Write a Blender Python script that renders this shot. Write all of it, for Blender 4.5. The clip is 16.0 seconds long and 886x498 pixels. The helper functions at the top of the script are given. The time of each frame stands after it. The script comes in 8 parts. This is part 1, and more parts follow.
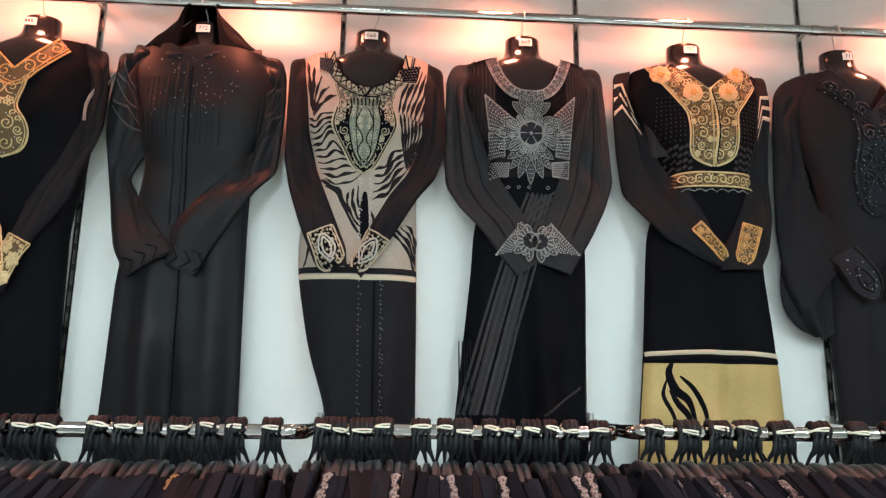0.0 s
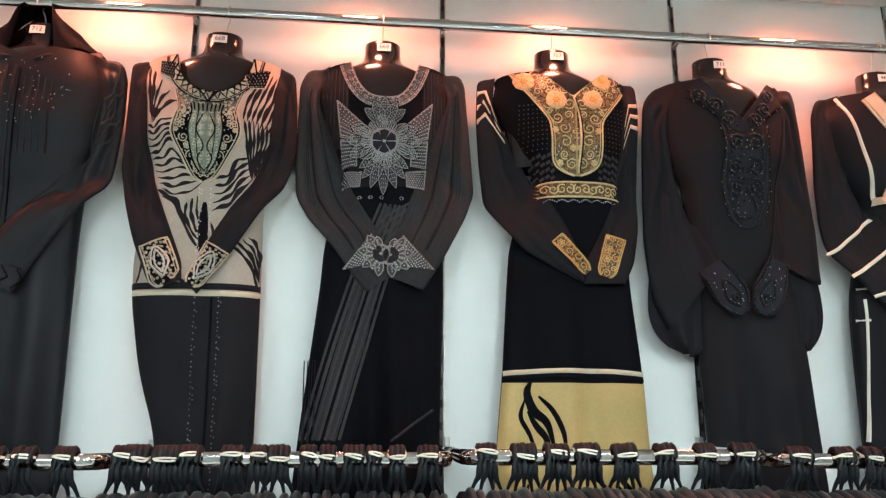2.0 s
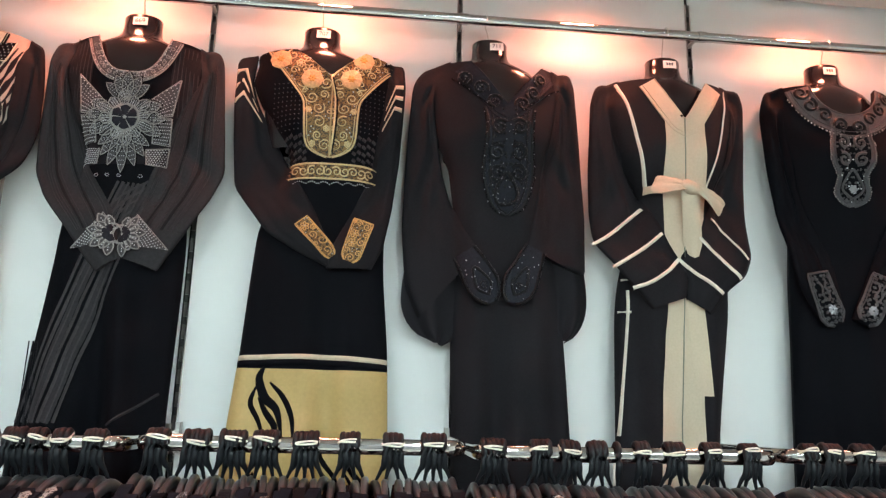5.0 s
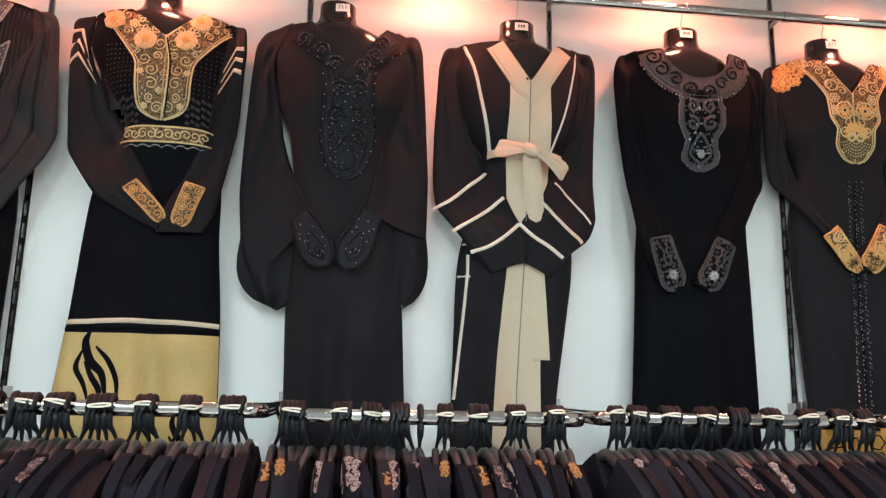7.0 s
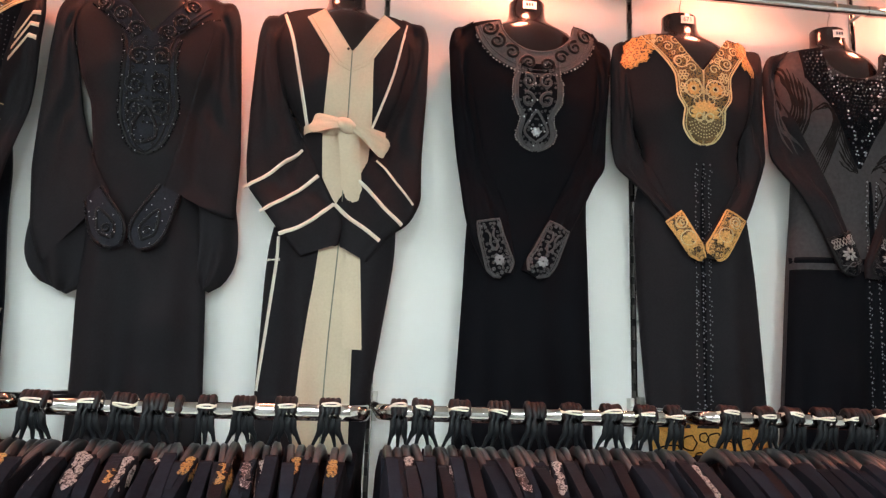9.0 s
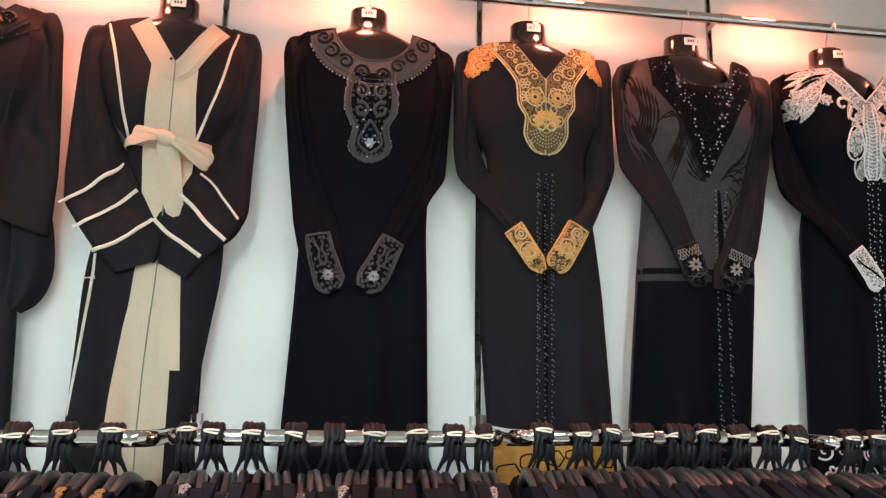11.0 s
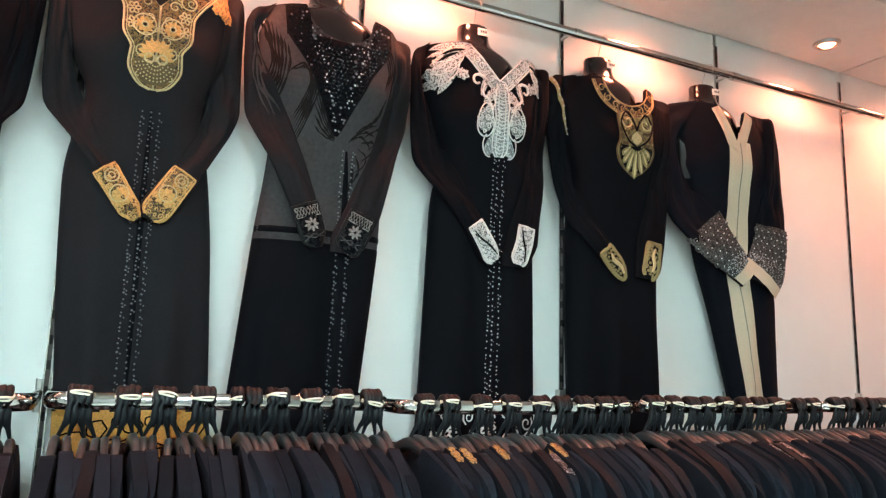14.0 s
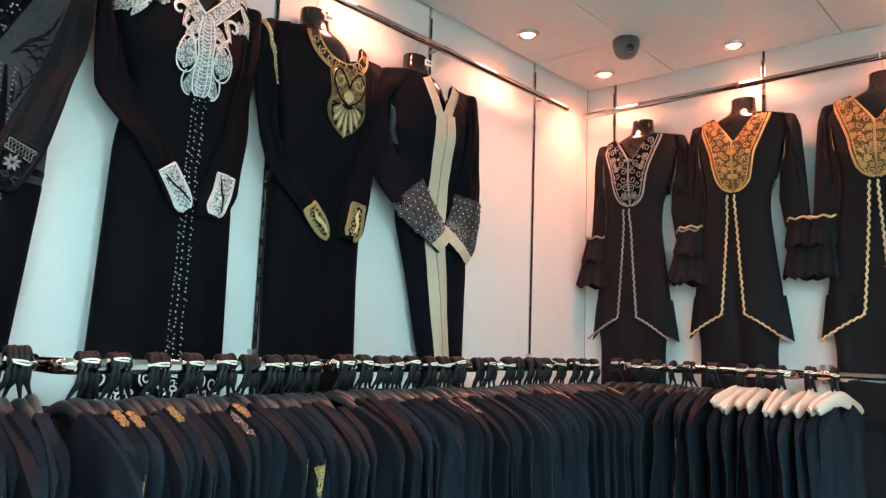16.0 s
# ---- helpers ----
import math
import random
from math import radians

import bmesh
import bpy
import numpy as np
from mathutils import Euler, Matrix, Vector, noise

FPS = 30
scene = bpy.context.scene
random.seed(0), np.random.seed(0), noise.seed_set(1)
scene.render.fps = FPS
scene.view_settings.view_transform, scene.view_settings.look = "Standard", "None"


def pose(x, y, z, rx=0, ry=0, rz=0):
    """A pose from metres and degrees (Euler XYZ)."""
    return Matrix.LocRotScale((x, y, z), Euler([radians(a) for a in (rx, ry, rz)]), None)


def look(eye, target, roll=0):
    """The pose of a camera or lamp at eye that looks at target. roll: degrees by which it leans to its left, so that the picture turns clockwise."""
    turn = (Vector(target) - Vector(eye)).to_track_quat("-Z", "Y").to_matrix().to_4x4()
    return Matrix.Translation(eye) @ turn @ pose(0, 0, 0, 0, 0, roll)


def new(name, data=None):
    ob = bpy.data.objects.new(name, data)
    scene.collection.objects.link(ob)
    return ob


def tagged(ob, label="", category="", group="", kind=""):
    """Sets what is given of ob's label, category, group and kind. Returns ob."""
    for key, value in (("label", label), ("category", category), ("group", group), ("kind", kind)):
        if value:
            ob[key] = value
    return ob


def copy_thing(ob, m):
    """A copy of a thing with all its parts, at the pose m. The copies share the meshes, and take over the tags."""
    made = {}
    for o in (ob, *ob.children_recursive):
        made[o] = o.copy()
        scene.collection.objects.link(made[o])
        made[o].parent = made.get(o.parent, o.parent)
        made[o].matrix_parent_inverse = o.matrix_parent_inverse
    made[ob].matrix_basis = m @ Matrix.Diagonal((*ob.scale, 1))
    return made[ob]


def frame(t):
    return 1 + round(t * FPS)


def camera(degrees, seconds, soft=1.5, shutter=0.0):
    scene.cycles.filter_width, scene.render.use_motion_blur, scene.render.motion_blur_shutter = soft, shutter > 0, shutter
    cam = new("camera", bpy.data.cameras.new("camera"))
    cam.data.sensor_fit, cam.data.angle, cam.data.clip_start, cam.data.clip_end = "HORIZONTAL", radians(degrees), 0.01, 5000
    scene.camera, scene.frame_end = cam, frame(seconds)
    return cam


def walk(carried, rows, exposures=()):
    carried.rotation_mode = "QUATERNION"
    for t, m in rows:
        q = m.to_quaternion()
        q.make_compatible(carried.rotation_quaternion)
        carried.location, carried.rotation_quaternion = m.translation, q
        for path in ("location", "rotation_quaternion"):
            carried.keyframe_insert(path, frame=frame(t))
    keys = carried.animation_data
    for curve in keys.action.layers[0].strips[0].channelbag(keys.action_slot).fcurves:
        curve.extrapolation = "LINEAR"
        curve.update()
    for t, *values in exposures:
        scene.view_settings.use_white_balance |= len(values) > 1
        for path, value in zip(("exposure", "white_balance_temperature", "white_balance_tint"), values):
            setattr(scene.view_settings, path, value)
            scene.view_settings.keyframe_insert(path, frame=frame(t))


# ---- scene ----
# camera and its walk: seconds, eye, then yaw, pitch and roll in degrees
cam = camera(61.73, 16.0, soft=1.3)
ROWS = [
    (0.0, 0.159, -0.062, 1.559, -3.47, 11.67, 0.82),
    (0.5, 0.210, -0.059, 1.561, -3.39, 12.24, 0.36),
    (1.0, 0.257, -0.023, 1.563, -4.70, 13.10, 0.07),
    (1.5, 0.319, 0.011, 1.561, -5.82, 13.48, -0.33),
    (2.0, 0.445, 0.013, 1.564, -5.64, 13.35, 0.19),
    (2.5, 0.594, -0.019, 1.565, -3.80, 12.67, 0.63),
    (3.0, 0.699, -0.040, 1.563, -2.57, 11.96, 0.43),
    (3.5, 0.769, -0.023, 1.562, -3.77, 12.04, 0.92),
    (4.0, 0.817, 0.019, 1.563, -5.78, 12.94, 1.24),
    (4.2, 0.845, 0.033, 1.562, -6.38, 13.07, 1.22),
    (6.3, 1.280, -0.058, 1.566, -4.41, 11.15, 1.60),
    (6.5, 1.297, -0.054, 1.566, -4.80, 10.88, 1.59),
    (7.0, 1.373, -0.023, 1.557, -6.34, 10.52, 1.25),
    (7.5, 1.448, 0.023, 1.557, -7.91, 10.47, 0.98),
    (8.0, 1.553, 0.042, 1.563, -7.86, 9.91, 1.80),
    (8.2, 1.606, 0.044, 1.565, -7.40, 9.56, 2.33),
    (10.3, 1.970, 0.038, 1.561, -6.34, 11.65, 0.22),
    (10.5, 1.998, 0.057, 1.569, -7.10, 11.81, 0.16),
    (11.0, 2.115, 0.048, 1.579, -8.24, 11.18, 0.85),
    (11.5, 2.247, 0.024, 1.577, -8.69, 10.27, 2.52),
    (12.0, 2.326, 0.006, 1.573, -10.13, 9.40, 3.02),
    (12.5, 2.383, 0.006, 1.570, -12.48, 9.24, 2.57),
    (13.0, 2.420, 0.022, 1.576, -16.10, 9.47, 2.15),
    (13.5, 2.458, 0.036, 1.577, -21.02, 9.59, 1.73),
    (14.0, 2.480, 0.051, 1.566, -26.10, 9.53, 1.60),
    (14.5, 2.492, 0.072, 1.565, -31.24, 9.07, 1.65),
    (15.0, 2.507, 0.093, 1.567, -36.81, 8.36, 1.82),
    (15.5, 2.528, 0.090, 1.563, -42.75, 7.86, 1.96),
    (16.0, 2.550, 0.077, 1.557, -47.99, 7.46, 2.13),
]
walk(cam, [(t, pose(x, y, z, 90 + pitch, 0, yaw) @ pose(0, 0, 0, 0, 0, roll)) for t, x, y, z, yaw, pitch, roll in ROWS],
     [(0.0, 0.12, 6950, 43), (6.5, 0.12, 6950, 45), (7.5, 0.13, 7250, 50), (8.2, 0.14, 7300, 50), (10.3, 0.20, 7250, 46), (11.0, 0.22, 7250, 47), (12.0, 0.33, 7200, 47), (12.5, 0.39, 7080, 44), (13.5, 0.50, 6850, 35), (14.5, 0.51, 6450, 28), (16.0, 0.52, 6030, 21)])

# ---- light ----
WALL_Y, END_X, CEIL_Z, BAY = 1.72, 5.283, 2.68, 0.61
world = bpy.data.worlds.new("world")
scene.world = world
world.use_nodes = True
world.node_tree.nodes["Background"].inputs["Color"].default_value = (0.6, 0.75, 0.8, 1)
world.node_tree.nodes["Background"].inputs["Strength"].default_value = 0.02
WARM = (1.0, 0.305, 0.150)
COOL = (0.58, 1.0, 0.93)
SPOT_W, PANEL_E = 16.0, 47.0
DOWNLIGHTS = [(-1.35, 1.56), (-0.75, 1.56), (-0.19, 1.56), (0.40, 1.56), (0.90, 1.56), (1.54, 1.56), (2.15, 1.56), (2.68, 1.56), (3.22, 1.56), (3.92, 1.57), (4.62, 1.57), (5.12, 1.545), (5.14, 1.03), (5.14, 0.45), (5.14, -0.15)]

# ---- materials ----
def material(name, color, rough=0.6, metal=0.0, vary=0.25, grain=60.0, bump=0.15, bump_scale=400.0, sheen=0.0, coat=0.0, per_object=0.0, spec=0.5):
    """A surface with two scales of variation in tone and a fine relief."""
    m = bpy.data.materials.new(name)
    m.use_nodes = True
    nt = m.node_tree
    b = nt.nodes["Principled BSDF"]
    co = nt.nodes.new("ShaderNodeTexCoord")
    n1 = nt.nodes.new("ShaderNodeTexNoise")
    n1.inputs["Scale"].default_value, n1.inputs["Detail"].default_value = grain, 4
    n2 = nt.nodes.new("ShaderNodeTexNoise")
    n2.inputs["Scale"].default_value, n2.inputs["Detail"].default_value = 5.0, 3
    for n in (n1, n2):
        nt.links.new(co.outputs["Object"], n.inputs["Vector"])
    mix = nt.nodes.new("ShaderNodeMath")
    mix.operation = "ADD"
    nt.links.new(n1.outputs["Fac"], mix.inputs[0])
    nt.links.new(n2.outputs["Fac"], mix.inputs[1])
    rng = nt.nodes.new("ShaderNodeMapRange")
    rng.inputs["From Min"].default_value, rng.inputs["From Max"].default_value = 0.6, 1.4
    rng.inputs["To Min"].default_value, rng.inputs["To Max"].default_value = 1 - vary, 1 + vary
    nt.links.new(mix.outputs[0], rng.inputs["Value"])
    val = rng.outputs[0]
    if per_object:
        info = nt.nodes.new("ShaderNodeObjectInfo")
        r2 = nt.nodes.new("ShaderNodeMapRange")
        r2.inputs["To Min"].default_value, r2.inputs["To Max"].default_value = 1 - per_object, 1 + per_object
        nt.links.new(info.outputs["Random"], r2.inputs["Value"])
        mu = nt.nodes.new("ShaderNodeMath")
        mu.operation = "MULTIPLY"
        nt.links.new(val, mu.inputs[0])
        nt.links.new(r2.outputs[0], mu.inputs[1])
        val = mu.outputs[0]
    sc = nt.nodes.new("ShaderNodeVectorMath")
    sc.operation = "SCALE"
    sc.inputs[0].default_value = color
    nt.links.new(val, sc.inputs["Scale"])
    nt.links.new(sc.outputs[0], b.inputs["Base Color"])
    b.inputs["Roughness"].default_value, b.inputs["Metallic"].default_value = rough, metal
    b.inputs["Specular IOR Level"].default_value = spec
    b.inputs["Sheen Weight"].default_value, b.inputs["Sheen Roughness"].default_value = sheen, 0.4
    b.inputs["Coat Weight"].default_value = coat
    if bump:
        n3 = nt.nodes.new("ShaderNodeTexNoise")
        n3.inputs["Scale"].default_value, n3.inputs["Detail"].default_value = bump_scale, 2
        nt.links.new(co.outputs["Object"], n3.inputs["Vector"])
        bp = nt.nodes.new("ShaderNodeBump")
        bp.inputs["Strength"].default_value, bp.inputs["Distance"].default_value = bump, 0.002
        nt.links.new(n3.outputs["Fac"], bp.inputs["Height"])
        nt.links.new(bp.outputs["Normal"], b.inputs["Normal"])
    return m


def flecked(name, ground, fleck, scale, share, rough=0.5, metal=0.2):
    """A dark cloth with small bright flecks, such as sequins or a lace print."""
    m = material(name, ground, rough, metal, vary=0.3, grain=200, bump=0.4, bump_scale=800)
    nt = m.node_tree
    b = nt.nodes["Principled BSDF"]
    co = nt.nodes.new("ShaderNodeTexCoord")
    vo = nt.nodes.new("ShaderNodeTexVoronoi")
    vo.inputs["Scale"].default_value = scale
    nt.links.new(co.outputs["Object"], vo.inputs["Vector"])
    sep = nt.nodes.new("ShaderNodeSeparateColor")
    nt.links.new(vo.outputs["Color"], sep.inputs["Color"])
    st = nt.nodes.new("ShaderNodeMath")
    st.operation = "LESS_THAN"
    st.inputs[1].default_value = share
    nt.links.new(sep.outputs["Red"], st.inputs[0])
    mx = nt.nodes.new("ShaderNodeMix")
    mx.data_type = "RGBA"
    nt.links.new(st.outputs[0], mx.inputs["Factor"])
    old = b.inputs["Base Color"].links[0].from_socket
    nt.links.new(old, mx.inputs["A"])
    mx.inputs["B"].default_value = (*fleck, 1)
    nt.links.new(mx.outputs["Result"], b.inputs["Base Color"])
    return m


def glow(name, color, strength):
    m = bpy.data.materials.new(name)
    m.use_nodes = True
    b = m.node_tree.nodes["Principled BSDF"]
    b.inputs["Base Color"].default_value = (0.8, 0.8, 0.8, 1)
    b.inputs["Emission Color"].default_value = (*color, 1)
    b.inputs["Emission Strength"].default_value = strength
    return m


WALL_PAINT = material("wall_laminate", (0.80, 0.80, 0.78), 0.42, vary=0.03, grain=9, bump=0.03, bump_scale=60)
CEIL_PAINT = material("ceiling_tile", (0.60, 0.575, 0.545), 0.55, vary=0.05, grain=30, bump=0.05)
# for the unseen closing walls; kept dark so the glossy forms reflect less
FAR_PAINT = material("far_wall_paint", (0.30, 0.28, 0.27), 0.6, vary=0.1, grain=6, bump=0.05)
PEACH = material("peach_gold_satin", (0.74, 0.42, 0.20), 0.5, 0.1, vary=0.3, grain=200, bump=0.4, bump_scale=900)
FLOOR_TILE = material("floor_tile", (0.45, 0.42, 0.38), 0.25, vary=0.1, grain=12, bump=0.02)
CHROME = material("chrome", (0.56, 0.54, 0.53), 0.09, 1.0, vary=0.05, bump=0.02, bump_scale=80)
STEEL_DULL = material("brushed_steel", (0.55, 0.53, 0.50), 0.30, 1.0, vary=0.1, bump=0.05)
STEEL_DARK = material("dark_plated_steel", (0.10, 0.09, 0.085), 0.35, 0.8, vary=0.2, bump=0.05)
# near-black backing: colours in the shade of panel joints and ceiling gaps
SLOT_DARK = material("slot_shadow_backing", (0.02, 0.018, 0.016), 0.7, vary=0.2)
FORM_BLACK = material("glossy_black_plastic", (0.013, 0.0105, 0.0120), 0.17, vary=0.1, bump=0.01, bump_scale=20, coat=0.12, spec=0.4)
# crepe and georgette tones also carry skirt shade and light on the sleeves
BLACK = material("black_crepe", (0.0042, 0.0042, 0.0062), 0.75, vary=0.25, grain=240, bump=0.25, bump_scale=700, sheen=0.006, spec=0.06)
BLACK_WARM = material("black_georgette", (0.0140, 0.0126, 0.0152), 0.70, vary=0.25, grain=240, bump=0.3, bump_scale=600, sheen=0.012, spec=0.10)
BLACK_SATIN = material("black_satin", (0.0090, 0.0088, 0.0114), 0.48, vary=0.2, grain=90, bump=0.1, bump_scale=500, sheen=0.012, spec=0.20)
NAVY = material("navy_black_crepe", (0.0052, 0.0058, 0.0095), 0.85, vary=0.2, grain=240, bump=0.25, bump_scale=700, sheen=0.006, spec=0.08)
CHARCOAL = material("charcoal_stripe_cloth", (0.034, 0.031, 0.034), 0.72, vary=0.25, grain=200, bump=0.25, sheen=0.006, spec=0.1)
GREY_PRINT = material("grey_print_cloth", (0.052, 0.046, 0.049), 0.78, vary=0.3, grain=120, bump=0.2, sheen=0.006, spec=0.1)
TAUPE = material("taupe_printed_cloth", (0.43, 0.335, 0.28), 0.8, vary=0.12, grain=160, bump=0.2, sheen=0.1)
CREAM = material("cream_crepe", (0.62, 0.49, 0.36), 0.8, vary=0.08, grain=200, bump=0.25, sheen=0.1)
IVORY = material("ivory_piping", (0.75, 0.68, 0.58), 0.7, vary=0.08, bump=0.2)
SAND = material("sand_thread", (0.55, 0.45, 0.33), 0.5, 0.15, vary=0.3, grain=260, bump=0.5, bump_scale=900)
MUSTARD = material("mustard_gold_satin", (0.56, 0.365, 0.135), 0.55, vary=0.10, grain=120, bump=0.12, sheen=0.1)
GOLD = material("gold_thread", (0.80, 0.43, 0.15), 0.42, 0.35, vary=0.45, grain=300, bump=0.6, bump_scale=900)
GOLD_PALE = material("pale_gold_thread", (0.75, 0.56, 0.30), 0.42, 0.3, vary=0.4, grain=300, bump=0.6, bump_scale=900)
ORANGE = material("orange_gold_thread", (0.72, 0.33, 0.07), 0.5, 0.2, vary=0.45, grain=300, bump=0.6, bump_scale=900)
OLIVE = material("antique_gold_thread", (0.36, 0.265, 0.115), 0.45, 0.35, vary=0.45, grain=300, bump=0.6, bump_scale=900)
DARK_GOLD = material("dark_gold_cloth", (0.15, 0.086, 0.034), 0.55, 0.2, vary=0.5, grain=320, bump=0.6, bump_scale=900)
DARK_SILVER = material("dark_silver_cloth", (0.30, 0.29, 0.28), 0.5, 0.2, vary=0.45, grain=300, bump=0.6, bump_scale=900)
SILVER = material("silver_thread", (0.62, 0.60, 0.58), 0.38, 0.4, vary=0.45, grain=300, bump=0.6, bump_scale=900)
WHITE_THREAD = material("silver_white_thread", (0.78, 0.74, 0.72), 0.45, 0.15, vary=0.35, grain=260, bump=0.5, bump_scale=900)
SMOKE = material("smoke_grey_thread", (0.060, 0.057, 0.061), 0.6, 0.0, vary=0.5, grain=260, bump=0.6, bump_scale=900)
SAGE = material("sage_grey_thread", (0.20, 0.215, 0.165), 0.45, 0.25, vary=0.4, grain=260, bump=0.6, bump_scale=900)
INK = material("navy_bead_lace", (0.0170, 0.0180, 0.0250), 0.6, 0.0, vary=0.5, grain=200, bump=0.5, bump_scale=500, spec=0.12)
JET = material("jet_beads", (0.012, 0.012, 0.016), 0.10, vary=0.1, bump=0, coat=0.5)
CORD = material("black_cord", (0.0060, 0.0060, 0.0075), 0.3, vary=0.3, grain=200, bump=0.4, bump_scale=700, spec=0.22)
CRYSTAL = material("crystal_beads", (0.85, 0.87, 0.90), 0.2, 0.25, vary=0.3, bump=0)
HANGER = material("black_hanger_plastic", (0.0080, 0.0094, 0.0118), 0.5, vary=0.2, bump=0.05, bump_scale=60, spec=0.28)
HANGER_BROWN = material("brown_black_hanger_plastic", (0.052, 0.047, 0.049), 0.30, vary=0.25, bump=0.1, bump_scale=80, per_object=0.35)
HANGER_CREAM = material("cream_hanger_plastic", (0.72, 0.62, 0.52), 0.35, vary=0.06, bump=0.03)
BAND = material("cream_rubber_band", (0.78, 0.72, 0.60), 0.6, vary=0.15, bump=0.1)
CLOTHS = [material("hung_black_cloth", (0.0092, 0.0125, 0.0185), 0.85, vary=0.3, grain=80, bump=0.3, sheen=0.002, spec=0.035, per_object=0.35),
          material("hung_blue_black_cloth", (0.0110, 0.0150, 0.0220), 0.80, vary=0.3, grain=80, bump=0.3, sheen=0.002, spec=0.035, per_object=0.35),
          material("hung_soft_black_cloth", (0.0095, 0.0124, 0.0175), 0.85, vary=0.3, grain=80, bump=0.3, sheen=0.002, spec=0.035, per_object=0.5),
          material("hung_black_satin", (0.0084, 0.0104, 0.0145), 0.50, vary=0.3, grain=60, bump=0.3, bump_scale=300, sheen=0.004, spec=0.07, per_object=0.4)]
SILVER_LACE = flecked("silver_lace", (0.60, 0.58, 0.57), (0.03, 0.03, 0.03), 420, 0.28, 0.45, 0.15)
SILVER_NET = flecked("grey_bead_net", (0.20, 0.20, 0.20), (0.62, 0.62, 0.62), 420, 0.30, 0.45, 0.15)
GOLD_LACE = flecked("orange_gold_lace", (0.62, 0.31, 0.09), (0.06, 0.03, 0.02), 420, 0.22, 0.5, 0.15)
SWIRL = material("dark_brown_print", (0.011, 0.0085, 0.009), 0.8, vary=0.3, grain=120, bump=0.2, spec=0.1)
SMOKE_BEAD = material("smoky_crystal_beads", (0.30, 0.30, 0.32), 0.18, 0.3, vary=0.3, bump=0, coat=0.4)
EYE_CLOTH = flecked("dark_bead_cloth", (0.018, 0.018, 0.017), (0.16, 0.155, 0.145), 420, 0.16, 0.5, 0.1)
SAGE_NET = flecked("sage_bead_net", (0.15, 0.16, 0.125), (0.03, 0.03, 0.03), 380, 0.30, 0.45, 0.2)
GOLD_NET = flecked("gold_filigree", (0.28, 0.14, 0.042), (0.025, 0.015, 0.010), 430, 0.38, 0.45, 0.2)
SEQUIN = flecked("silver_sequin_cloth", (0.030, 0.030, 0.034), (0.60, 0.60, 0.63), 600, 0.13, 0.35, 0.3)
LACE_WHITE = flecked("white_lace_print", (0.30, 0.29, 0.28), (0.02, 0.02, 0.022), 420, 0.34, 0.6, 0.0)
LACE_GOLD = flecked("gold_lace_print", (0.40, 0.25, 0.085), (0.02, 0.017, 0.014), 480, 0.30, 0.5, 0.2)
TAG_WHITE = material("paper_tag", (0.82, 0.80, 0.76), 0.6, vary=0.04, bump=0.05)
TAG_INK = material("pen_ink", (0.03, 0.03, 0.05), 0.5, vary=0.1, bump=0)
GREY_PLASTIC = material("grey_camera_plastic", (0.10, 0.10, 0.105), 0.4, vary=0.06, bump=0.03)
LENS_BLACK = material("black_lens_glass", (0.006, 0.006, 0.008), 0.05, vary=0.05, bump=0, coat=0.5)
BULB = glow("halogen_glow", WARM, 16.0)
PANEL_GLOW = glow("tube_panel_glow", COOL, PANEL_E)

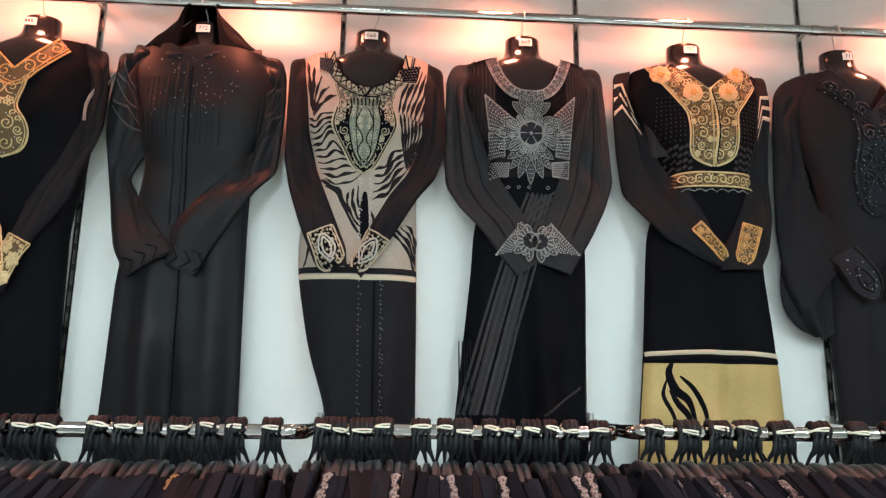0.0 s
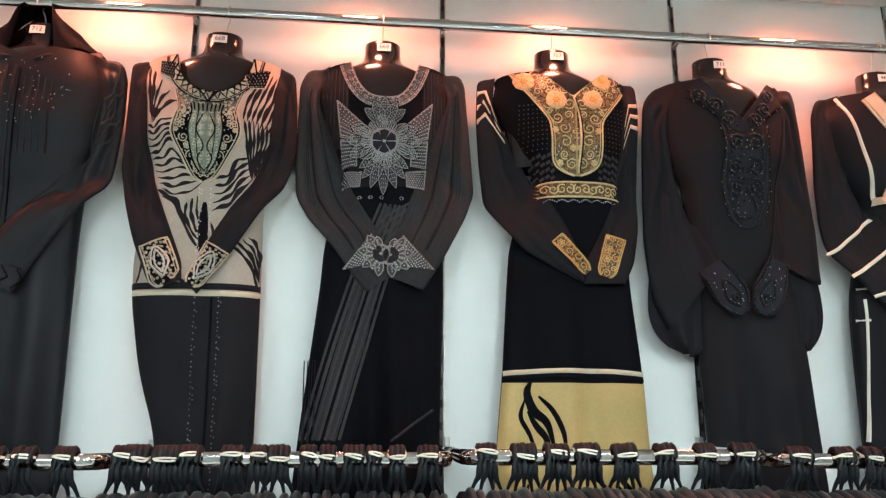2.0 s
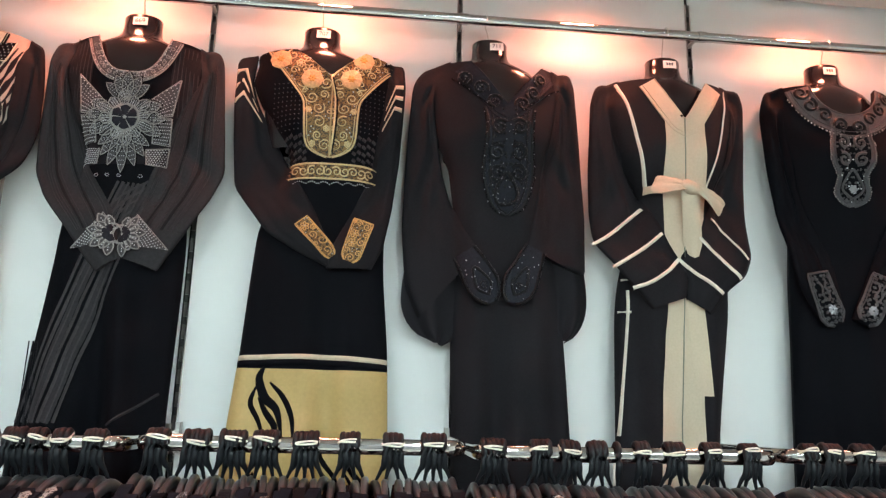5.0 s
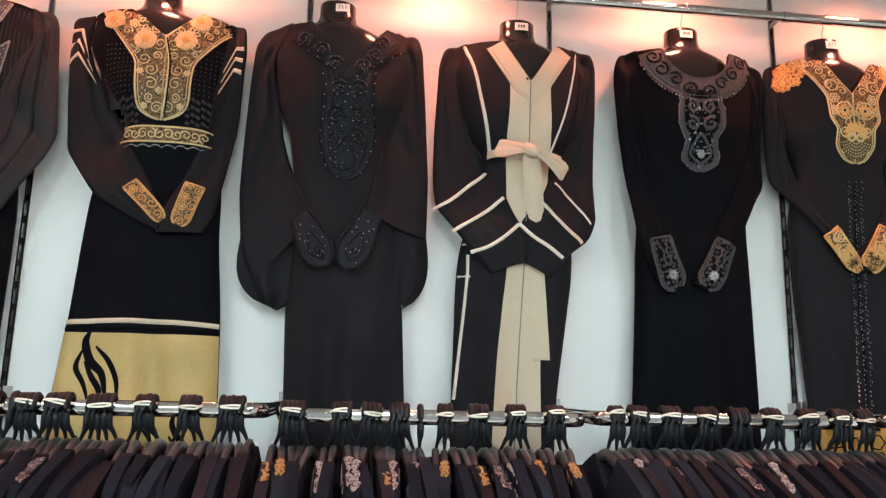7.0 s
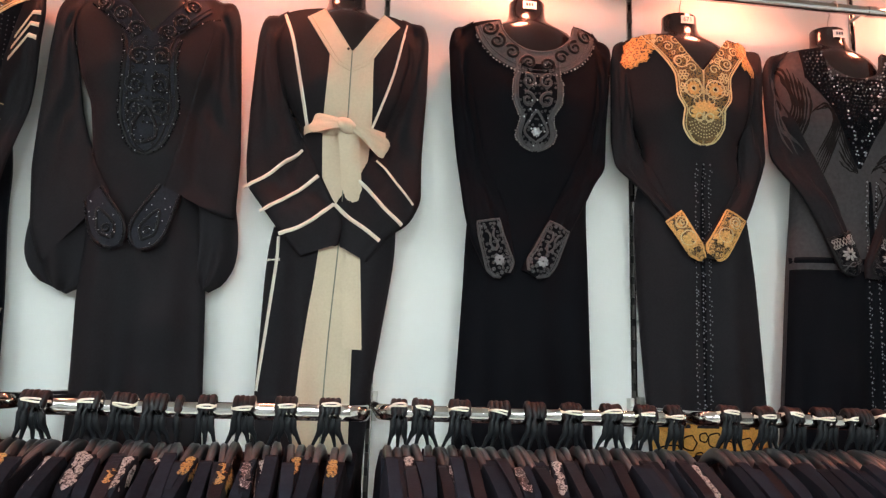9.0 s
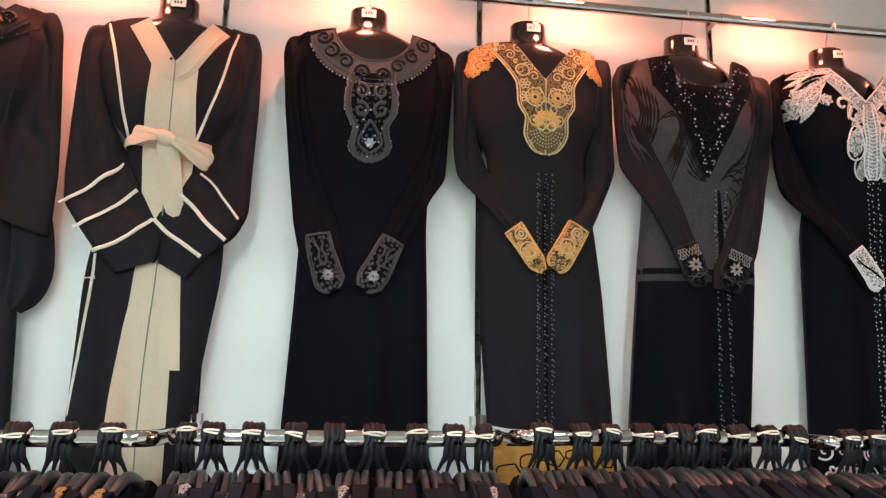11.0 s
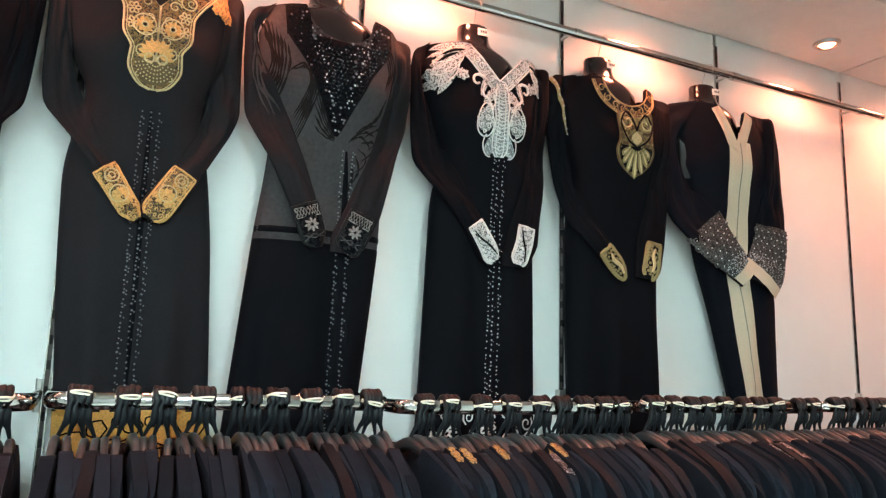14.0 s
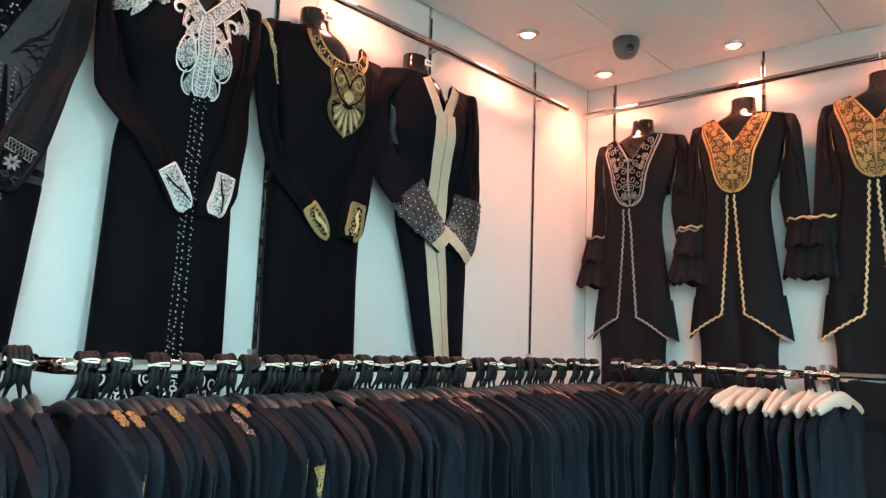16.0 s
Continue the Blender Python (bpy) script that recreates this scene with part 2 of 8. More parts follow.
# ---- mesh tools ----
class Acc:
    """Gathers vertices and faces of one mesh."""

    def __init__(self):
        self.v, self.f = [], []

    def grid(self, rows, close_u=False, flip=False):
        """Rows of equally many points, joined by quads."""
        n, k = len(self.v), len(rows[0])
        for r in rows:
            self.v.extend([tuple(p) for p in r])
        for i in range(len(rows) - 1):
            for j in range(k if close_u else k - 1):
                a, b = n + i * k + j, n + i * k + (j + 1) % k
                q = (a, b, b + k, a + k)
                self.f.append(q[::-1] if flip else q)
        return n

    def cap(self, pts):
        n = len(self.v)
        self.v.extend([tuple(p) for p in pts])
        self.f.append(tuple(range(n, n + len(pts))))

    def box(self, x0, y0, z0, x1, y1, z1, b=0.0):
        """A box, its edges along z cut off by b."""
        if b:
            ring = [(x0 + b, y0), (x1 - b, y0), (x1, y0 + b), (x1, y1 - b), (x1 - b, y1), (x0 + b, y1), (x0, y1 - b), (x0, y0 + b)]
        else:
            ring = [(x0, y0), (x1, y0), (x1, y1), (x0, y1)]
        lo, hi = [(x, y, z0) for x, y in ring], [(x, y, z1) for x, y in ring]
        self.grid([lo, hi], True)
        self.cap(lo[::-1])
        self.cap(hi)

    def tube(self, path, r, sides=8, caps=True, ry=None, up=(0, 0, 1)):
        """A round (or oval) tube along a path of points; r may be a list."""
        path = [Vector(p) for p in path]
        rows = []
        for i, p in enumerate(path):
            t = (path[min(i + 1, len(path) - 1)] - path[max(i - 1, 0)]).normalized()
            a = t.cross(Vector(up))
            if a.length < 1e-3:
                a = t.cross(Vector((1, 0, 0)))
            a.normalize()
            b = a.cross(t)
            ra = r[i] if isinstance(r, (list, tuple)) else r
            rb = ra if ry is None else ry
            rows.append([p + a * ra * math.cos(q) + b * rb * math.sin(q) for q in [2 * math.pi * k / sides for k in range(sides)]])
        self.grid(rows, True, flip=True)
        if caps:
            self.cap(rows[0])
            self.cap(rows[-1][::-1])

    def bead(self, p, r):
        """An eight-sided bead."""
        n = len(self.v)
        x, y, z = p
        self.v.extend([(x + r, y, z), (x, y, z + r), (x - r, y, z), (x, y, z - r), (x, y - r, z), (x, y + r, z)])
        for i in range(4):
            self.f.append((n + i, n + (i + 1) % 4, n + 4))
            self.f.append((n + (i + 1) % 4, n + i, n + 5))

    def mesh(self, name, mat, smooth=True):
        me = bpy.data.meshes.new(name)
        me.from_pydata(self.v, [], self.f)
        me.materials.append(mat)
        if smooth:
            me.polygons.foreach_set("use_smooth", [True] * len(me.polygons))
        me.update()
        return me


def part(name, acc, mat, parent=None, label="", smooth=True):
    ob = new(name, acc.mesh(name, mat, smooth))
    ob.parent = parent
    if label:
        tagged(ob, label)
    return ob


def empty(name, m, label, category, group=""):
    ob = new(name)
    ob.empty_display_size = 0.05
    ob.matrix_world = m
    return tagged(ob, label, category, group)


def smooth_path(pts, n):
    """A Catmull-Rom curve through points of any dimension, n points on it."""
    p = [np.array(q, float) for q in pts]
    p = [2 * p[0] - p[1]] + p + [2 * p[-1] - p[-2]]
    out = []
    for i in range(n):
        s = i / (n - 1) * (len(p) - 3)
        k = min(int(s), len(p) - 4)
        u = s - k
        a, b, c, d = p[k:k + 4]
        out.append(0.5 * (2 * b + (c - a) * u + (2 * a - 5 * b + 4 * c - d) * u * u + (3 * b - a - 3 * c + d) * u ** 3))
    return out


def structure(name, acc, mat, label, category, smooth=False):
    return tagged(part(name, acc, mat, None, "", smooth), label, category, "", "structure")


# ---- the shop ----
X0, Y0 = -3.2, -3.4
a = Acc()
a.box(X0 - 0.1, Y0 - 0.1, -0.1, END_X + 0.1, WALL_Y + 0.1, 0.0)
structure("floor", a, FLOOR_TILE, "plain beige shop floor tiles", "floor")

back = None
a = Acc()
a.box(X0 - 0.1, WALL_Y + 0.012, 0, END_X + 0.1, WALL_Y + 0.1, CEIL_Z + 0.06)
back = structure("wall_north", a, SLOT_DARK, "shop wall clad with white laminate panels", "wall")
edges = [X0] + [k * BAY for k in range(-5, 9)] + [END_X]
for x0, x1 in zip(edges[:-1], edges[1:]):
    a = Acc()
    a.box(x0 + 0.006, WALL_Y, 0, x1 - (0.006 if x1 < END_X else 0.0), WALL_Y + 0.0119, CEIL_Z + 0.05, 0.0015)
    part("wall_panel", a, WALL_PAINT, back, "", False)
a = Acc()
a.box(END_X + 0.012, Y0 - 0.1, 0, END_X + 0.1, WALL_Y + 0.012, CEIL_Z + 0.06)
side = structure("wall_east", a, SLOT_DARK, "end wall clad with white laminate panels", "wall")
ends = [WALL_Y, 1.586, 0.975, 0.365, -0.245, -0.855, -1.465, Y0]
for y1, y0 in zip(ends[:-1], ends[1:]):
    a = Acc()
    a.box(END_X, y0 + 0.006, 0, END_X + 0.0119, y1 - (0.006 if y1 < WALL_Y else 0.0), CEIL_Z + 0.05, 0.0015)
    part("wall_panel", a, WALL_PAINT, side, "", False)
# two walls added out of view, dark to hold down reflections
a = Acc()
a.box(X0 - 0.1, Y0 - 0.1, 0, X0, WALL_Y + 0.012, CEIL_Z + 0.06)
structure("wall_west", a, FAR_PAINT, "plain grey wall added out of view to close the shop", "wall")
a = Acc()
a.box(X0, Y0 - 0.1, 0, END_X, Y0, CEIL_Z + 0.06)
structure("wall_south", a, FAR_PAINT, "plain grey wall added out of view to close the shop", "wall")

# ceiling: metal-edged tiles with dark joints, one mesh
a = Acc()
xs = [END_X - 0.012, 4.873] + [4.873 - BAY * k for k in range(1, 13)] + [X0]
ys = [WALL_Y - 0.012, 1.312] + [1.312 - BAY * k for k in range(1, 8)] + [Y0]
for i in range(len(xs) - 1):
    for j in range(len(ys) - 1):
        dz = 0.0012 * math.sin(i * 2.3 + j * 1.7)
        a.box(xs[i + 1] + 0.002, ys[j + 1] + 0.002, CEIL_Z + dz, xs[i] - 0.002, ys[j] - 0.002, CEIL_Z + 0.02 + dz, 0.001)
structure("ceiling", a, CEIL_PAINT, "off-white suspended ceiling of square tiles", "ceiling")
# added slab, coloured as the shade in the gaps between the tiles
a = Acc()
a.box(X0 - 0.1, Y0 - 0.1, CEIL_Z + 0.022, END_X + 0.1, WALL_Y + 0.1, CEIL_Z + 0.1)
structure("ceiling_backing", a, SLOT_DARK, "near-black slab coloured as the shade in the ceiling gaps", "ceiling")


def upright(m, top=CEIL_Z - 0.03):
    """A slotted steel channel set in the joint of two wall panels."""
    ob = empty("slotted_upright", m, "slotted chrome wall upright between white panels", "upright", "uprights along the walls")
    a = Acc()
    for s in (-1, 1):
        a.box(s * 0.0055 - 0.0014, -0.004, 0.1, s * 0.0055 + 0.0014, 0.010, top)
    part("flange", a, CHROME, ob, "thin chrome flanges", False)
    a = Acc()
    z = 0.12
    while z < top - 0.03:
        a.box(-0.0041, 0.001, z, 0.0041, 0.006, z + 0.032)
        z += 0.05
    part("web", a, STEEL_DARK, ob, "", False)
    return ob


first = upright(pose(-2 * BAY, WALL_Y, 0))
for k in list(range(-1, 9)):
    copy_thing(first, pose(k * BAY, WALL_Y, 0))
for y in ends[1:4]:
    copy_thing(first, pose(END_X, y, 0, 0, 0, -90))


def wall_rail(m, x0, x1, z, brackets):
    """A chrome tube held off the wall by short arms."""
    ob = empty("hanging_rail", m, "long chrome hanging rail fixed near the ceiling", "rail", "rails along the walls")
    a = Acc()
    n = 24
    a.tube([(x0 + (x1 - x0) * i / n, -0.075, z) for i in range(n + 1)], 0.0125, 14)
    part("tube", a, CHROME, ob)
    for x in brackets:
        a = Acc()
        a.tube([(x, 0.004, z + 0.012), (x, -0.05, z + 0.012), (x, -0.066, z + 0.009), (x, -0.075, z + 0.0)], 0.005, 8)
        part("bracket", a, STEEL_DULL, ob)
        a = Acc()
        a.tube([(x - 0.011, -0.075, z), (x + 0.011, -0.075, z)], 0.0142, 14)
        part("collar", a, CHROME, ob)
    return ob


RAIL_Z = 2.517
wall_rail(pose(0, WALL_Y, 0), -1.6, 5.00, RAIL_Z, [k * BAY for k in range(-2, 9)])
wall_rail(pose(END_X, WALL_Y, 0, 0, 0, -90), 0.03, 2.6, RAIL_Z + 0.03, [WALL_Y - y for y in ends[1:5]])


def downlight(x, y):
    ob = empty("downlight", pose(x, y, CEIL_Z), "lit round recessed halogen downlight in the ceiling", "downlight", "downlights along the walls")
    a = Acc()
    ring = []
    for r, z in ((0.026, 0.004), (0.030, -0.010), (0.037, -0.011), (0.041, -0.006), (0.042, 0.0)):
        ring.append([(r * math.cos(q), r * math.sin(q), z) for q in [2 * math.pi * k / 28 for k in range(28)]])
    a.grid(ring, True)
    part("ring", a, STEEL_DULL, ob, "brushed steel ring")
    a = Acc()
    bowl = []
    for r, z in ((0.0262, -0.003), (0.018, -0.011), (0.008, -0.015), (0.0005, -0.016)):
        bowl.append([(r * math.cos(q), r * math.sin(q), z) for q in [2 * math.pi * k / 20 for k in range(20)]])
    a.grid(bowl, True, flip=True)
    part("bulb", a, BULB, ob, "glowing warm bulb")
    return ob


for x, y in DOWNLIGHTS:
    downlight(x, y)
    lamp = bpy.data.lights.new("downlight_beam", "SPOT")
    lamp.energy, lamp.color, lamp.spot_size, lamp.spot_blend, lamp.shadow_soft_size = SPOT_W, WARM, radians(150), 1.0, 0.045
    ob = new("downlight_beam", lamp)
    ob.matrix_world = look((x, y, CEIL_Z - 0.03), (x + (0.10 if x > 5.1 else 0), y + (0.10 if x < 5.13 else 0), 0.9))


def ceiling_panel(x, y, w, h):
    ob = empty("ceiling_light", pose(x, y, CEIL_Z), "lit cool-white fluorescent ceiling panel", "ceiling light", "ceiling panels")
    a = Acc()
    for s in (-1, 1):
        a.box(s * w / 2 - 0.015, -h / 2, -0.02, s * w / 2 + 0.015, h / 2, -0.001)
        a.box(-w / 2 + 0.015, s * h / 2 - 0.015, -0.02, w / 2 - 0.015, s * h / 2 + 0.015, -0.001)
    part("frame", a, STEEL_DULL, ob, "", False)
    a = Acc()
    a.box(-w / 2 + 0.016, -h / 2 + 0.016, -0.012, w / 2 - 0.016, h / 2 - 0.016, -0.004)
    part("diffuser", a, PANEL_GLOW, ob, "glowing diffuser", False)


for x in (-1.7, -0.1, 1.5, 3.1):
    for y in (-1.05, -2.55):
        ceiling_panel(x, y, 0.30, 1.18)


def dome_camera(x, y):
    ob = empty("security_camera", pose(x, y, CEIL_Z), "dark grey dome security camera on the ceiling", "security camera")
    a = Acc()
    prof = [(0.001, 0.0), (0.040, 0.0), (0.043, -0.006), (0.043, -0.022), (0.040, -0.032), (0.036, -0.046), (0.026, -0.058), (0.012, -0.063), (0.001, -0.064)]
    a.grid([[(r * math.cos(q), r * math.sin(q), z) for q in [2 * math.pi * k / 28 for k in range(28)]] for r, z in [(1.12 * r, 1.12 * z) for r, z in prof]], True, flip=True)
    part("housing", a, GREY_PLASTIC, ob)
    eye = Vector((-0.028, -0.026, -0.044))
    way = Vector((-0.55, -0.60, -0.35)).normalized()
    a = Acc()
    a.tube([eye, eye + way * 0.010, eye + way * 0.018], [0.018, 0.0175, 0.015], 18)
    ball = part("lens_barrel", a, GREY_PLASTIC, ob)
    a = Acc()
    a.tube([eye + way * 0.0181, eye + way * 0.020, eye + way * 0.0205], [0.012, 0.011, 0.002], 18)
    part("lens", a, LENS_BLACK, ball, "glossy black lens")


dome_camera(4.875, 1.318)

# ---- garments on display forms ----
DEPTH_Z = [1.05, 1.5, 1.8, 1.95, 2.05, 2.2, 2.3, 2.36, 2.42]
DEPTH_D = [0.070, 0.076, 0.086, 0.088, 0.096, 0.114, 0.116, 0.112, 0.098]


def bent_path(pts, n, soft=4):
    """Points along straight runs whose corners are slightly rounded."""
    p = np.array(pts, float)
    run = np.concatenate([[0], np.cumsum(np.hypot(np.diff(p[:, 0]), np.diff(p[:, 1])))])
    q = np.stack([np.interp(np.linspace(0, run[-1], n), run, p[:, c]) for c in range(p.shape[1])], 1)
    pad = np.concatenate([2 * q[:1] - q[1:soft + 1][::-1], q, 2 * q[-1:] - q[-soft - 1:-1][::-1]])
    return [pad[i:i + 2 * soft + 1].mean(0) for i in range(n)]


class Garment:
    """A long robe on a hanging bust form. Local frame: x to the right along the wall, the wall at y = 0, the room at -y, z the true height.
    left, right: side edges as (x, z) from the shoulder down; sleeves: an outer and an inner edge each, from the shoulder seam to the wrist."""

    def __init__(self, name, m, label, left, right, neck, sleeves, cloth, sleeve_cloth=None, seed=1, fold=1.0, sleeve_label="", hem=1.06, thick=1.0, group="abayas on the wall"):
        self.left, self.right = [sorted((z, x) for x, z in side) for side in (left, right)]
        self.neck, self.seed, self.fold, self.hem, self.thick = neck, seed, fold, hem, thick
        self.table()
        self.ob = empty(name, m, label, "abaya", group)
        self.body(cloth)
        self.arms = []
        for outer, inner in sleeves:
            self.arms.append(self.sleeve(outer, inner, sleeve_cloth or cloth, sleeve_label))

    def table(self):
        """Side edges, smoothed over a few centimetres, and depth, on a fine scale of heights."""
        zs = np.arange(0.9, 2.62, 0.004)
        ks = (-0.045, -0.03, -0.015, 0, 0.015, 0.03, 0.045)
        side = [sum(np.interp(zs + k, [p[0] for p in e], [p[1] for p in e]) for k in ks) / 7 for e in (self.left, self.right)]
        grow = 0.020 * np.clip((zs - 2.13) / 0.07, 0, 1) * np.clip((2.365 - zs) / 0.04, 0, 1)
        self.lut = list(zip((side[0] - grow).tolist(), (side[1] + grow).tolist(), (np.interp(zs, DEPTH_Z, DEPTH_D) * self.thick).tolist()))

    def find(self, z):
        q = (z - 0.9) / 0.004
        i = max(0, min(len(self.lut) - 2, int(q)))
        q -= i
        a, b = self.lut[i], self.lut[i + 1]
        return a[0] + (b[0] - a[0]) * q, a[1] + (b[1] - a[1]) * q, a[2] + (b[2] - a[2]) * q

    def soft(self, z):
        l, r, d = self.find(z)
        return l, r

    def top(self, x):
        """Upper edge of the cloth: shoulder slope, cut by the neckline."""
        kind, w, d, c = self.neck
        l, r = self.soft(2.36)
        half = max(abs(l if x < 0 else r), 0.12)
        z = 2.395 - 0.010 * min(1.2, max(0.0, (abs(x) - 0.05) / (half - 0.05))) ** 1.3
        q = abs(x - c) / w
        if q < 1:
            if kind == "v":
                z = min(z, 2.394 - (d - 0.021) * (1 - q))
            elif kind == "round":
                z = min(z, 2.394 - (d - 0.021) * math.sqrt(1 - q * q))
            else:
                z = min(z, 2.394 - (d - 0.021) * (1 - q ** 3))
        return z

    def depth(self, x, z):
        """How far the cloth stands off the wall."""
        l, r, d = self.find(z)
        s = max(-1.0, min(1.0, (2 * x - l - r) / max(r - l, 1e-4)))
        base = 0.046 + (d - 0.046) * (1 - abs(s) ** 3.0) ** 0.5
        low = min(1.0, max(0.0, (2.02 - z) / 0.5))
        k = self.seed * 1.7
        f = 0.012 * math.sin(x * 46 + k + 1.2 * math.sin(z * 3 + k)) + 0.005 * math.sin(x * 83 - k * 2 + z * 4)
        f *= low * self.fold
        drag = math.sin((x * 0.8 + abs(z - 2.0) * 0.9) * 55 + k) * math.exp(-((z - 2.03) / 0.10) ** 2)
        f += 0.0022 * self.fold * drag + 0.0016 * noise.noise(Vector((x * 22, z * 9, k))) * (1 - low * 0.5) + 0.0055 * self.fold * noise.noise(Vector((x * 9 + z * 7, z * 12 - x * 5, k + 3)))
        bust = 0.010 * (math.exp(-((abs(x) - 0.062) / 0.045) ** 2 - ((z - 2.215) / 0.055) ** 2))
        return base + f * (1 - s ** 4) + bust * self.thick

    def at(self, x, z, lift=0.0):
        z = min(z, self.top(x) - 0.0005)
        return (x, -self.depth(x, z) - lift, z)

    def body(self, cloth):
        a = Acc()
        nu, nv = 56, 84
        front = []
        l0, r0 = self.soft(2.36)
        tops = []
        for i in range(nu + 1):
            u = i / nu
            tops.append(self.top(l0 + (r0 - l0) * u))
        for j in range(nv + 1):
            v = j / nv
            row = []
            for i in range(nu + 1):
                u = i / nu
                z = tops[i] + (self.hem - tops[i]) * v
                l, r = self.soft(z)
                x = l + (r - l) * u
                row.append(self.at(x, z))
            front.append(row)
        a.grid(front)
        sides = []
        for row in (front,):
            a.grid([[(p[0] + 0.022, -0.010, p[2]) for p in (r[0] for r in front)], [(p[0] + 0.004, -0.030, p[2]) for p in (r[0] for r in front)], [r[0] for r in front]])
            a.grid([[r[-1] for r in front], [(p[0] - 0.004, -0.030, p[2]) for p in (r[-1] for r in front)], [(p[0] - 0.022, -0.010, p[2]) for p in (r[-1] for r in front)]])
        a.grid([[(p[0], -0.012, p[2]) for p in front[-1]], front[-1]])
        # turned-in edge along the top, and the back of the cloth
        edge = front[0]
        a.grid([[(p[0], p[1] + 0.012, p[2] - 0.004) for p in edge], edge])
        back = [[(row[0][0] + 0.022 + (row[-1][0] - row[0][0] - 0.044) * i / nu, -0.012 if j else -0.02, min(p[2], 2.352)) for i, p in enumerate(row)] for j, row in enumerate(front[::6])]
        a.grid(back, flip=True)
        part("body", a, cloth, self.ob)

    def sleeve(self, outer, inner, cloth, label=""):
        """A flattened, creased sleeve between its outer and inner edge; the first cross-section is the armhole seam."""
        n, k = 56, 18
        side = 1 if outer[0][0] > 0 else -1
        eo, ei = bent_path([(x, min(z, self.top(x) + 0.002 if abs(x) < 0.15 else 2.390)) for x, z in outer], n, 1), bent_path(inner, n, 1)
        k2 = self.seed * 3.1 + outer[0][0] * 9
        mids = [((o[0] + q[0]) / 2, (o[1] + q[1]) / 2, math.hypot(o[0] - q[0], o[1] - q[1])) for o, q in zip(eo, ei)]
        ds = []
        for x, z, w in mids:
            l, r = self.soft(z)
            mix = min(1.0, max(0.0, (min(x - l, r - x) + 0.05) / 0.08))
            ds.append(0.056 * (1 - mix) + (self.depth(min(max(x, l + 0.002), r - 0.002), z) + 0.012) * mix)
        ds = np.convolve(np.pad(ds, 4, mode="edge"), np.ones(9) / 9, mode="valid")
        rows, front, info = [], [], []
        for i, (cx, cz, w) in enumerate(mids):
            s = i / (n - 1)
            p, q = mids[max(i - 1, 0)], mids[min(i + 1, n - 1)]
            t = np.array([q[0] - p[0], q[1] - p[1]])
            t /= np.hypot(*t)
            th = (w * 0.075 + 0.007) * min(1.0, 0.2 + s * 5)
            info.append((cx, cz, w, t[0], t[1]))
            row = []
            for j in range(k + 1):
                u = j / k
                x, z = [eo[i][c] + (ei[i][c] - eo[i][c]) * u for c in (0, 1)]
                dome = math.sqrt(max(0.0, 1 - (2 * u - 1) ** 2))
                ridge = max(0.0, 1 - 3.0 * abs(noise.noise(Vector((u * 2.6 + s * 1.2, s * 1.5 - u * 0.5, k2))))) ** 1.5
                bend = math.exp(-((s - 0.52) / 0.13) ** 2) * math.sin((u * 1.4 + s * 3.0 + 0.3 * k2) * 9)
                crease = 0.008 * noise.noise(Vector((u * 3.4, s * 2.6, k2))) + 0.0030 * noise.noise(Vector((u * 8 - s * 5, s * 8.0, k2 + 4))) - 0.0095 * ridge + 0.0035 * bend
                d = ds[i] + th * (dome - 0.35) + crease * dome * (1 - 0.75 * max(0.0, s - 0.55) / 0.45)
                l, r = self.soft(z)
                bd = self.depth(min(max(x, l + 0.001), r - 0.001), z)
                if l < x < r:
                    d = max(d, bd + 0.004)
                b = min(1.0, s / 0.11)
                b = b * b * (3 - 2 * b)
                row.append((x, -((bd + 0.003) * (1 - b) + d * b), z))
            front.append(row)
            back = [(p[0], min(-0.005, p[1] + max(0.010, 2 * th * math.sqrt(max(0.0, 1 - (2 * j / k - 1) ** 2)))), p[2]) for j, p in enumerate(row)][-2:0:-1]
            rows.append(row + back)
        a = Acc()
        a.grid(rows, True, flip=side > 0)
        end = rows[-1]
        mid = Vector((mids[-1][0] - 0.03 * info[-1][3], -ds[-1], mids[-1][1] - 0.03 * info[-1][4]))
        rim = [tuple(Vector(p) * 0.9 + mid * 0.1) for p in end]
        a.grid([end, rim], True, flip=side > 0)
        a.cap(rim)
        ob = part("sleeve", a, cloth, self.ob, label)
        return ob, info, front, side

    def cuff_map(self, arm, back=0.0):
        """A map (across, along) in metres from the wrist edge up the sleeve, onto the front of an arm."""
        ob, info, front, side = self.arms[arm]
        pts = np.array([(i[0], i[1]) for i in info])
        run = np.concatenate([[0], np.cumsum(np.hypot(*np.diff(pts, axis=0).T))])
        total = run[-1]
        n, k = len(front), len(front[0])
        m = 160
        src = np.interp(np.linspace(0, total, m), run, np.arange(n)).tolist()

        def f(u, v, lift=0.0):
            q = max(0.0, min(m - 1.001, (total - back - v) / total * (m - 1)))
            r = src[int(q)] + (src[int(q) + 1] - src[int(q)]) * (q - int(q))
            i = min(n - 2, int(r))
            r -= i
            x, z, w, tx, tz = [a + (b - a) * r for a, b in zip(info[i], info[i + 1])]
            c = max(0.04, min(0.96, 0.5 - side * u / max(w, 0.01))) * (k - 1)
            j = min(k - 2, int(c))
            c -= j
            y = (front[i][j][1] * (1 - r) + front[i + 1][j][1] * r) * (1 - c) + (front[i][j + 1][1] * (1 - r) + front[i + 1][j + 1][1] * r) * c
            return (x - tz * u, y - 0.0024 - lift, z + tx * u)
        return f

    def wrist(self, arm, v, back=0.0):
        """Half the sleeve's width at a distance v up from the wrist."""
        info = self.arms[arm][1]
        run = 0.0
        for p, q in zip(info[::-1], info[-2::-1]):
            run += math.hypot(p[0] - q[0], p[1] - q[1])
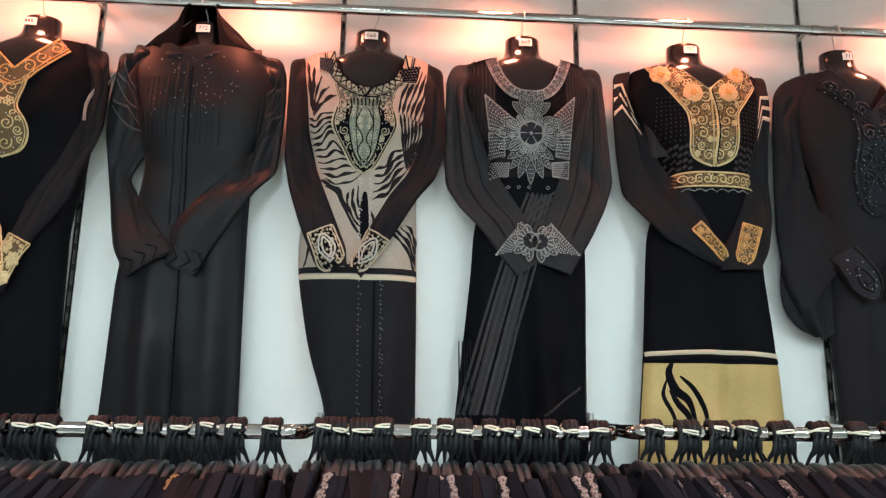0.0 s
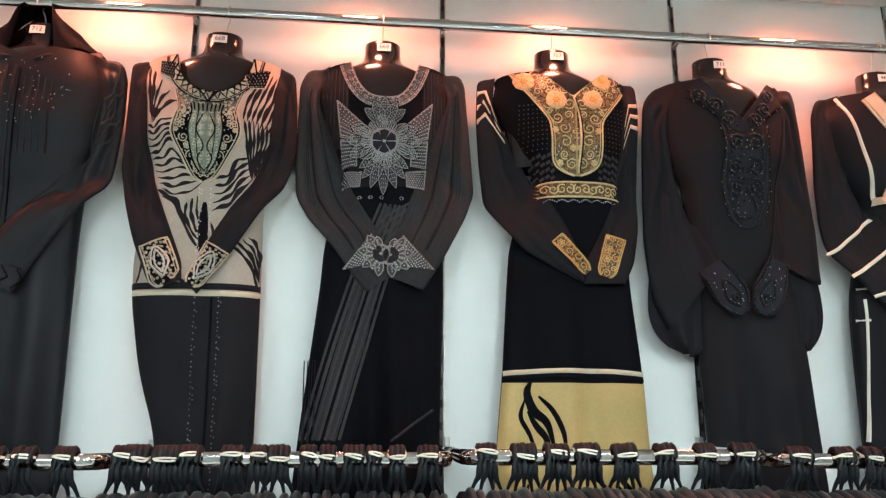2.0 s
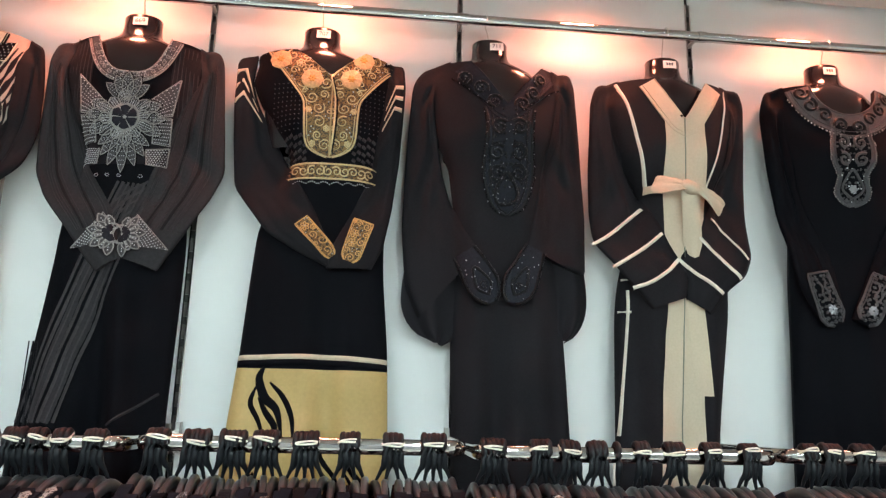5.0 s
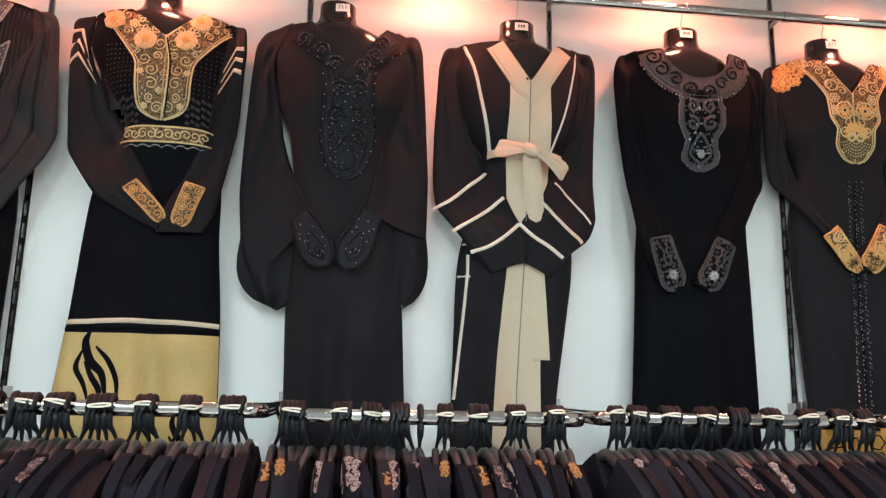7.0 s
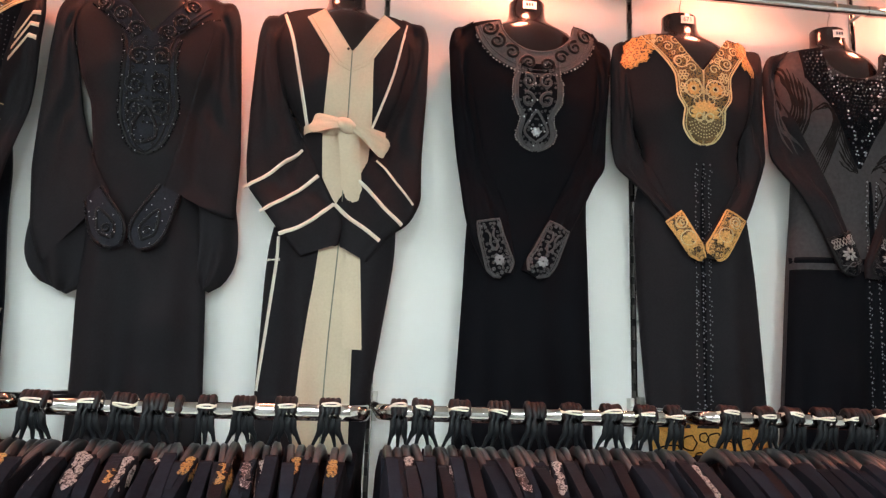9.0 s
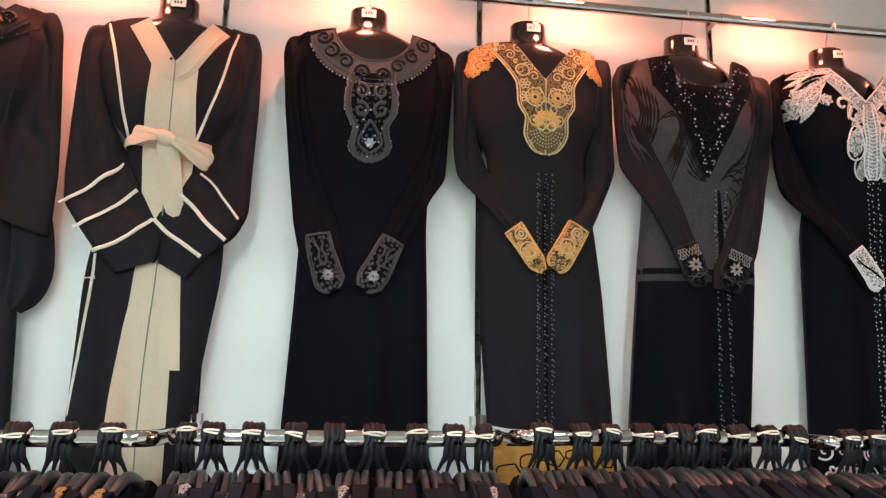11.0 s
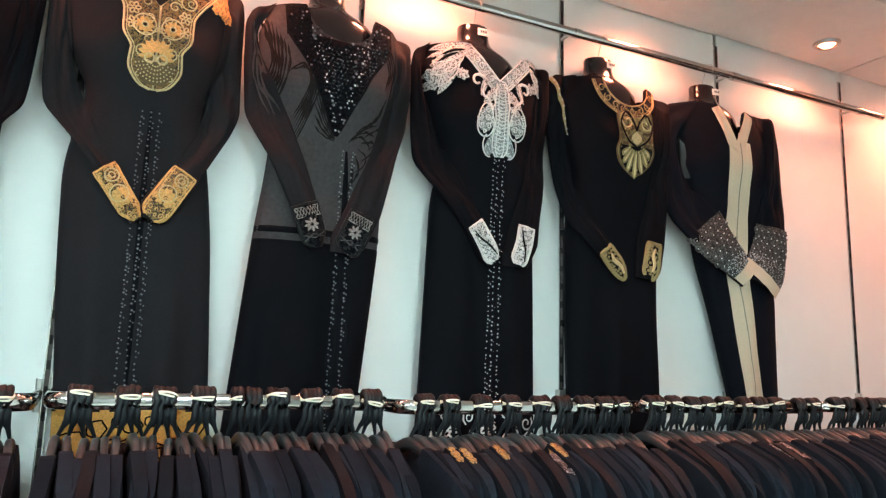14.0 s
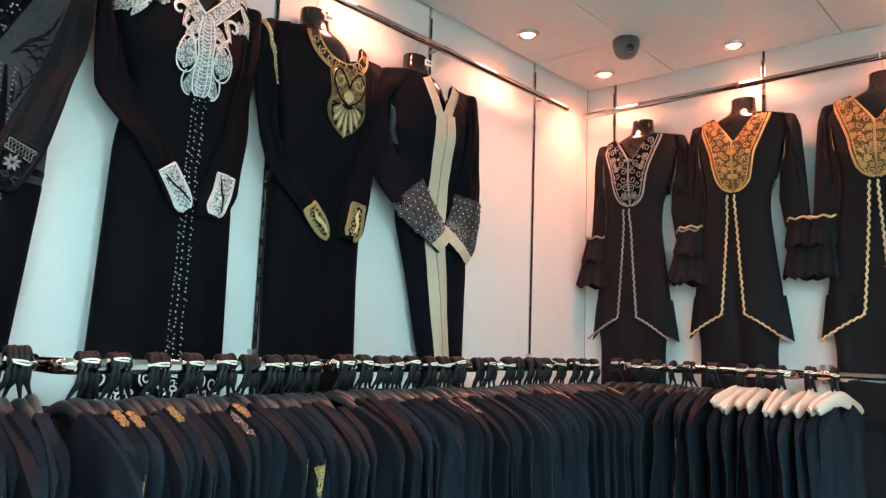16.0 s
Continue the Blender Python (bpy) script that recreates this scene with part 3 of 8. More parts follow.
            if run >= v + back:
                break
        return 0.5 * abs(q[2])

    def on_arm(self, arm):
        """A map (x, z) onto the front of an arm."""
        front = np.array(self.arms[arm][2]).reshape(-1, 3)

        def f(x, z, lift=0.0):
            d = (front[:, 0] - x) ** 2 + (front[:, 2] - z) ** 2
            near = np.argpartition(d, 5)[:5]
            w = 1 / (d[near] + 4e-6)
            return (x, float((front[near, 1] * w).sum() / w.sum()) - 0.0015 - lift, z)
        return f

    def arm_map(self, arm):
        """A map (across, along), each from 0 to 1 and from the outer edge and the shoulder, onto the front of an arm."""
        front = self.arms[arm][2]
        n, k = len(front), len(front[0])

        def f(u, v, lift=0.0):
            r, c = min(0.9999, max(0.0, v)) * (n - 1), min(0.9999, max(0.0, u)) * (k - 1)
            i, j = int(r), int(c)
            p = [(front[i][j][a] * (1 - r + i) + front[i + 1][j][a] * (r - i)) * (1 - c + j) + (front[i][j + 1][a] * (1 - r + i) + front[i + 1][j + 1][a] * (r - i)) * (c - j) for a in (0, 1, 2)]
            return (p[0], p[1] - lift, p[2])
        return f


def ribbon(acc, line, fmap, lift=0.0022, rise=0.0012):
    """A raised stitched line along (a, b, width)."""
    n = len(line)
    rows = []
    for i, (x, z, w) in enumerate(line):
        p, q = line[max(i - 1, 0)], line[min(i + 1, n - 1)]
        tx, tz = q[0] - p[0], q[1] - p[1]
        h = math.hypot(tx, tz) or 1e-6
        nx, nz = -tz / h * w / 2, tx / h * w / 2
        rows.append([fmap(x - nx, z - nz, lift - 0.0016), fmap(x - nx * 0.6, z - nz * 0.6, lift + rise * 0.7), fmap(x, z, lift + rise), fmap(x + nx * 0.6, z + nz * 0.6, lift + rise * 0.7), fmap(x + nx, z + nz, lift - 0.0016)])
    acc.grid(rows)


def curve(pts, w, n=16, taper=False):
    """A smooth line of even or tapered width through points."""
    out = []
    for i, p in enumerate(smooth_path(pts, n)):
        s = i / (n - 1)
        out.append((p[0], p[1], w * (math.sin(math.pi * min(1, 0.06 + s * 0.94)) ** 0.7 + 0.05 if taper else 1)))
    return out


def spiral(cx, cz, r, turn, start, w, n=16):
    return [(cx + r * (1 - 0.8 * i / (n - 1)) * math.cos(start + turn * i / (n - 1)), cz + r * (1 - 0.8 * i / (n - 1)) * math.sin(start + turn * i / (n - 1)), w * (1 - 0.35 * i / (n - 1))) for i in range(n)]


def family(first, last, n, w, taper=True, steps=18):
    """Curves that change evenly from one guide line into another."""
    out = []
    for k in range(n):
        q = k / max(1, n - 1)
        pts = [(a[0] + (b[0] - a[0]) * q, a[1] + (b[1] - a[1]) * q) for a, b in zip(first, last)]
        line = curve(pts, w * (1 + 0.25 * math.sin(k * 2.1)), steps, False)
        wave = 0.22 * w if taper else 0.0
        out.append([(x, z + wave * math.sin(i * 0.8 + k * 1.3), b * (min(1.0, 0.25 + 5 * i / steps, 0.12 + 4 * (1 - i / (steps - 1))) * (0.85 + 0.3 * math.sin(i * 0.9 + k)) if taper else 1)) for i, (x, z, b) in enumerate(line)])
    return out


def petals(cx, cz, r, count, start, w):
    """Petal outlines round a centre."""
    out = []
    for k in range(count):
        g = start + 2 * math.pi * k / count
        pts = [(0.15, 0), (0.45, 0.26), (0.8, 0.22), (1.0, 0), (0.8, -0.22), (0.45, -0.26), (0.15, 0)]
        out.append(curve([(cx + r * (a * math.cos(g) - b * math.sin(g)), cz + r * (a * math.sin(g) + b * math.cos(g))) for a, b in pts], w, 13))
    return out


def pack(inside, box, sizes, tries, seed, gap=1.0):
    """Circles packed into a shape, largest first."""
    rnd = random.Random(seed)
    got = []
    for r in sizes:
        for _ in range(tries):
            x, z = rnd.uniform(box[0], box[1]), rnd.uniform(box[2], box[3])
            if inside(x, z, r) and all((x - a) ** 2 + (z - b) ** 2 > ((r + c) * gap) ** 2 for a, b, c in got):
                got.append((x, z, r))
    return got


def filigree(circles, w, rnd, mirror=0.0, mirrored=True, rosettes=True):
    """Scrolls and rosettes for packed circles; bead spots for the smallest."""
    lines, spots = [], []
    big = max((c[2] for c in circles), default=0)
    for x, z, r in circles:
        sides = (1, -1) if mirrored else (1,)
        start, turn = rnd.uniform(0, 6.28), rnd.choice((-1, 1)) * rnd.uniform(7, 10)
        kind = rnd.random()
        for s in sides:
            cx = mirror + s * (x - mirror) if mirrored else x
            if r < big * 0.36:
                spots.append((cx, z, r * 0.6))
            elif kind < 0.28 and rosettes:
                lines += petals(cx, z, r, 6, start * s, w)
                spots.append((cx, z, r * 0.22))
            else:
                g = start if s > 0 else math.pi - start
                lines.append(spiral(cx, z, r, turn * s, g, w))
    return lines, spots


def sheet(acc, fmap, zs, left, right, lift=0.0018, n=10):
    """A thin applied panel between two side profiles."""
    acc.grid([[fmap(left(z) + (right(z) - left(z)) * i / n, z, lift) for i in range(n + 1)] for z in zs])


def patch(g, name, corners, mat, fmap, label="", parent=None, lift=0.002, n=10):
    """A thin applied four-cornered piece of cloth; the corners go round."""
    a, b, c, d = corners
    acc = Acc()
    acc.grid([[fmap(*[(a[k] + (b[k] - a[k]) * i / n) * (1 - j / n) + (d[k] + (c[k] - d[k]) * i / n) * j / n for k in (0, 1)], lift) for i in range(n + 1)] for j in range(n + 1)])
    return part(name, acc, mat, parent or g.ob, label)


def dots(corners, nx, nz, r):
    """Bead spots in even rows over a four-cornered field."""
    a, b, c, d = corners
    out = []
    for j in range(nz):
        for i in range(nx):
            p, q = (i + 0.25 + 0.5 * (j % 2)) / nx, (j + 0.5) / nz
            out.append(tuple((a[k] + (b[k] - a[k]) * p) * (1 - q) + (d[k] + (c[k] - d[k]) * p) * q for k in (0, 1)) + (r,))
    return out


def leaf(acc, fmap, cx, cz, ang, r0, r1, hw, lift=0.003, rise=0.0015, blunt=0.0):
    """A filled pointed leaf from r0 to r1 along a direction, slightly domed."""
    ca, sa = math.cos(ang), math.sin(ang)
    rows = []
    for i in range(9):
        q = i / 8
        w = hw * (math.sin(math.pi * (0.04 + 0.96 * q)) ** 0.8 if not blunt else min(1.0, 0.35 + q * 1.1) * math.sqrt(max(0.01, 1 - max(0.0, (q - 0.7) / 0.31) ** 2)))
        r = r0 + (r1 - r0) * q
        rows.append([fmap(cx + ca * r - sa * w * k, cz + sa * r + ca * w * k, lift + rise * (1 - k * k)) for k in (-1, -0.5, 0, 0.5, 1)])
    acc.grid(rows)


def leaves_part(g, name, specs, mat, fmap, label="", parent=None, lift=0.003, blunt=0.0):
    """Filled leaves (x, z, angle, inner, outer, half width)."""
    a = Acc()
    for sp in specs:
        leaf(a, fmap, *sp, lift=lift, blunt=blunt)
    return part(name, a, mat, parent or g.ob, label)


def leaf_edges(specs, w):
    """Outlines for the same leaves."""
    out = []
    for cx, cz, ang, r0, r1, hw in specs:
        ca, sa = math.cos(ang), math.sin(ang)
        for k in (-1, 1):
            line = []
            for i in range(9):
                q = i / 8
                h = hw * math.sin(math.pi * (0.02 + 0.98 * q)) ** 0.8 * k
                r = r0 + (r1 - r0) * q
                line.append((cx + ca * r - sa * h, cz + sa * r + ca * h, w))
            out.append(line)
    return out


def lines_part(g, name, lines, mat, fmap, label="", parent=None, lift=0.0022, rise=0.0012):
    a = Acc()
    for l in lines:
        ribbon(a, l, fmap, lift, rise)
    return part(name, a, mat, parent or g.ob, label)


def beads_part(g, name, spots, mat, fmap, label="", parent=None, lift=0.002):
    a = Acc()
    for x, z, r in spots:
        a.bead(fmap(x, z, lift), r)
    ob = part(name, a, mat, parent or g.ob, "", False)
    return tagged(ob, label, kind="stuff")


def profile(points):
    """A half width over height from a few (z, half width) pairs."""
    p = smooth_path(sorted(points), 90)
    zs, ws = [q[0] for q in p], [max(0.001, q[1]) for q in p]
    return lambda z: float(np.interp(z, zs, ws))


def emblem(g, half, z0, z1, cx, base, thread, w=0.0028, sizes=(0.013, 0.009, 0.006, 0.0034), seed=1, edge=None, beads=None, name="embroidery_panel", label="", fmap=None, tries=420, border=0.0042, over=None):
    """A symmetrical embroidered panel: applied cloth, border, packed scrolls and beads."""
    fmap = fmap or g.at
    zs = [z0 + (z1 - z0) * i / 40 for i in range(41)]
    a = Acc()
    floor = over if over else (lambda z: 0.0)
    top = None
    host = None
    if over is None:
        sheet(a, fmap, zs, lambda z: cx - half(z), lambda z: cx + half(z))
    else:
        sheet(a, fmap, zs, lambda z: cx - half(z), lambda z: cx - min(floor(z), half(z)), n=6)
        sheet(a, fmap, zs, lambda z: cx + min(floor(z), half(z)), lambda z: cx + half(z), n=6)
    host = part(name, a, base, g.ob, label)
    rnd = random.Random(seed)
    circles = pack(lambda x, z, r: z0 + r < z < z1 - r * 0.6 and floor(z) + r * 0.7 < x - cx < min(half(z), half(z - r), half(z + r)) - r * 0.9 - border * 0.6, (cx, cx + 0.2, z0, z1), sizes, tries, seed)
    lines, spots = filigree(circles, w, rnd, cx)
    for s in (1, -1):
        lines.append([(cx + s * half(z), z, border) for z in zs])
        lines.append([(cx + s * max(half(z) - border * 1.5, 0), z, border * 0.45) for z in zs])
        if over:
            lines.append([(cx + s * min(floor(z), half(z)), z, border) for z in zs])
    lines_part(g, "stitching", lines, edge or thread, fmap, "", host, 0.0034)
    if spots:
        beads_part(g, "beadwork", spots, beads or thread, fmap, "", host, 0.0030)
    return host


def cuff(g, arm, length, w0, w1, base, thread, seed=1, back=0.004, beads=None, lw=0.0026, sizes=(0.010, 0.007, 0.0045, 0.0026), shift=0.0, name="cuff", label="", border=0.0034):
    """An embroidered cuff patch near the wrist: w1 wide at the wrist, w0 wide above."""
    f0 = g.cuff_map(arm, back)
    fmap = lambda x, z, lift=0.0: f0(x + shift, z, lift)
    def half(v):
        q = v / length
        r = min(w1 / 2 + (w0 - w1) / 2 * q, 0.94 * g.wrist(arm, v, back) if not shift else 1.0)
        return r * math.sqrt(max(0.0, 1 - max(0.0, (0.22 - q) / 0.24) ** 2))
    vs = [0.001 + (length - 0.001) * i / 18 for i in range(19)]
    a = Acc()
    sheet(a, fmap, vs, lambda v: -half(v), half, 0.0020, 8)
    host = part(name, a, base, g.arms[arm][0], label)
    rnd = random.Random(seed)
    circles = pack(lambda x, v, r: r < v < length - r and abs(x) + r < half(v), (-0.05, 0.05, 0, length), sizes, 320, seed)
    lines, spots = filigree(circles, lw, rnd, 0.0, False)
    rim = [(-half(v), v, border) for v in vs] + [(half(v), v, border) for v in vs[::-1]]
    lines += [rim, [(x * 0.82, v, border * 0.5) for x, v, b in rim], [(-half(length) + 2 * half(length) * i / 8, length, border) for i in range(9)]]
    lines_part(g, "stitching", lines, thread, fmap, "", host, 0.0034)
    if spots:
        beads_part(g, "beadwork", spots, beads or thread, fmap, "", host, 0.003)
    return host


def neck_band(g, width, base, thread, seed=1, w=0.0026, size=0.012, name="neckline_trim", label="", beads=None, n=46, reach=1.0, border=0.0034, scroll=True, zcut=0.0):
    """A band that follows the neckline from shoulder to shoulder."""
    kind, nw, nd, c = g.neck
    line = []
    for i in range(n + 1):
        x = c + nw * reach * (2 * i / n - 1) * 0.999
        line.append((x, g.top(x) - 0.001))
    out = []
    for i, (x, z) in enumerate(line):
        p, q = line[max(i - 2, 0)], line[min(i + 2, n)]
        t = Vector((q[0] - p[0], q[1] - p[1])).normalized()
        out.append((x + t[1] * 1.0, z - t[0], t[1], -t[0]))
    nrm = [(o[2], o[3]) for o in out]
    def at(i, k):
        x, z = line[i]
        return x + nrm[i][0] * width * k, z + nrm[i][1] * width * k
    a = Acc()
    a.grid([[g.at(*at(i, k / 6), 0.002) for k in range(7)] for i in range(n + 1)])
    host = part(name, a, base, g.ob, label)
    lines = [[(*at(i, 0.03), border) for i in range(n + 1)], [(*at(i, 0.97), border) for i in range(n + 1)], [(*at(i, 0.80), border * 0.5) for i in range(n + 1)]]
    spots = []
    rnd = random.Random(seed)
    run = 0.0
    flip = 1
    for i in range(1, n):
        run += math.hypot(line[i][0] - line[i - 1][0], line[i][1] - line[i - 1][1])
        if run > size * 1.9:
            run = 0.0
            x, z = at(i, 0.45)
            flip = -flip
            side = 1 if x < c else -1
            if scroll:
                lines.append(spiral(x, z, min(size, width * 0.42), side * 8.0, 1.2 + flip, w))
                x2, z2 = at(i, 0.16)
                spots.append((x2, z2, 0.0022))
                x2, z2 = at(i, 0.86)
                spots.append((x2, z2, 0.0020))
            else:
                x1, z1 = at(max(i - 2, 0), 0.1)
                x2, z2 = at(i, 0.72)
                x3, z3 = at(min(i + 2, n), 0.1)
                lines.append([(x1, z1, w), (x2, z2, w), (x3, z3, w)])
    lines_part(g, "stitching", lines, thread, g.at, "", host, 0.0036)
    if spots:
        beads_part(g, "beadwork", spots, beads or thread, g.at, "", host, 0.003)
    return host


def bead_band(g, width, rows, mat, bright, seed, step=0.0085, r=0.0034, reach=1.0, share=0.15):
    """Close rows of beads that follow the neckline."""
    kind, nw, nd, c = g.neck
    n = 90
    line = [(c + nw * reach * (2 * i / n - 1) * 0.999, 0) for i in range(n + 1)]
    line = [(x, g.top(x) - 0.002) for x, q in line]
    rnd = random.Random(seed)
    spots, shine = [], []
    for k in range(rows):
        off = width * (k + 0.5) / rows
        run = step * 0.5 * (k % 2)
        for i in range(2, n - 1):
            run += math.hypot(line[i][0] - line[i - 1][0], line[i][1] - line[i - 1][1])
            if run >= step:
                run -= step
                p, q = line[max(i - 3, 0)], line[min(i + 3, n)]
                t = Vector((q[0] - p[0], q[1] - p[1])).normalized()
                x, z = line[i][0] + t[1] * off, line[i][1] - t[0] * off
                (shine if rnd.random() < share else spots).append((x, z, r * rnd.uniform(0.8, 1.1)))
    beads_part(g, "jet_bead", spots, mat, g.at, "close rows of beads round the neck", None, 0.003)
    beads_part(g, "crystal_bead", shine, bright, g.at, "sparkling beads round the neck", None, 0.003)


def bead_rows(g, xs, z0, z1, mat, step=0.012, r=0.0021, slant=0.0, name="bead_trim", label="row of sparkling beads"):
    """Vertical rows of beads down a placket."""
    rnd = random.Random(int(z0 * 1000))
    for x in xs:
        z, spots = z0, []
        while z > z1:
            spots.append((x + slant * (z0 - z) + rnd.uniform(-0.0012, 0.0012), z, r * rnd.uniform(0.7, 1.15)))
            if rnd.random() < 0.35:
                spots.append((x + slant * (z0 - z) + 0.005, z - 0.003, r * 0.8))
            z -= step * rnd.uniform(0.6, 1.3)
        beads_part(g, name, spots, mat, g.at, label)


def placket(g, x, z0, z1, mat, w=0.004, slant=0.0, name="front_seam"):
    """A narrow raised fold down the front opening."""
    lines_part(g, name, [[(x + slant * i / 20, z0 + (z1 - z0) * i / 20, w) for i in range(21)]], mat, g.at, "", None, 0.0016, 0.002)


def bust_form(m, label="glossy black plastic hanging bust form"):
    """Neck, shoulders and chest of a hanging display form: one mesh."""
    a = Acc()
    rings = [(2.464, 0.035, 0.027, -0.044), (2.4665, 0.0415, 0.0325, -0.044), (2.464, 0.0430, 0.0340, -0.044), (2.442, 0.0430, 0.0345, -0.044), (2.428, 0.0448, 0.0355, -0.045), (2.418, 0.0485, 0.0375, -0.046), (2.410, 0.056, 0.040, -0.047), (2.403, 0.068, 0.043, -0.048), (2.395, 0.085, 0.0465, -0.050), (2.385, 0.104, 0.0505, -0.051), (2.368, 0.120, 0.0550, -0.051), (2.335, 0.131, 0.0580, -0.051), (2.28, 0.128, 0.059, -0.048), (2.22, 0.120, 0.058, -0.042), (2.16, 0.110, 0.046, -0.036)]
    k = 36
    a.grid([[(rx * math.cos(q), min(-0.004, cy + ry * math.sin(q)), z) for q in [2 * math.pi * i / k for i in range(k)]] for z, rx, ry, cy in rings], True)
    a.cap([(rings[0][1] * math.cos(q), rings[0][3] + rings[0][2] * math.sin(q), rings[0][0]) for q in [2 * math.pi * i / k for i in range(k)]])
    ob = new("bust_form", a.mesh("bust_form", FORM_BLACK))
    ob.matrix_world = m
    return tagged(ob, label, "mannequin", "bust forms on the wall")


def wire_hook(m, tilt, top):
    """A wire hook from the form's neck over the rail."""
    a = Acc()
    r = 0.0165
    pts = [(0.0, -0.046, 2.461), (tilt * 0.1, -0.046, 2.472), (tilt * 0.5, -0.052, (2.472 + top) / 2), (tilt * 0.9, -0.058, top - 0.012)]
    pts += [(tilt + 0.000 * k, -0.075 + r * math.cos(math.pi * (1.0 - k / 7)) * -1, top + r * math.sin(math.pi * k / 7)) for k in range(8)]
    pts.append((tilt, -0.075 - r, top - 0.012))
    a.tube(pts, 0.0014, 6)
    ob = new("wire_hook", a.mesh("wire_hook", STEEL_DULL))
    ob.matrix_world = m
    return tagged(ob, "thin bent steel wire hook over the rail", "hook", "wire hooks on the rails")


def price_tag(m, dx, text, tilt=0.0, cx=0.0):
    """A small paper tag with pen marks, stuck to the neck."""
    ob = empty("price_tag", m @ pose(dx, -0.0825, 2.446, -3, tilt, (dx - cx) * -300), "small white paper tag with handwritten digits", "tag", "tags on the bust forms")
    a = Acc()
    a.grid([[(-0.0165 + 0.033 * i / 6, 0.0012 * (i / 3 - 1) ** 2, -0.010 + 0.020 * j) for i in range(7)] for j in range(2)])
    a.grid([[(-0.0165 + 0.033 * i / 6, 0.0008 + 0.0012 * (i / 3 - 1) ** 2, -0.010 + 0.020 * j) for i in range(7)] for j in range(2)], flip=True)
    part("paper", a, TAG_WHITE, ob)
    if text:
        cu = bpy.data.curves.new("digits", "FONT")
        cu.body, cu.size, cu.align_x, cu.align_y, cu.extrude = text, 0.0155, "CENTER", "CENTER", 0.0001
        cu.materials.append(TAG_INK)
        t = new("digits", cu)
        t.parent = ob
        t.matrix_basis = pose(0, -0.0006, 0, 90, 0, 0)
    else:
        a = Acc()
        for k in range(3):
            a.box(-0.009 + 0.0065 * k, -0.0008, -0.003, -0.005 + 0.0065 * k, -0.0003, 0.004)
        part("marks", a, TAG_INK, ob, "", False)


def display(x, text="", dx=0.004, tilt=0.0, base=None, hook=True, rise=0.0, dz=0.0, cx=0.0):
    """Form, hook and tag at one place of the rail; returns the garment's pose."""
    m = pose(x, WALL_Y, dz) if base is None else base @ pose(x, 0, dz)
    at = m @ pose(cx, 0, 0)
    bust_form(at)
    if hook:
        wire_hook(at, tilt, RAIL_Z - dz + rise)
    if text is not None:
        price_tag(m, dx, text, tilt * 40, cx)
    return m

# ---- the robes along the wall ----

# 1: black with a pale gold scrolled neckline
m = display(-0.730, "", -0.015)
g = Garment("abaya", m, "black abaya with gold scroll embroidery round a deep neckline", [(-0.16, 2.40), (-0.15, 2.2), (-0.14, 2.05), (-0.16, 1.85), (-0.18, 1.5), (-0.21, 1.05)], [(0.16, 2.40), (0.15, 2.2)] + [(0.142, 2.059), (0.129, 2.004), (0.121, 1.949), (0.127, 1.738), (0.137, 1.562)] + [(0.15, 1.05)], ("v", 0.085, 0.105, -0.015),
            [([(-0.13, 2.40), (-0.18, 2.37), (-0.18, 2.15), (-0.15, 2.05), (-0.05, 1.88), (-0.03, 1.80)], [(-0.15, 2.28), (-0.13, 2.15), (-0.08, 2.06), (0.0, 1.92), (0.02, 1.82)]),
             ([(0.125, 2.397), (0.181, 2.373), (0.185, 2.270), (0.179, 2.162), (0.148, 2.063), (0.138, 2.015), (0.050, 1.882), (0.017, 1.783)], [(0.155, 2.285), (0.140, 2.196), (0.094, 2.086), (0.041, 2.003), (0.010, 1.903), (-0.026, 1.806)])], BLACK, BLACK_WARM, 1)
neck_band(g, 0.046, DARK_GOLD, GOLD, 3, 0.0030, 0.017, label="gold scroll-work neck band", beads=CRYSTAL, border=0.0045)
emblem(g, profile([(2.094, 0.006), (2.110, 0.048), (2.147, 0.062), (2.18, 0.054), (2.215, 0.032), (2.258, 0.042), (2.29, 0.050)]), 2.094, 2.29, -0.030, DARK_GOLD, GOLD_PALE, 0.0030, (0.017, 0.012, 0.008, 0.0036), seed=4, label="pale gold flower emblem", beads=CRYSTAL)
for k in (0, 1):
    cuff(g, k, 0.115, 0.075, 0.068, DARK_GOLD, GOLD_PALE, 5 + k, 0.004, None, 0.0024, (0.004,), label="gold flowered cuff")
    f = g.cuff_map(k)
    leaves_part(g, "cuff_flower", [(u, v, 2 * math.pi * q / 5 + v * 30, 0.002, 0.017, 0.0062) for u, v in ((-0.012, 0.092), (0.014, 0.070), (-0.010, 0.048), (0.012, 0.026)) for q in range(5)], GOLD_PALE, f, "pale gold flowers", g.arms[k][0], 0.005)
lines_part(g, "shoulder_braid", [curve([(0.200, 2.351), (0.162, 2.278), (0.147, 2.235), (0.145, 2.193)], 0.006, 20)], DARK_SILVER, g.at, "silver braid along the armhole", None, 0.008)

# 2: plain black with a hood and pleated front
m = display(-0.343, "712", 0.010, -0.008, cx=0.014)
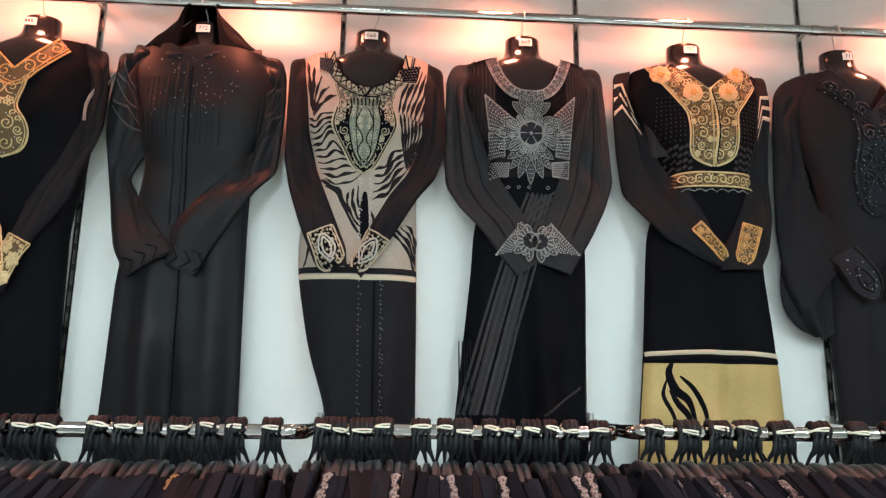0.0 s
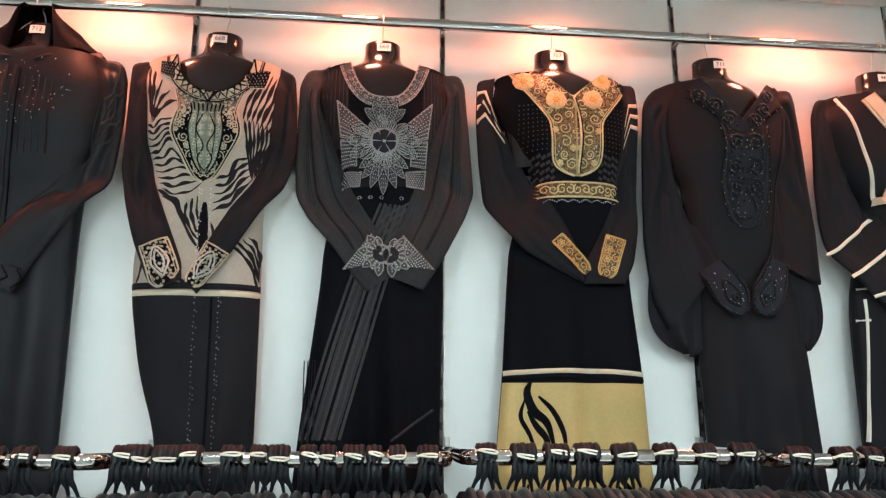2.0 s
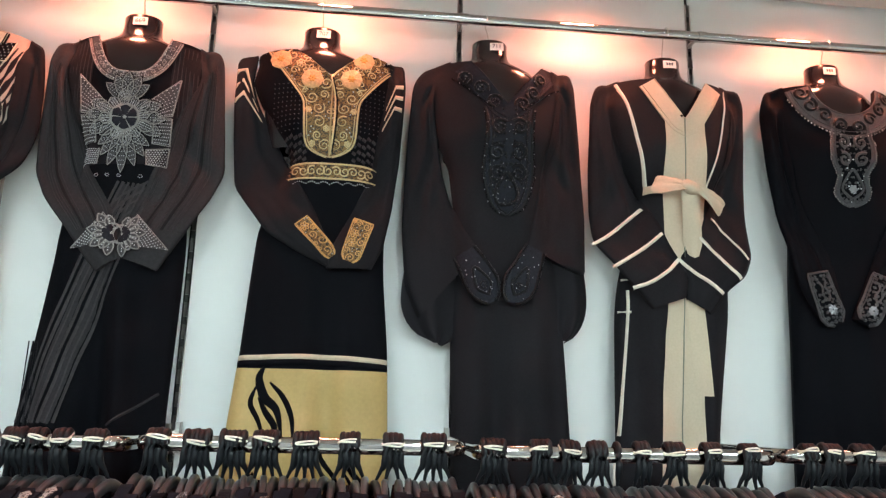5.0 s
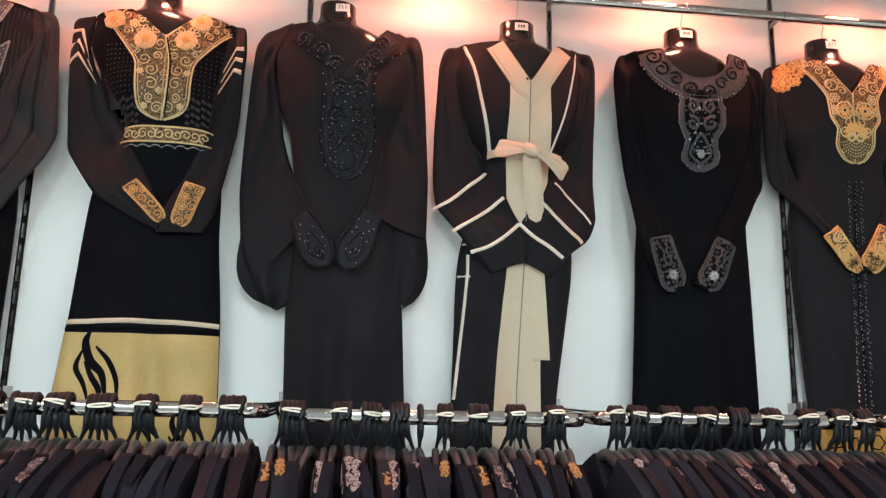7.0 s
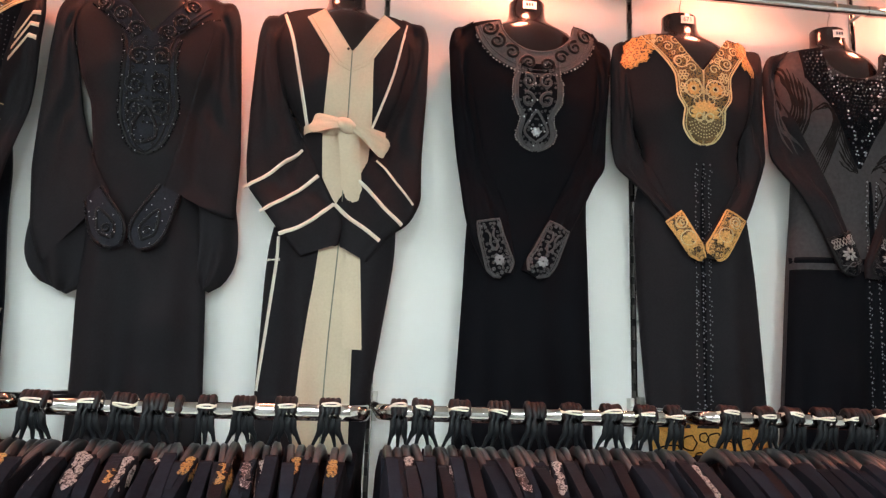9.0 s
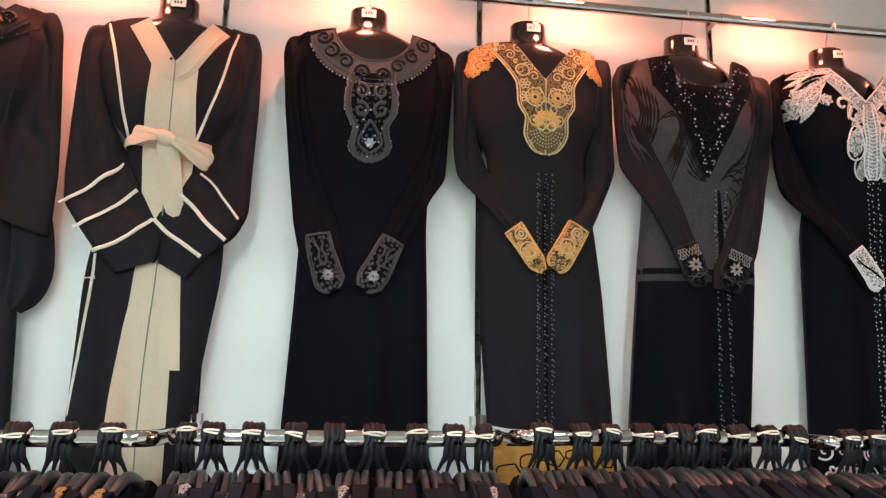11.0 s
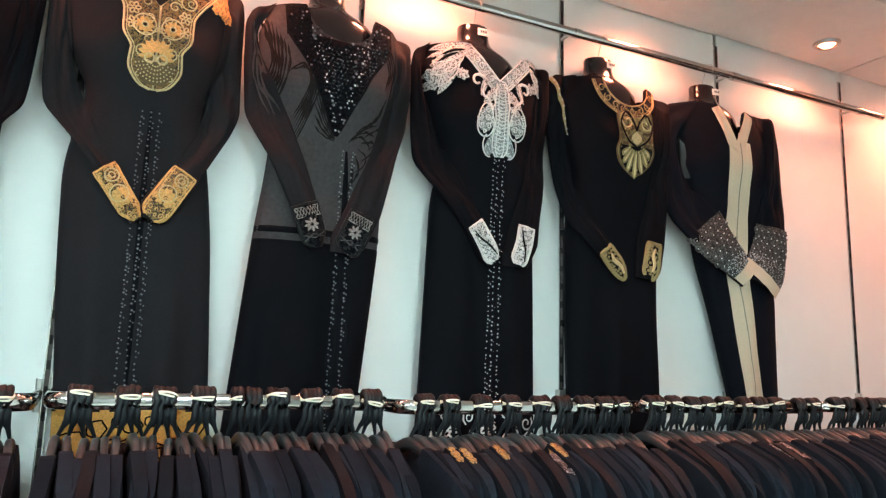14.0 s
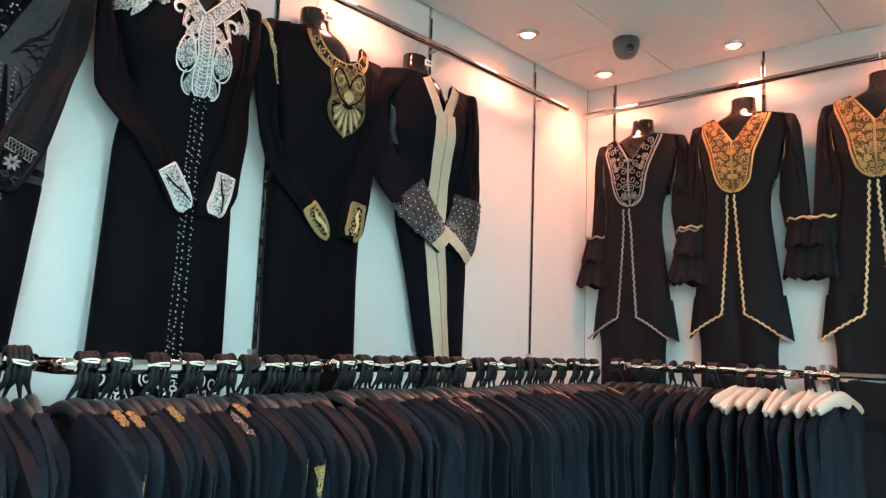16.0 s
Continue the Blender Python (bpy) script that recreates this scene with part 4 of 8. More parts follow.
g = Garment("hooded_abaya", m, "plain black hooded abaya with pleated front panels", [(-0.15, 2.40), (-0.135, 2.29)] + [(-0.106, 2.163), (-0.105, 2.092), (-0.114, 2.029), (-0.149, 1.845), (-0.157, 1.520)] + [(-0.17, 1.05)], [(0.16, 2.40), (0.165, 2.30)] + [(0.148, 2.172), (0.145, 2.072), (0.142, 1.981), (0.144, 1.826), (0.150, 1.524)] + [(0.16, 1.05)], ("v", 0.055, 0.05, 0.0),
            [([(-0.141, 2.398), (-0.186, 2.378), (-0.204, 2.256), (-0.205, 2.170), (-0.188, 2.072), (-0.168, 1.963), (-0.148, 1.890), (-0.109, 1.824)], [(-0.134, 2.289), (-0.092, 2.151), (-0.125, 2.092), (-0.136, 2.062), (-0.108, 2.018), (-0.064, 1.959), (-0.007, 1.883)]),
             ([(0.143, 2.408), (0.203, 2.379), (0.216, 2.339), (0.217, 2.243), (0.206, 2.085), (0.163, 2.035), (0.139, 1.993), (0.063, 1.872), (0.043, 1.829)], [(0.171, 2.302), (0.151, 2.141), (0.094, 2.072), (0.022, 2.001), (-0.024, 1.936), (-0.023, 1.857)])], BLACK_SATIN, BLACK_SATIN, 2, 1.2)
# hood: a peak of cloth behind the neck that falls open round it into the collar
a = Acc()
rows = []
for j in range(11):
    q = j / 10
    row = []
    for i in range(41):
        s = i / 40 * 2 - 1
        r = abs(s)
        way = 1 if s >= 0 else -1
        ox, oz = -0.014 + 0.154 * s, 2.416 + 0.128 * (1 - r) ** (1.7 if s < 0 else 0.95) + 0.003 * math.sin(s * 14)
        ix = 0.006 + way * (0.034 + 0.030 * max(0.0, r - 0.35)) * min(1.0, r / 0.35) ** 0.7
        iz = 2.532 - 0.030 * (r / 0.35) ** 2 if r < 0.35 else 2.502 - 0.125 * (r - 0.35) / 0.65
        fold = 0.006 * math.sin(s * 7 + q * 9) + 0.007 * noise.noise(Vector((s * 4, q * 4, 2)))
        row.append((ox + (ix - ox) * q, -0.012 - (0.082 * min(1.0, 0.25 + r * 2.2)) * q ** 0.8 - 0.030 * math.sin(math.pi * q) * r + fold * min(1.0, 2 * (1 - q)), oz + (iz - oz) * q))
    rows.append(row)
a.grid(rows)
a.grid([[(p[0], p[1] + 0.007, p[2] - 0.002) for p in r] for r in rows], flip=True)
a.grid([[(p[0], -0.009 - 0.003 * math.sin(8 * q + p[0] * 30), p[2] + (2.370 - p[2]) * q) for p in rows[0]] for q in (0, 0.25, 0.5, 0.75, 1)])
part("hood", a, BLACK, g.ob, "soft black hood lying open")
for s in (-1, 1):
    a = Acc()
    rows = []
    for j in range(11):
        q = j / 10
        rows.append([(s * (0.010 + (0.140 + 0.008 * q) * i / 14), -0.084 - 0.030 * math.sin(math.pi * q * 0.8) * (1 - 0.4 * i / 14) + 0.030 * (i / 14) ** 2 + 0.006 * math.sin(i * 0.8 + q * 3), 2.372 + 0.034 * (i / 14) ** 0.8 - (0.058 + 0.016 * math.sin(i * 0.55 + s)) * q * (0.35 + 0.75 * i / 14)) for i in range(15)])
    a.grid(rows, flip=s < 0)
    a.grid([[(p[0], p[1] + 0.007, p[2]) for p in r] for r in rows], flip=s > 0)
    part("collar", a, BLACK_SATIN, g.ob, "turned-down black collar")
for x0, x1, zt, zb in ((-0.098, -0.048, 2.30, 2.125), (0.018, 0.075, 2.31, 2.105)):
    a = Acc()
    zs = [zb + (zt - zb) * i / 24 for i in range(25)]
    sheet(a, g.at, zs, lambda z: x0 + max(0, 0.026 - (z - zb)) * 0.9, lambda z: x1 - max(0, 0.026 - (z - zb)) * 0.9, 0.004)
    part("pleated_panel", a, BLACK_SATIN, g.ob, "pointed black front panel")
    lines_part(g, "pleat", [[(x0 + (x1 - x0) * k / 4, zb + 0.03 + (zt - zb - 0.03) * i / 12, 0.0045) for i in range(13)] for k in range(5)], BLACK_SATIN, g.at, "", None, 0.0045)
for x in (-0.028, -0.008):
    placket(g, x, 2.34, 1.95, BLACK_SATIN, 0.006)
rnd = random.Random(12)
beads_part(g, "beadwork", [(rnd.gauss(0.0, 0.055), rnd.uniform(2.20, 2.36), rnd.uniform(0.0008, 0.0015)) for _ in range(60)], CRYSTAL, g.at, "tiny scattered sparkling beads", None, 0.006)
for k in (0, 1):
    f = g.cuff_map(k)
    hw = 0.94 * g.wrist(k, 0.02)
    a = Acc()
    sheet(a, f, [0.002 + 0.046 * i / 8 for i in range(9)], lambda v: -hw, lambda v: hw, 0.003)
    c = part("cuff", a, BLACK_SATIN, g.arms[k][0], "stiff black cuff with quilted chevrons")
    lines_part(g, "quilting", [[(-hw * 0.8 + 0.03 * j, 0.004, 0.004), (-hw * 0.8 + 0.018 + 0.03 * j, 0.024, 0.004), (-hw * 0.8 + 0.03 * j, 0.044, 0.004)] for j in range(3)] + [[(-hw, 0.048, 0.004), (hw, 0.048, 0.004)]], BLACK, f, "", c, 0.0045)
for k, u0, u1, v0 in ((0, 0.10, 0.85, 0.06), (1, 0.10, 0.75, 0.10)):
    f = g.arm_map(k)
    lines_part(g, "quilting", [[(u0 + (u1 - u0) * q, v0 + 0.055 * j + 0.030 * abs(math.sin(math.pi * (q + 0.5 * (j % 2)))), 0.012) for q in [i / 10 for i in range(11)]] for j in range(5)], GREY_PRINT if k else SMOKE, f, "quilted leather-look sleeve patch", g.arms[k][0], 0.002)
placket(g, 0.004, 2.33, 1.08, BLACK)

# 3: taupe with black animal stripes, sage beaded front
m = display(0.074, "668", 0.003, 0.014, cx=0.006)
g = Garment("striped_abaya", m, "taupe abaya with black animal stripes and black skirt", [(-0.162, 2.40), (-0.150, 2.29)] + [(-0.140, 2.191), (-0.125, 2.105), (-0.141, 2.006), (-0.153, 1.951), (-0.150, 1.842), (-0.118, 1.672), (-0.073, 1.539)] + [(-0.02, 1.05)], [(0.15, 2.40), (0.142, 2.29)] + [(0.136, 2.202), (0.126, 2.114), (0.123, 2.014), (0.128, 1.849), (0.130, 1.702), (0.132, 1.529)] + [(0.13, 1.05)], ("round", 0.084, 0.120, 0.003),
            [([(-0.160, 2.398), (-0.191, 2.380), (-0.195, 2.332), (-0.196, 2.244), (-0.197, 2.128), (-0.180, 2.051), (-0.144, 1.948), (-0.103, 1.855), (-0.079, 1.846)], [(-0.144, 2.277), (-0.135, 2.177), (-0.114, 2.093), (-0.092, 2.038), (-0.037, 1.904), (-0.034, 1.865)]),
             ([(0.146, 2.392), (0.182, 2.366), (0.190, 2.259), (0.191, 2.164), (0.168, 2.084), (0.128, 2.033), (0.070, 1.934), (-0.000, 1.835)], [(0.138, 2.274), (0.131, 2.165), (0.099, 2.086), (0.060, 2.036), (0.018, 1.960), (-0.030, 1.865)])], TAUPE, BLACK_WARM, 3, 0.7, "plain black sleeve")
a = Acc()
sheet(a, g.at, [1.062 + (1.835 - 1.062) * i / 60 for i in range(61)], lambda z: g.soft(z)[0] + 0.0005, lambda z: g.soft(z)[1] - 0.0005, 0.0020, 40)
part("skirt_panel", a, BLACK_WARM, g.ob, "black lower skirt")
lines_part(g, "skirt_border", [[(g.soft(1.838)[0] + (g.soft(1.838)[1] - g.soft(1.838)[0]) * i / 40, 1.838, 0.012) for i in range(41)]], CREAM, g.at, "cream line above the skirt", None, 0.0030, 0.0004)
lines_part(g, "skirt_border", [[(g.soft(1.854)[0] + (g.soft(1.854)[1] - g.soft(1.854)[0]) * i / 40, 1.854, 0.014) for i in range(41)]], BLACK_WARM, g.at, "black line above the skirt", None, 0.0026, 0.0004)
stripes = family([(-0.151, 2.372), (-0.142, 2.328), (-0.137, 2.278), (-0.131, 2.239)], [(-0.071, 2.271), (-0.097, 2.261), (-0.115, 2.243), (-0.127, 2.222)], 5, 0.010)
stripes += family([(-0.138, 2.219), (-0.121, 2.211), (-0.103, 2.226), (-0.074, 2.225)], [(-0.131, 2.157), (-0.108, 2.155), (-0.085, 2.179), (-0.058, 2.168)], 5, 0.0072)
stripes += family([(-0.124, 2.141), (-0.095, 2.142), (-0.074, 2.157), (-0.043, 2.124)], [(-0.096, 2.072), (-0.069, 2.059), (-0.038, 2.061), (-0.007, 2.081)], 6, 0.0075)
stripes += family([(-0.093, 2.053), (-0.063, 2.038), (-0.040, 1.992), (-0.002, 1.929)], [(-0.104, 2.067), (-0.069, 2.049), (-0.049, 2.019), (-0.032, 1.987)], 2, 0.0115)
stripes += family([(-0.037, 2.039), (-0.039, 2.014), (-0.027, 1.982), (-0.003, 1.953)], [(-0.014, 2.053), (-0.015, 2.020), (-0.007, 1.993), (0.002, 1.967)], 3, 0.0085)
stripes += family([(0.114, 2.357), (0.096, 2.309), (0.081, 2.268), (0.076, 2.228)], [(0.167, 2.345), (0.162, 2.298), (0.144, 2.245), (0.126, 2.201)], 7, 0.0085)
stripes += family([(0.079, 2.228), (0.085, 2.191), (0.089, 2.148), (0.099, 2.096)], [(0.136, 2.230), (0.134, 2.187), (0.121, 2.150), (0.106, 2.107)], 7, 0.0075)
stripes += family([(0.024, 2.093), (0.050, 2.105), (0.068, 2.139), (0.092, 2.146)], [(0.019, 2.024), (0.050, 2.036), (0.073, 2.067), (0.101, 2.101)], 5, 0.0095)
stripes += family([(0.017, 1.994), (0.028, 1.967), (0.038, 1.986), (0.053, 2.022)], [(0.026, 1.954), (0.034, 1.943), (0.062, 1.978), (0.079, 2.026)], 3, 0.0075)
stripes += family([(0.063, 1.944), (0.090, 1.926), (0.111, 1.892), (0.124, 1.845)], [(0.099, 1.969), (0.112, 1.956), (0.121, 1.935), (0.125, 1.906)], 4, 0.0090)
stripes += family([(-0.106, 1.955), (-0.120, 1.926), (-0.129, 1.886), (-0.137, 1.859)], [(-0.066, 1.927), (-0.052, 1.901), (-0.043, 1.875), (-0.022, 1.852)], 2, 0.0075)
lines_part(g, "stripe_print", stripes, BLACK_WARM, g.at, "printed black animal stripes", None, 0.0012, 0.0003)
lines_part(g, "front_slit", [curve([(0.002, 2.040), (0.001, 1.996), (0.005, 1.929), (0.008, 1.863)], 0.022, 16, True)], BLACK, g.at, "dark open front slit", None, 0.0014, 0.0003)
neck_band(g, 0.026, SAND, BLACK, 6, 0.0042, 0.0065, label="cream neck band with black zigzag", scroll=False)
for corners in ([(-0.121, 2.376), (-0.083, 2.369), (-0.081, 2.322), (-0.117, 2.338)], [(0.073, 2.344), (0.128, 2.367), (0.118, 2.313), (0.083, 2.309)]):
    host = patch(g, "shoulder_tab", corners, BLACK, g.at, "black beaded tab beside the neckline", None, 0.0026)
    beads_part(g, "beadwork", dots(corners, 6, 6, 0.0015), CRYSTAL, g.at, "", host, 0.004)
    lines_part(g, "stitching", [[(*p, 0.0028) for p in corners + corners[:1]]], SAND, g.at, "", host, 0.0036)
emblem(g, profile([(2.235, 0.064), (2.26, 0.066), (2.30, 0.078)]), 2.225, 2.30, -0.002, SAGE_NET, SAGE, 0.0018, (0.0032,), 7, SAND, CRYSTAL, label="silver-sage beaded yoke under the neckline", border=0.003)
emblem(g, profile([(2.083, 0.003), (2.098, 0.026), (2.146, 0.053), (2.194, 0.076), (2.232, 0.070), (2.248, 0.064)]), 2.083, 2.246, -0.003, BLACK, SAGE, 0.0026, (0.011, 0.008, 0.005, 0.003), 9, SAND, CRYSTAL, label="black beaded front emblem with pale edge", fmap=lambda x, z, lift=0.0: g.at(x, z, lift + 0.0015), border=0.0044)
core = profile([(2.098, 0.004), (2.125, 0.022), (2.150, 0.030), (2.20, 0.038), (2.24, 0.032), (2.262, 0.036)])
a = Acc()
sheet(a, g.at, [2.100 + 0.16 * i / 30 for i in range(31)], lambda z: -0.003 - core(z), lambda z: -0.003 + core(z), 0.0058)
host = part("emblem_core", a, SAGE, g.ob, "sage beaded core")
lines_part(g, "core_line", [[(-0.003 + s * core(z) * q, z, w) for z in [2.100 + 0.16 * i / 30 for i in range(31)]] for s in (-1, 1) for q, w in ((1.0, 0.004), (0.55, 0.0022))] + [curve([(-0.003 + s * x, z) for x, z in ((0.0, 2.108), (0.016, 2.135), (0.004, 2.165), (0.020, 2.200), (0.008, 2.235))], 0.003, 24) for s in (-1, 1)], BLACK, g.at, "", host, 0.0068)
lines_part(g, "core_bar", [[(-0.003 + 0.0085 * k, 2.243, 0.004), (-0.003 + 0.0095 * k, 2.262, 0.004)] for k in range(-3, 4)], BLACK, g.at, "", host, 0.0068)
beads_part(g, "beadwork", [(-0.003 + s * core(z) * q, z, 0.0014) for s in (-1, 1) for q in (0.3, 0.78) for z in [2.105 + 0.0075 * k for k in range(20)]], CRYSTAL, g.at, "", host, 0.0070)
lines_part(g, "neck_point", [curve([(-0.003, 2.268), (-0.003 + s * 0.016, 2.290), (-0.003 + s * 0.030, 2.300)], 0.004, 10) for s in (-1, 1)], BLACK, g.at, "black chevron under the neckline", None, 0.0060)
for k in (0, 1):
    cf = cuff(g, k, 0.098, 0.062, 0.066, BLACK, SAND, 10 + k, 0.003, CRYSTAL, 0.0018, (0.003,), label="beaded black and cream cuff", border=0.0040)
    emb = g.cuff_map(k, 0.003)
    lines_part(g, "cuff_diamond", [curve([(0, 0.034 - q), (q, 0.050), (0.0, 0.066 + q), (-q, 0.050), (0, 0.034 - q)], 0.0040, 21) for q in (0.019, 0.010)], SILVER, emb, "nested silver diamonds", cf, 0.0052)
bead_rows(g, [-0.006, 0.045], 1.83, 1.09, SMOKE_BEAD, 0.012, 0.0024, 0.02)
bead_rows(g, [-0.010, 0.014], 2.07, 1.87, CRYSTAL, 0.011, 0.0022)
placket(g, 0.03, 1.83, 1.08, BLACK, 0.008, 0.01)

# 4: charcoal with a beaded lotus square
m = display(0.469, "669", -0.007, cx=-0.010)
g = Garment("beaded_abaya", m, "charcoal striped abaya with a silver beaded lotus bodice", [(-0.150, 2.40), (-0.145, 2.30)] + [(-0.100, 2.178), (-0.091, 2.091), (-0.132, 1.976), (-0.136, 1.879), (-0.172, 1.530)] + [(-0.21, 1.05)], [(0.148, 2.40), (0.140, 2.30)] + [(0.127, 2.186), (0.115, 2.098), (0.140, 1.956), (0.140, 1.845), (0.133, 1.534)] + [(0.15, 1.05)], ("u", 0.080, 0.115, -0.004),
            [([(-0.133, 2.404), (-0.185, 2.386), (-0.203, 2.349), (-0.206, 2.156), (-0.201, 2.073), (-0.169, 2.015), (-0.110, 1.947), (-0.056, 1.873), (-0.033, 1.849)], [(-0.160, 2.307), (-0.107, 2.164), (-0.073, 2.080), (-0.012, 1.987), (0.016, 1.881)]),
             ([(0.134, 2.412), (0.173, 2.393), (0.189, 2.366), (0.204, 2.186), (0.211, 2.091), (0.188, 2.026), (0.144, 1.940), (0.094, 1.855)], [(0.148, 2.305), (0.115, 2.223), (0.085, 2.128), (0.042, 2.011), (0.003, 1.916), (0.013, 1.881)])], BLACK, CHARCOAL, 4, 1.5, "charcoal sleeve with fine woven stripes")
neck_band(g, 0.026, SMOKE, DARK_SILVER, 2, 0.0018, 0.006, label="silver beaded neck band", beads=CRYSTAL)
bead_band(g, 0.024, 4, SMOKE_BEAD, CRYSTAL, 4, 0.006, 0.0016, 1.0, 0.4)
for x0, x1 in ((-0.150, -0.085), (0.085, 0.142)):
    a = Acc()
    sheet(a, g.at, [2.18 + 0.20 * i / 16 for i in range(17)], lambda z: x0 + max(0, 2.3 - z) * 0.25 * (1 if x0 < 0 else 0), lambda z: x1 - max(0, 2.3 - z) * 0.25 * (0 if x0 < 0 else 1), 0.0012)
    part("shoulder_panel", a, BLACK_WARM, g.ob, "ribbed charcoal shoulder panel")
    lines_part(g, "rib", [[(x0 + (x1 - x0) * (k + 0.5) / 7, z, 0.003) for z in (2.375, 2.31, 2.25, 2.20)] for k in range(7)], CHARCOAL, g.at, "", None, 0.0016)
cx, cz = -0.002, 2.191
fields = [[(-0.112, 2.291), (-0.046, 2.224), (-0.076, 2.194), (-0.101, 2.202)], [(-0.101, 2.196), (-0.065, 2.189), (-0.063, 2.137), (-0.098, 2.136)], [(-0.098, 2.131), (-0.052, 2.121), (-0.055, 2.088), (-0.095, 2.087)]]
fields += [[(2 * cx - x, z) for x, z in c] for c in fields]
sq = patch(g, "bodice_panel", [(-0.104, 2.209), (0.095, 2.216), (0.084, 2.090), (-0.097, 2.084)], BLACK_WARM, g.at, "beaded dark square bodice")
spots, lines = [], []
for c in fields:
    patch(g, "bead_field", c, SMOKE, g.at, "silver beaded corner field", sq, 0.0026)
    spots += dots(c, 8, 8, 0.0016)
    lines.append([(*p, 0.003) for p in c + c[:1]])
wing = [(cx, cz, 2 * math.pi * k / 12 + 0.13, 0.026, 0.054 + 0.012 * (k % 2), 0.0125) for k in range(12)]
tops = [(cx, 2.232, math.pi / 2 + 0.46 * k, 0.0, (0.064, 0.060, 0.058)[abs(k)], 0.0125) for k in (-2, -1, 0, 1, 2)]
lows = [(cx, 2.165, -math.pi / 2 + 0.34 * k, 0.0, 0.098 - 0.011 * abs(k), 0.0115) for k in (-3, -2, -1, 0, 1, 2, 3)]
rays = [(cx, cz, (0.0 if s > 0 else math.pi) + s * t, 0.034, r, 0.014) for s in (-1, 1) for t, r in ((0.42, 0.082), (0.02, 0.086), (-0.40, 0.084))]
flower = rays + lows + wing + tops
leaves_part(g, "lotus_leaf", flower, SMOKE, g.at, "grey beaded lotus petals", sq, 0.0034)
for sp in flower:
    for n in range(8):
        for off in (-0.4, 0.0, 0.4):
            r = sp[3] + (sp[4] - sp[3]) * (0.12 + 0.10 * n)
            spots.append((sp[0] + math.cos(sp[2]) * r - math.sin(sp[2]) * sp[5] * off, sp[1] + math.sin(sp[2]) * r + math.cos(sp[2]) * sp[5] * off, 0.0013))
# black lines just outside each petal, drawn in as its shadow
lines_part(g, "lotus_shadow", leaf_edges([(a0, b0, c0, d0, e0 + 0.003, h0 + 0.0022) for a0, b0, c0, d0, e0, h0 in flower], 0.0022), BLACK, g.at, "dark lines drawn as shadow round the petals", sq, 0.0044)
lines += leaf_edges(flower, 0.0017)
for k in range(6):
    leaves_part(g, "rosette_petal", [(cx, cz, 2 * math.pi * k / 6 + 0.52, 0.004, 0.028, 0.0105)], INK, g.at, "dark rosette petal", sq, 0.0070, 1.0)
lines.append([(cx + 0.030 * math.cos(2 * math.pi * k / 24), cz + 0.030 * math.sin(2 * math.pi * k / 24), 0.0055) for k in range(25)])
lines += [[(cx, cz, 0.0036), (cx + 0.029 * math.cos(2 * math.pi * k / 6), cz + 0.029 * math.sin(2 * math.pi * k / 6), 0.0036)] for k in range(6)]
lines_part(g, "lotus_stitching", lines, DARK_SILVER, g.at, "silver lotus outline", sq, 0.0062)
beads_part(g, "beadwork", spots, CRYSTAL, g.at, "", sq, 0.0050)
for s, k in ((-1, 0), (1, 1)):
    arm = g.arms[k][0]
    f = g.arm_map(k)
    for u, w, mat in ((0.20, 0.012, GREY_PRINT), (0.25, 0.008, GREY_PRINT), (0.30, 0.008, GREY_PRINT), (0.37, 0.055, BLACK_WARM), (0.45, 0.008, GREY_PRINT), (0.62, 0.008, GREY_PRINT), (0.67, 0.030, BLACK_WARM), (0.72, 0.008, GREY_PRINT), (0.86, 0.008, GREY_PRINT), (0.91, 0.010, GREY_PRINT)):
        lines_part(g, "woven_stripe", [[(u, 0.10 + 0.74 * i / 30, w) for i in range(31)]], mat, f, "", arm, 0.0016, 0.0004)
    on = g.on_arm(k)
    wingc = [(-0.086, 1.895), (-0.025, 1.975), (0.001, 1.943), (-0.012, 1.911)] if s < 0 else [(0.115, 1.899), (0.045, 1.974), (0.017, 1.938), (0.030, 1.904)]
    c = patch(g, "cuff", wingc, SMOKE, on, "silver beaded flower cuff", arm, 0.003)
    beads_part(g, "beadwork", dots(wingc, 14, 10, 0.0016), CRYSTAL, on, "", c, 0.0044)
    fx, fz = ([(-0.004, 1.931)] if s < 0 else [(0.018, 1.929)])[0]
    span = [math.pi / 2 - s * (0.25 + 0.40 * q) for q in range(8)]
    fl = [(fx, fz, q, 0.012, 0.040 + 0.010 * (n % 2), 0.0095) for n, q in enumerate(span)]
    leaves_part(g, "petal", fl, SMOKE, on, "grey beaded petals", c, 0.0055)
    for q in range(4):
        leaves_part(g, "rosette_petal", [(fx, fz, math.pi / 2 - s * (0.4 + 0.9 * q), 0.003, 0.019, 0.008)], INK, on, "dark rosette petal", c, 0.0085, 1.0)
    lines_part(g, "stitching", leaf_edges(fl, 0.0026) + [[(fx - s * 0.021 * math.cos(q * 0.35 + 1.5) * -1, fz + 0.021 * math.sin(q * 0.35 + 1.5), 0.0048) for q in range(11)]] + [[(*p, 0.003) for p in wingc]], DARK_SILVER, on, "", c, 0.0080)
    beads_part(g, "beadwork", [(fx + math.cos(q) * r, fz + math.sin(q) * r, 0.0018) for q in span for r in (0.020, 0.026, 0.032, 0.038)], CRYSTAL, on, "", c, 0.0078)
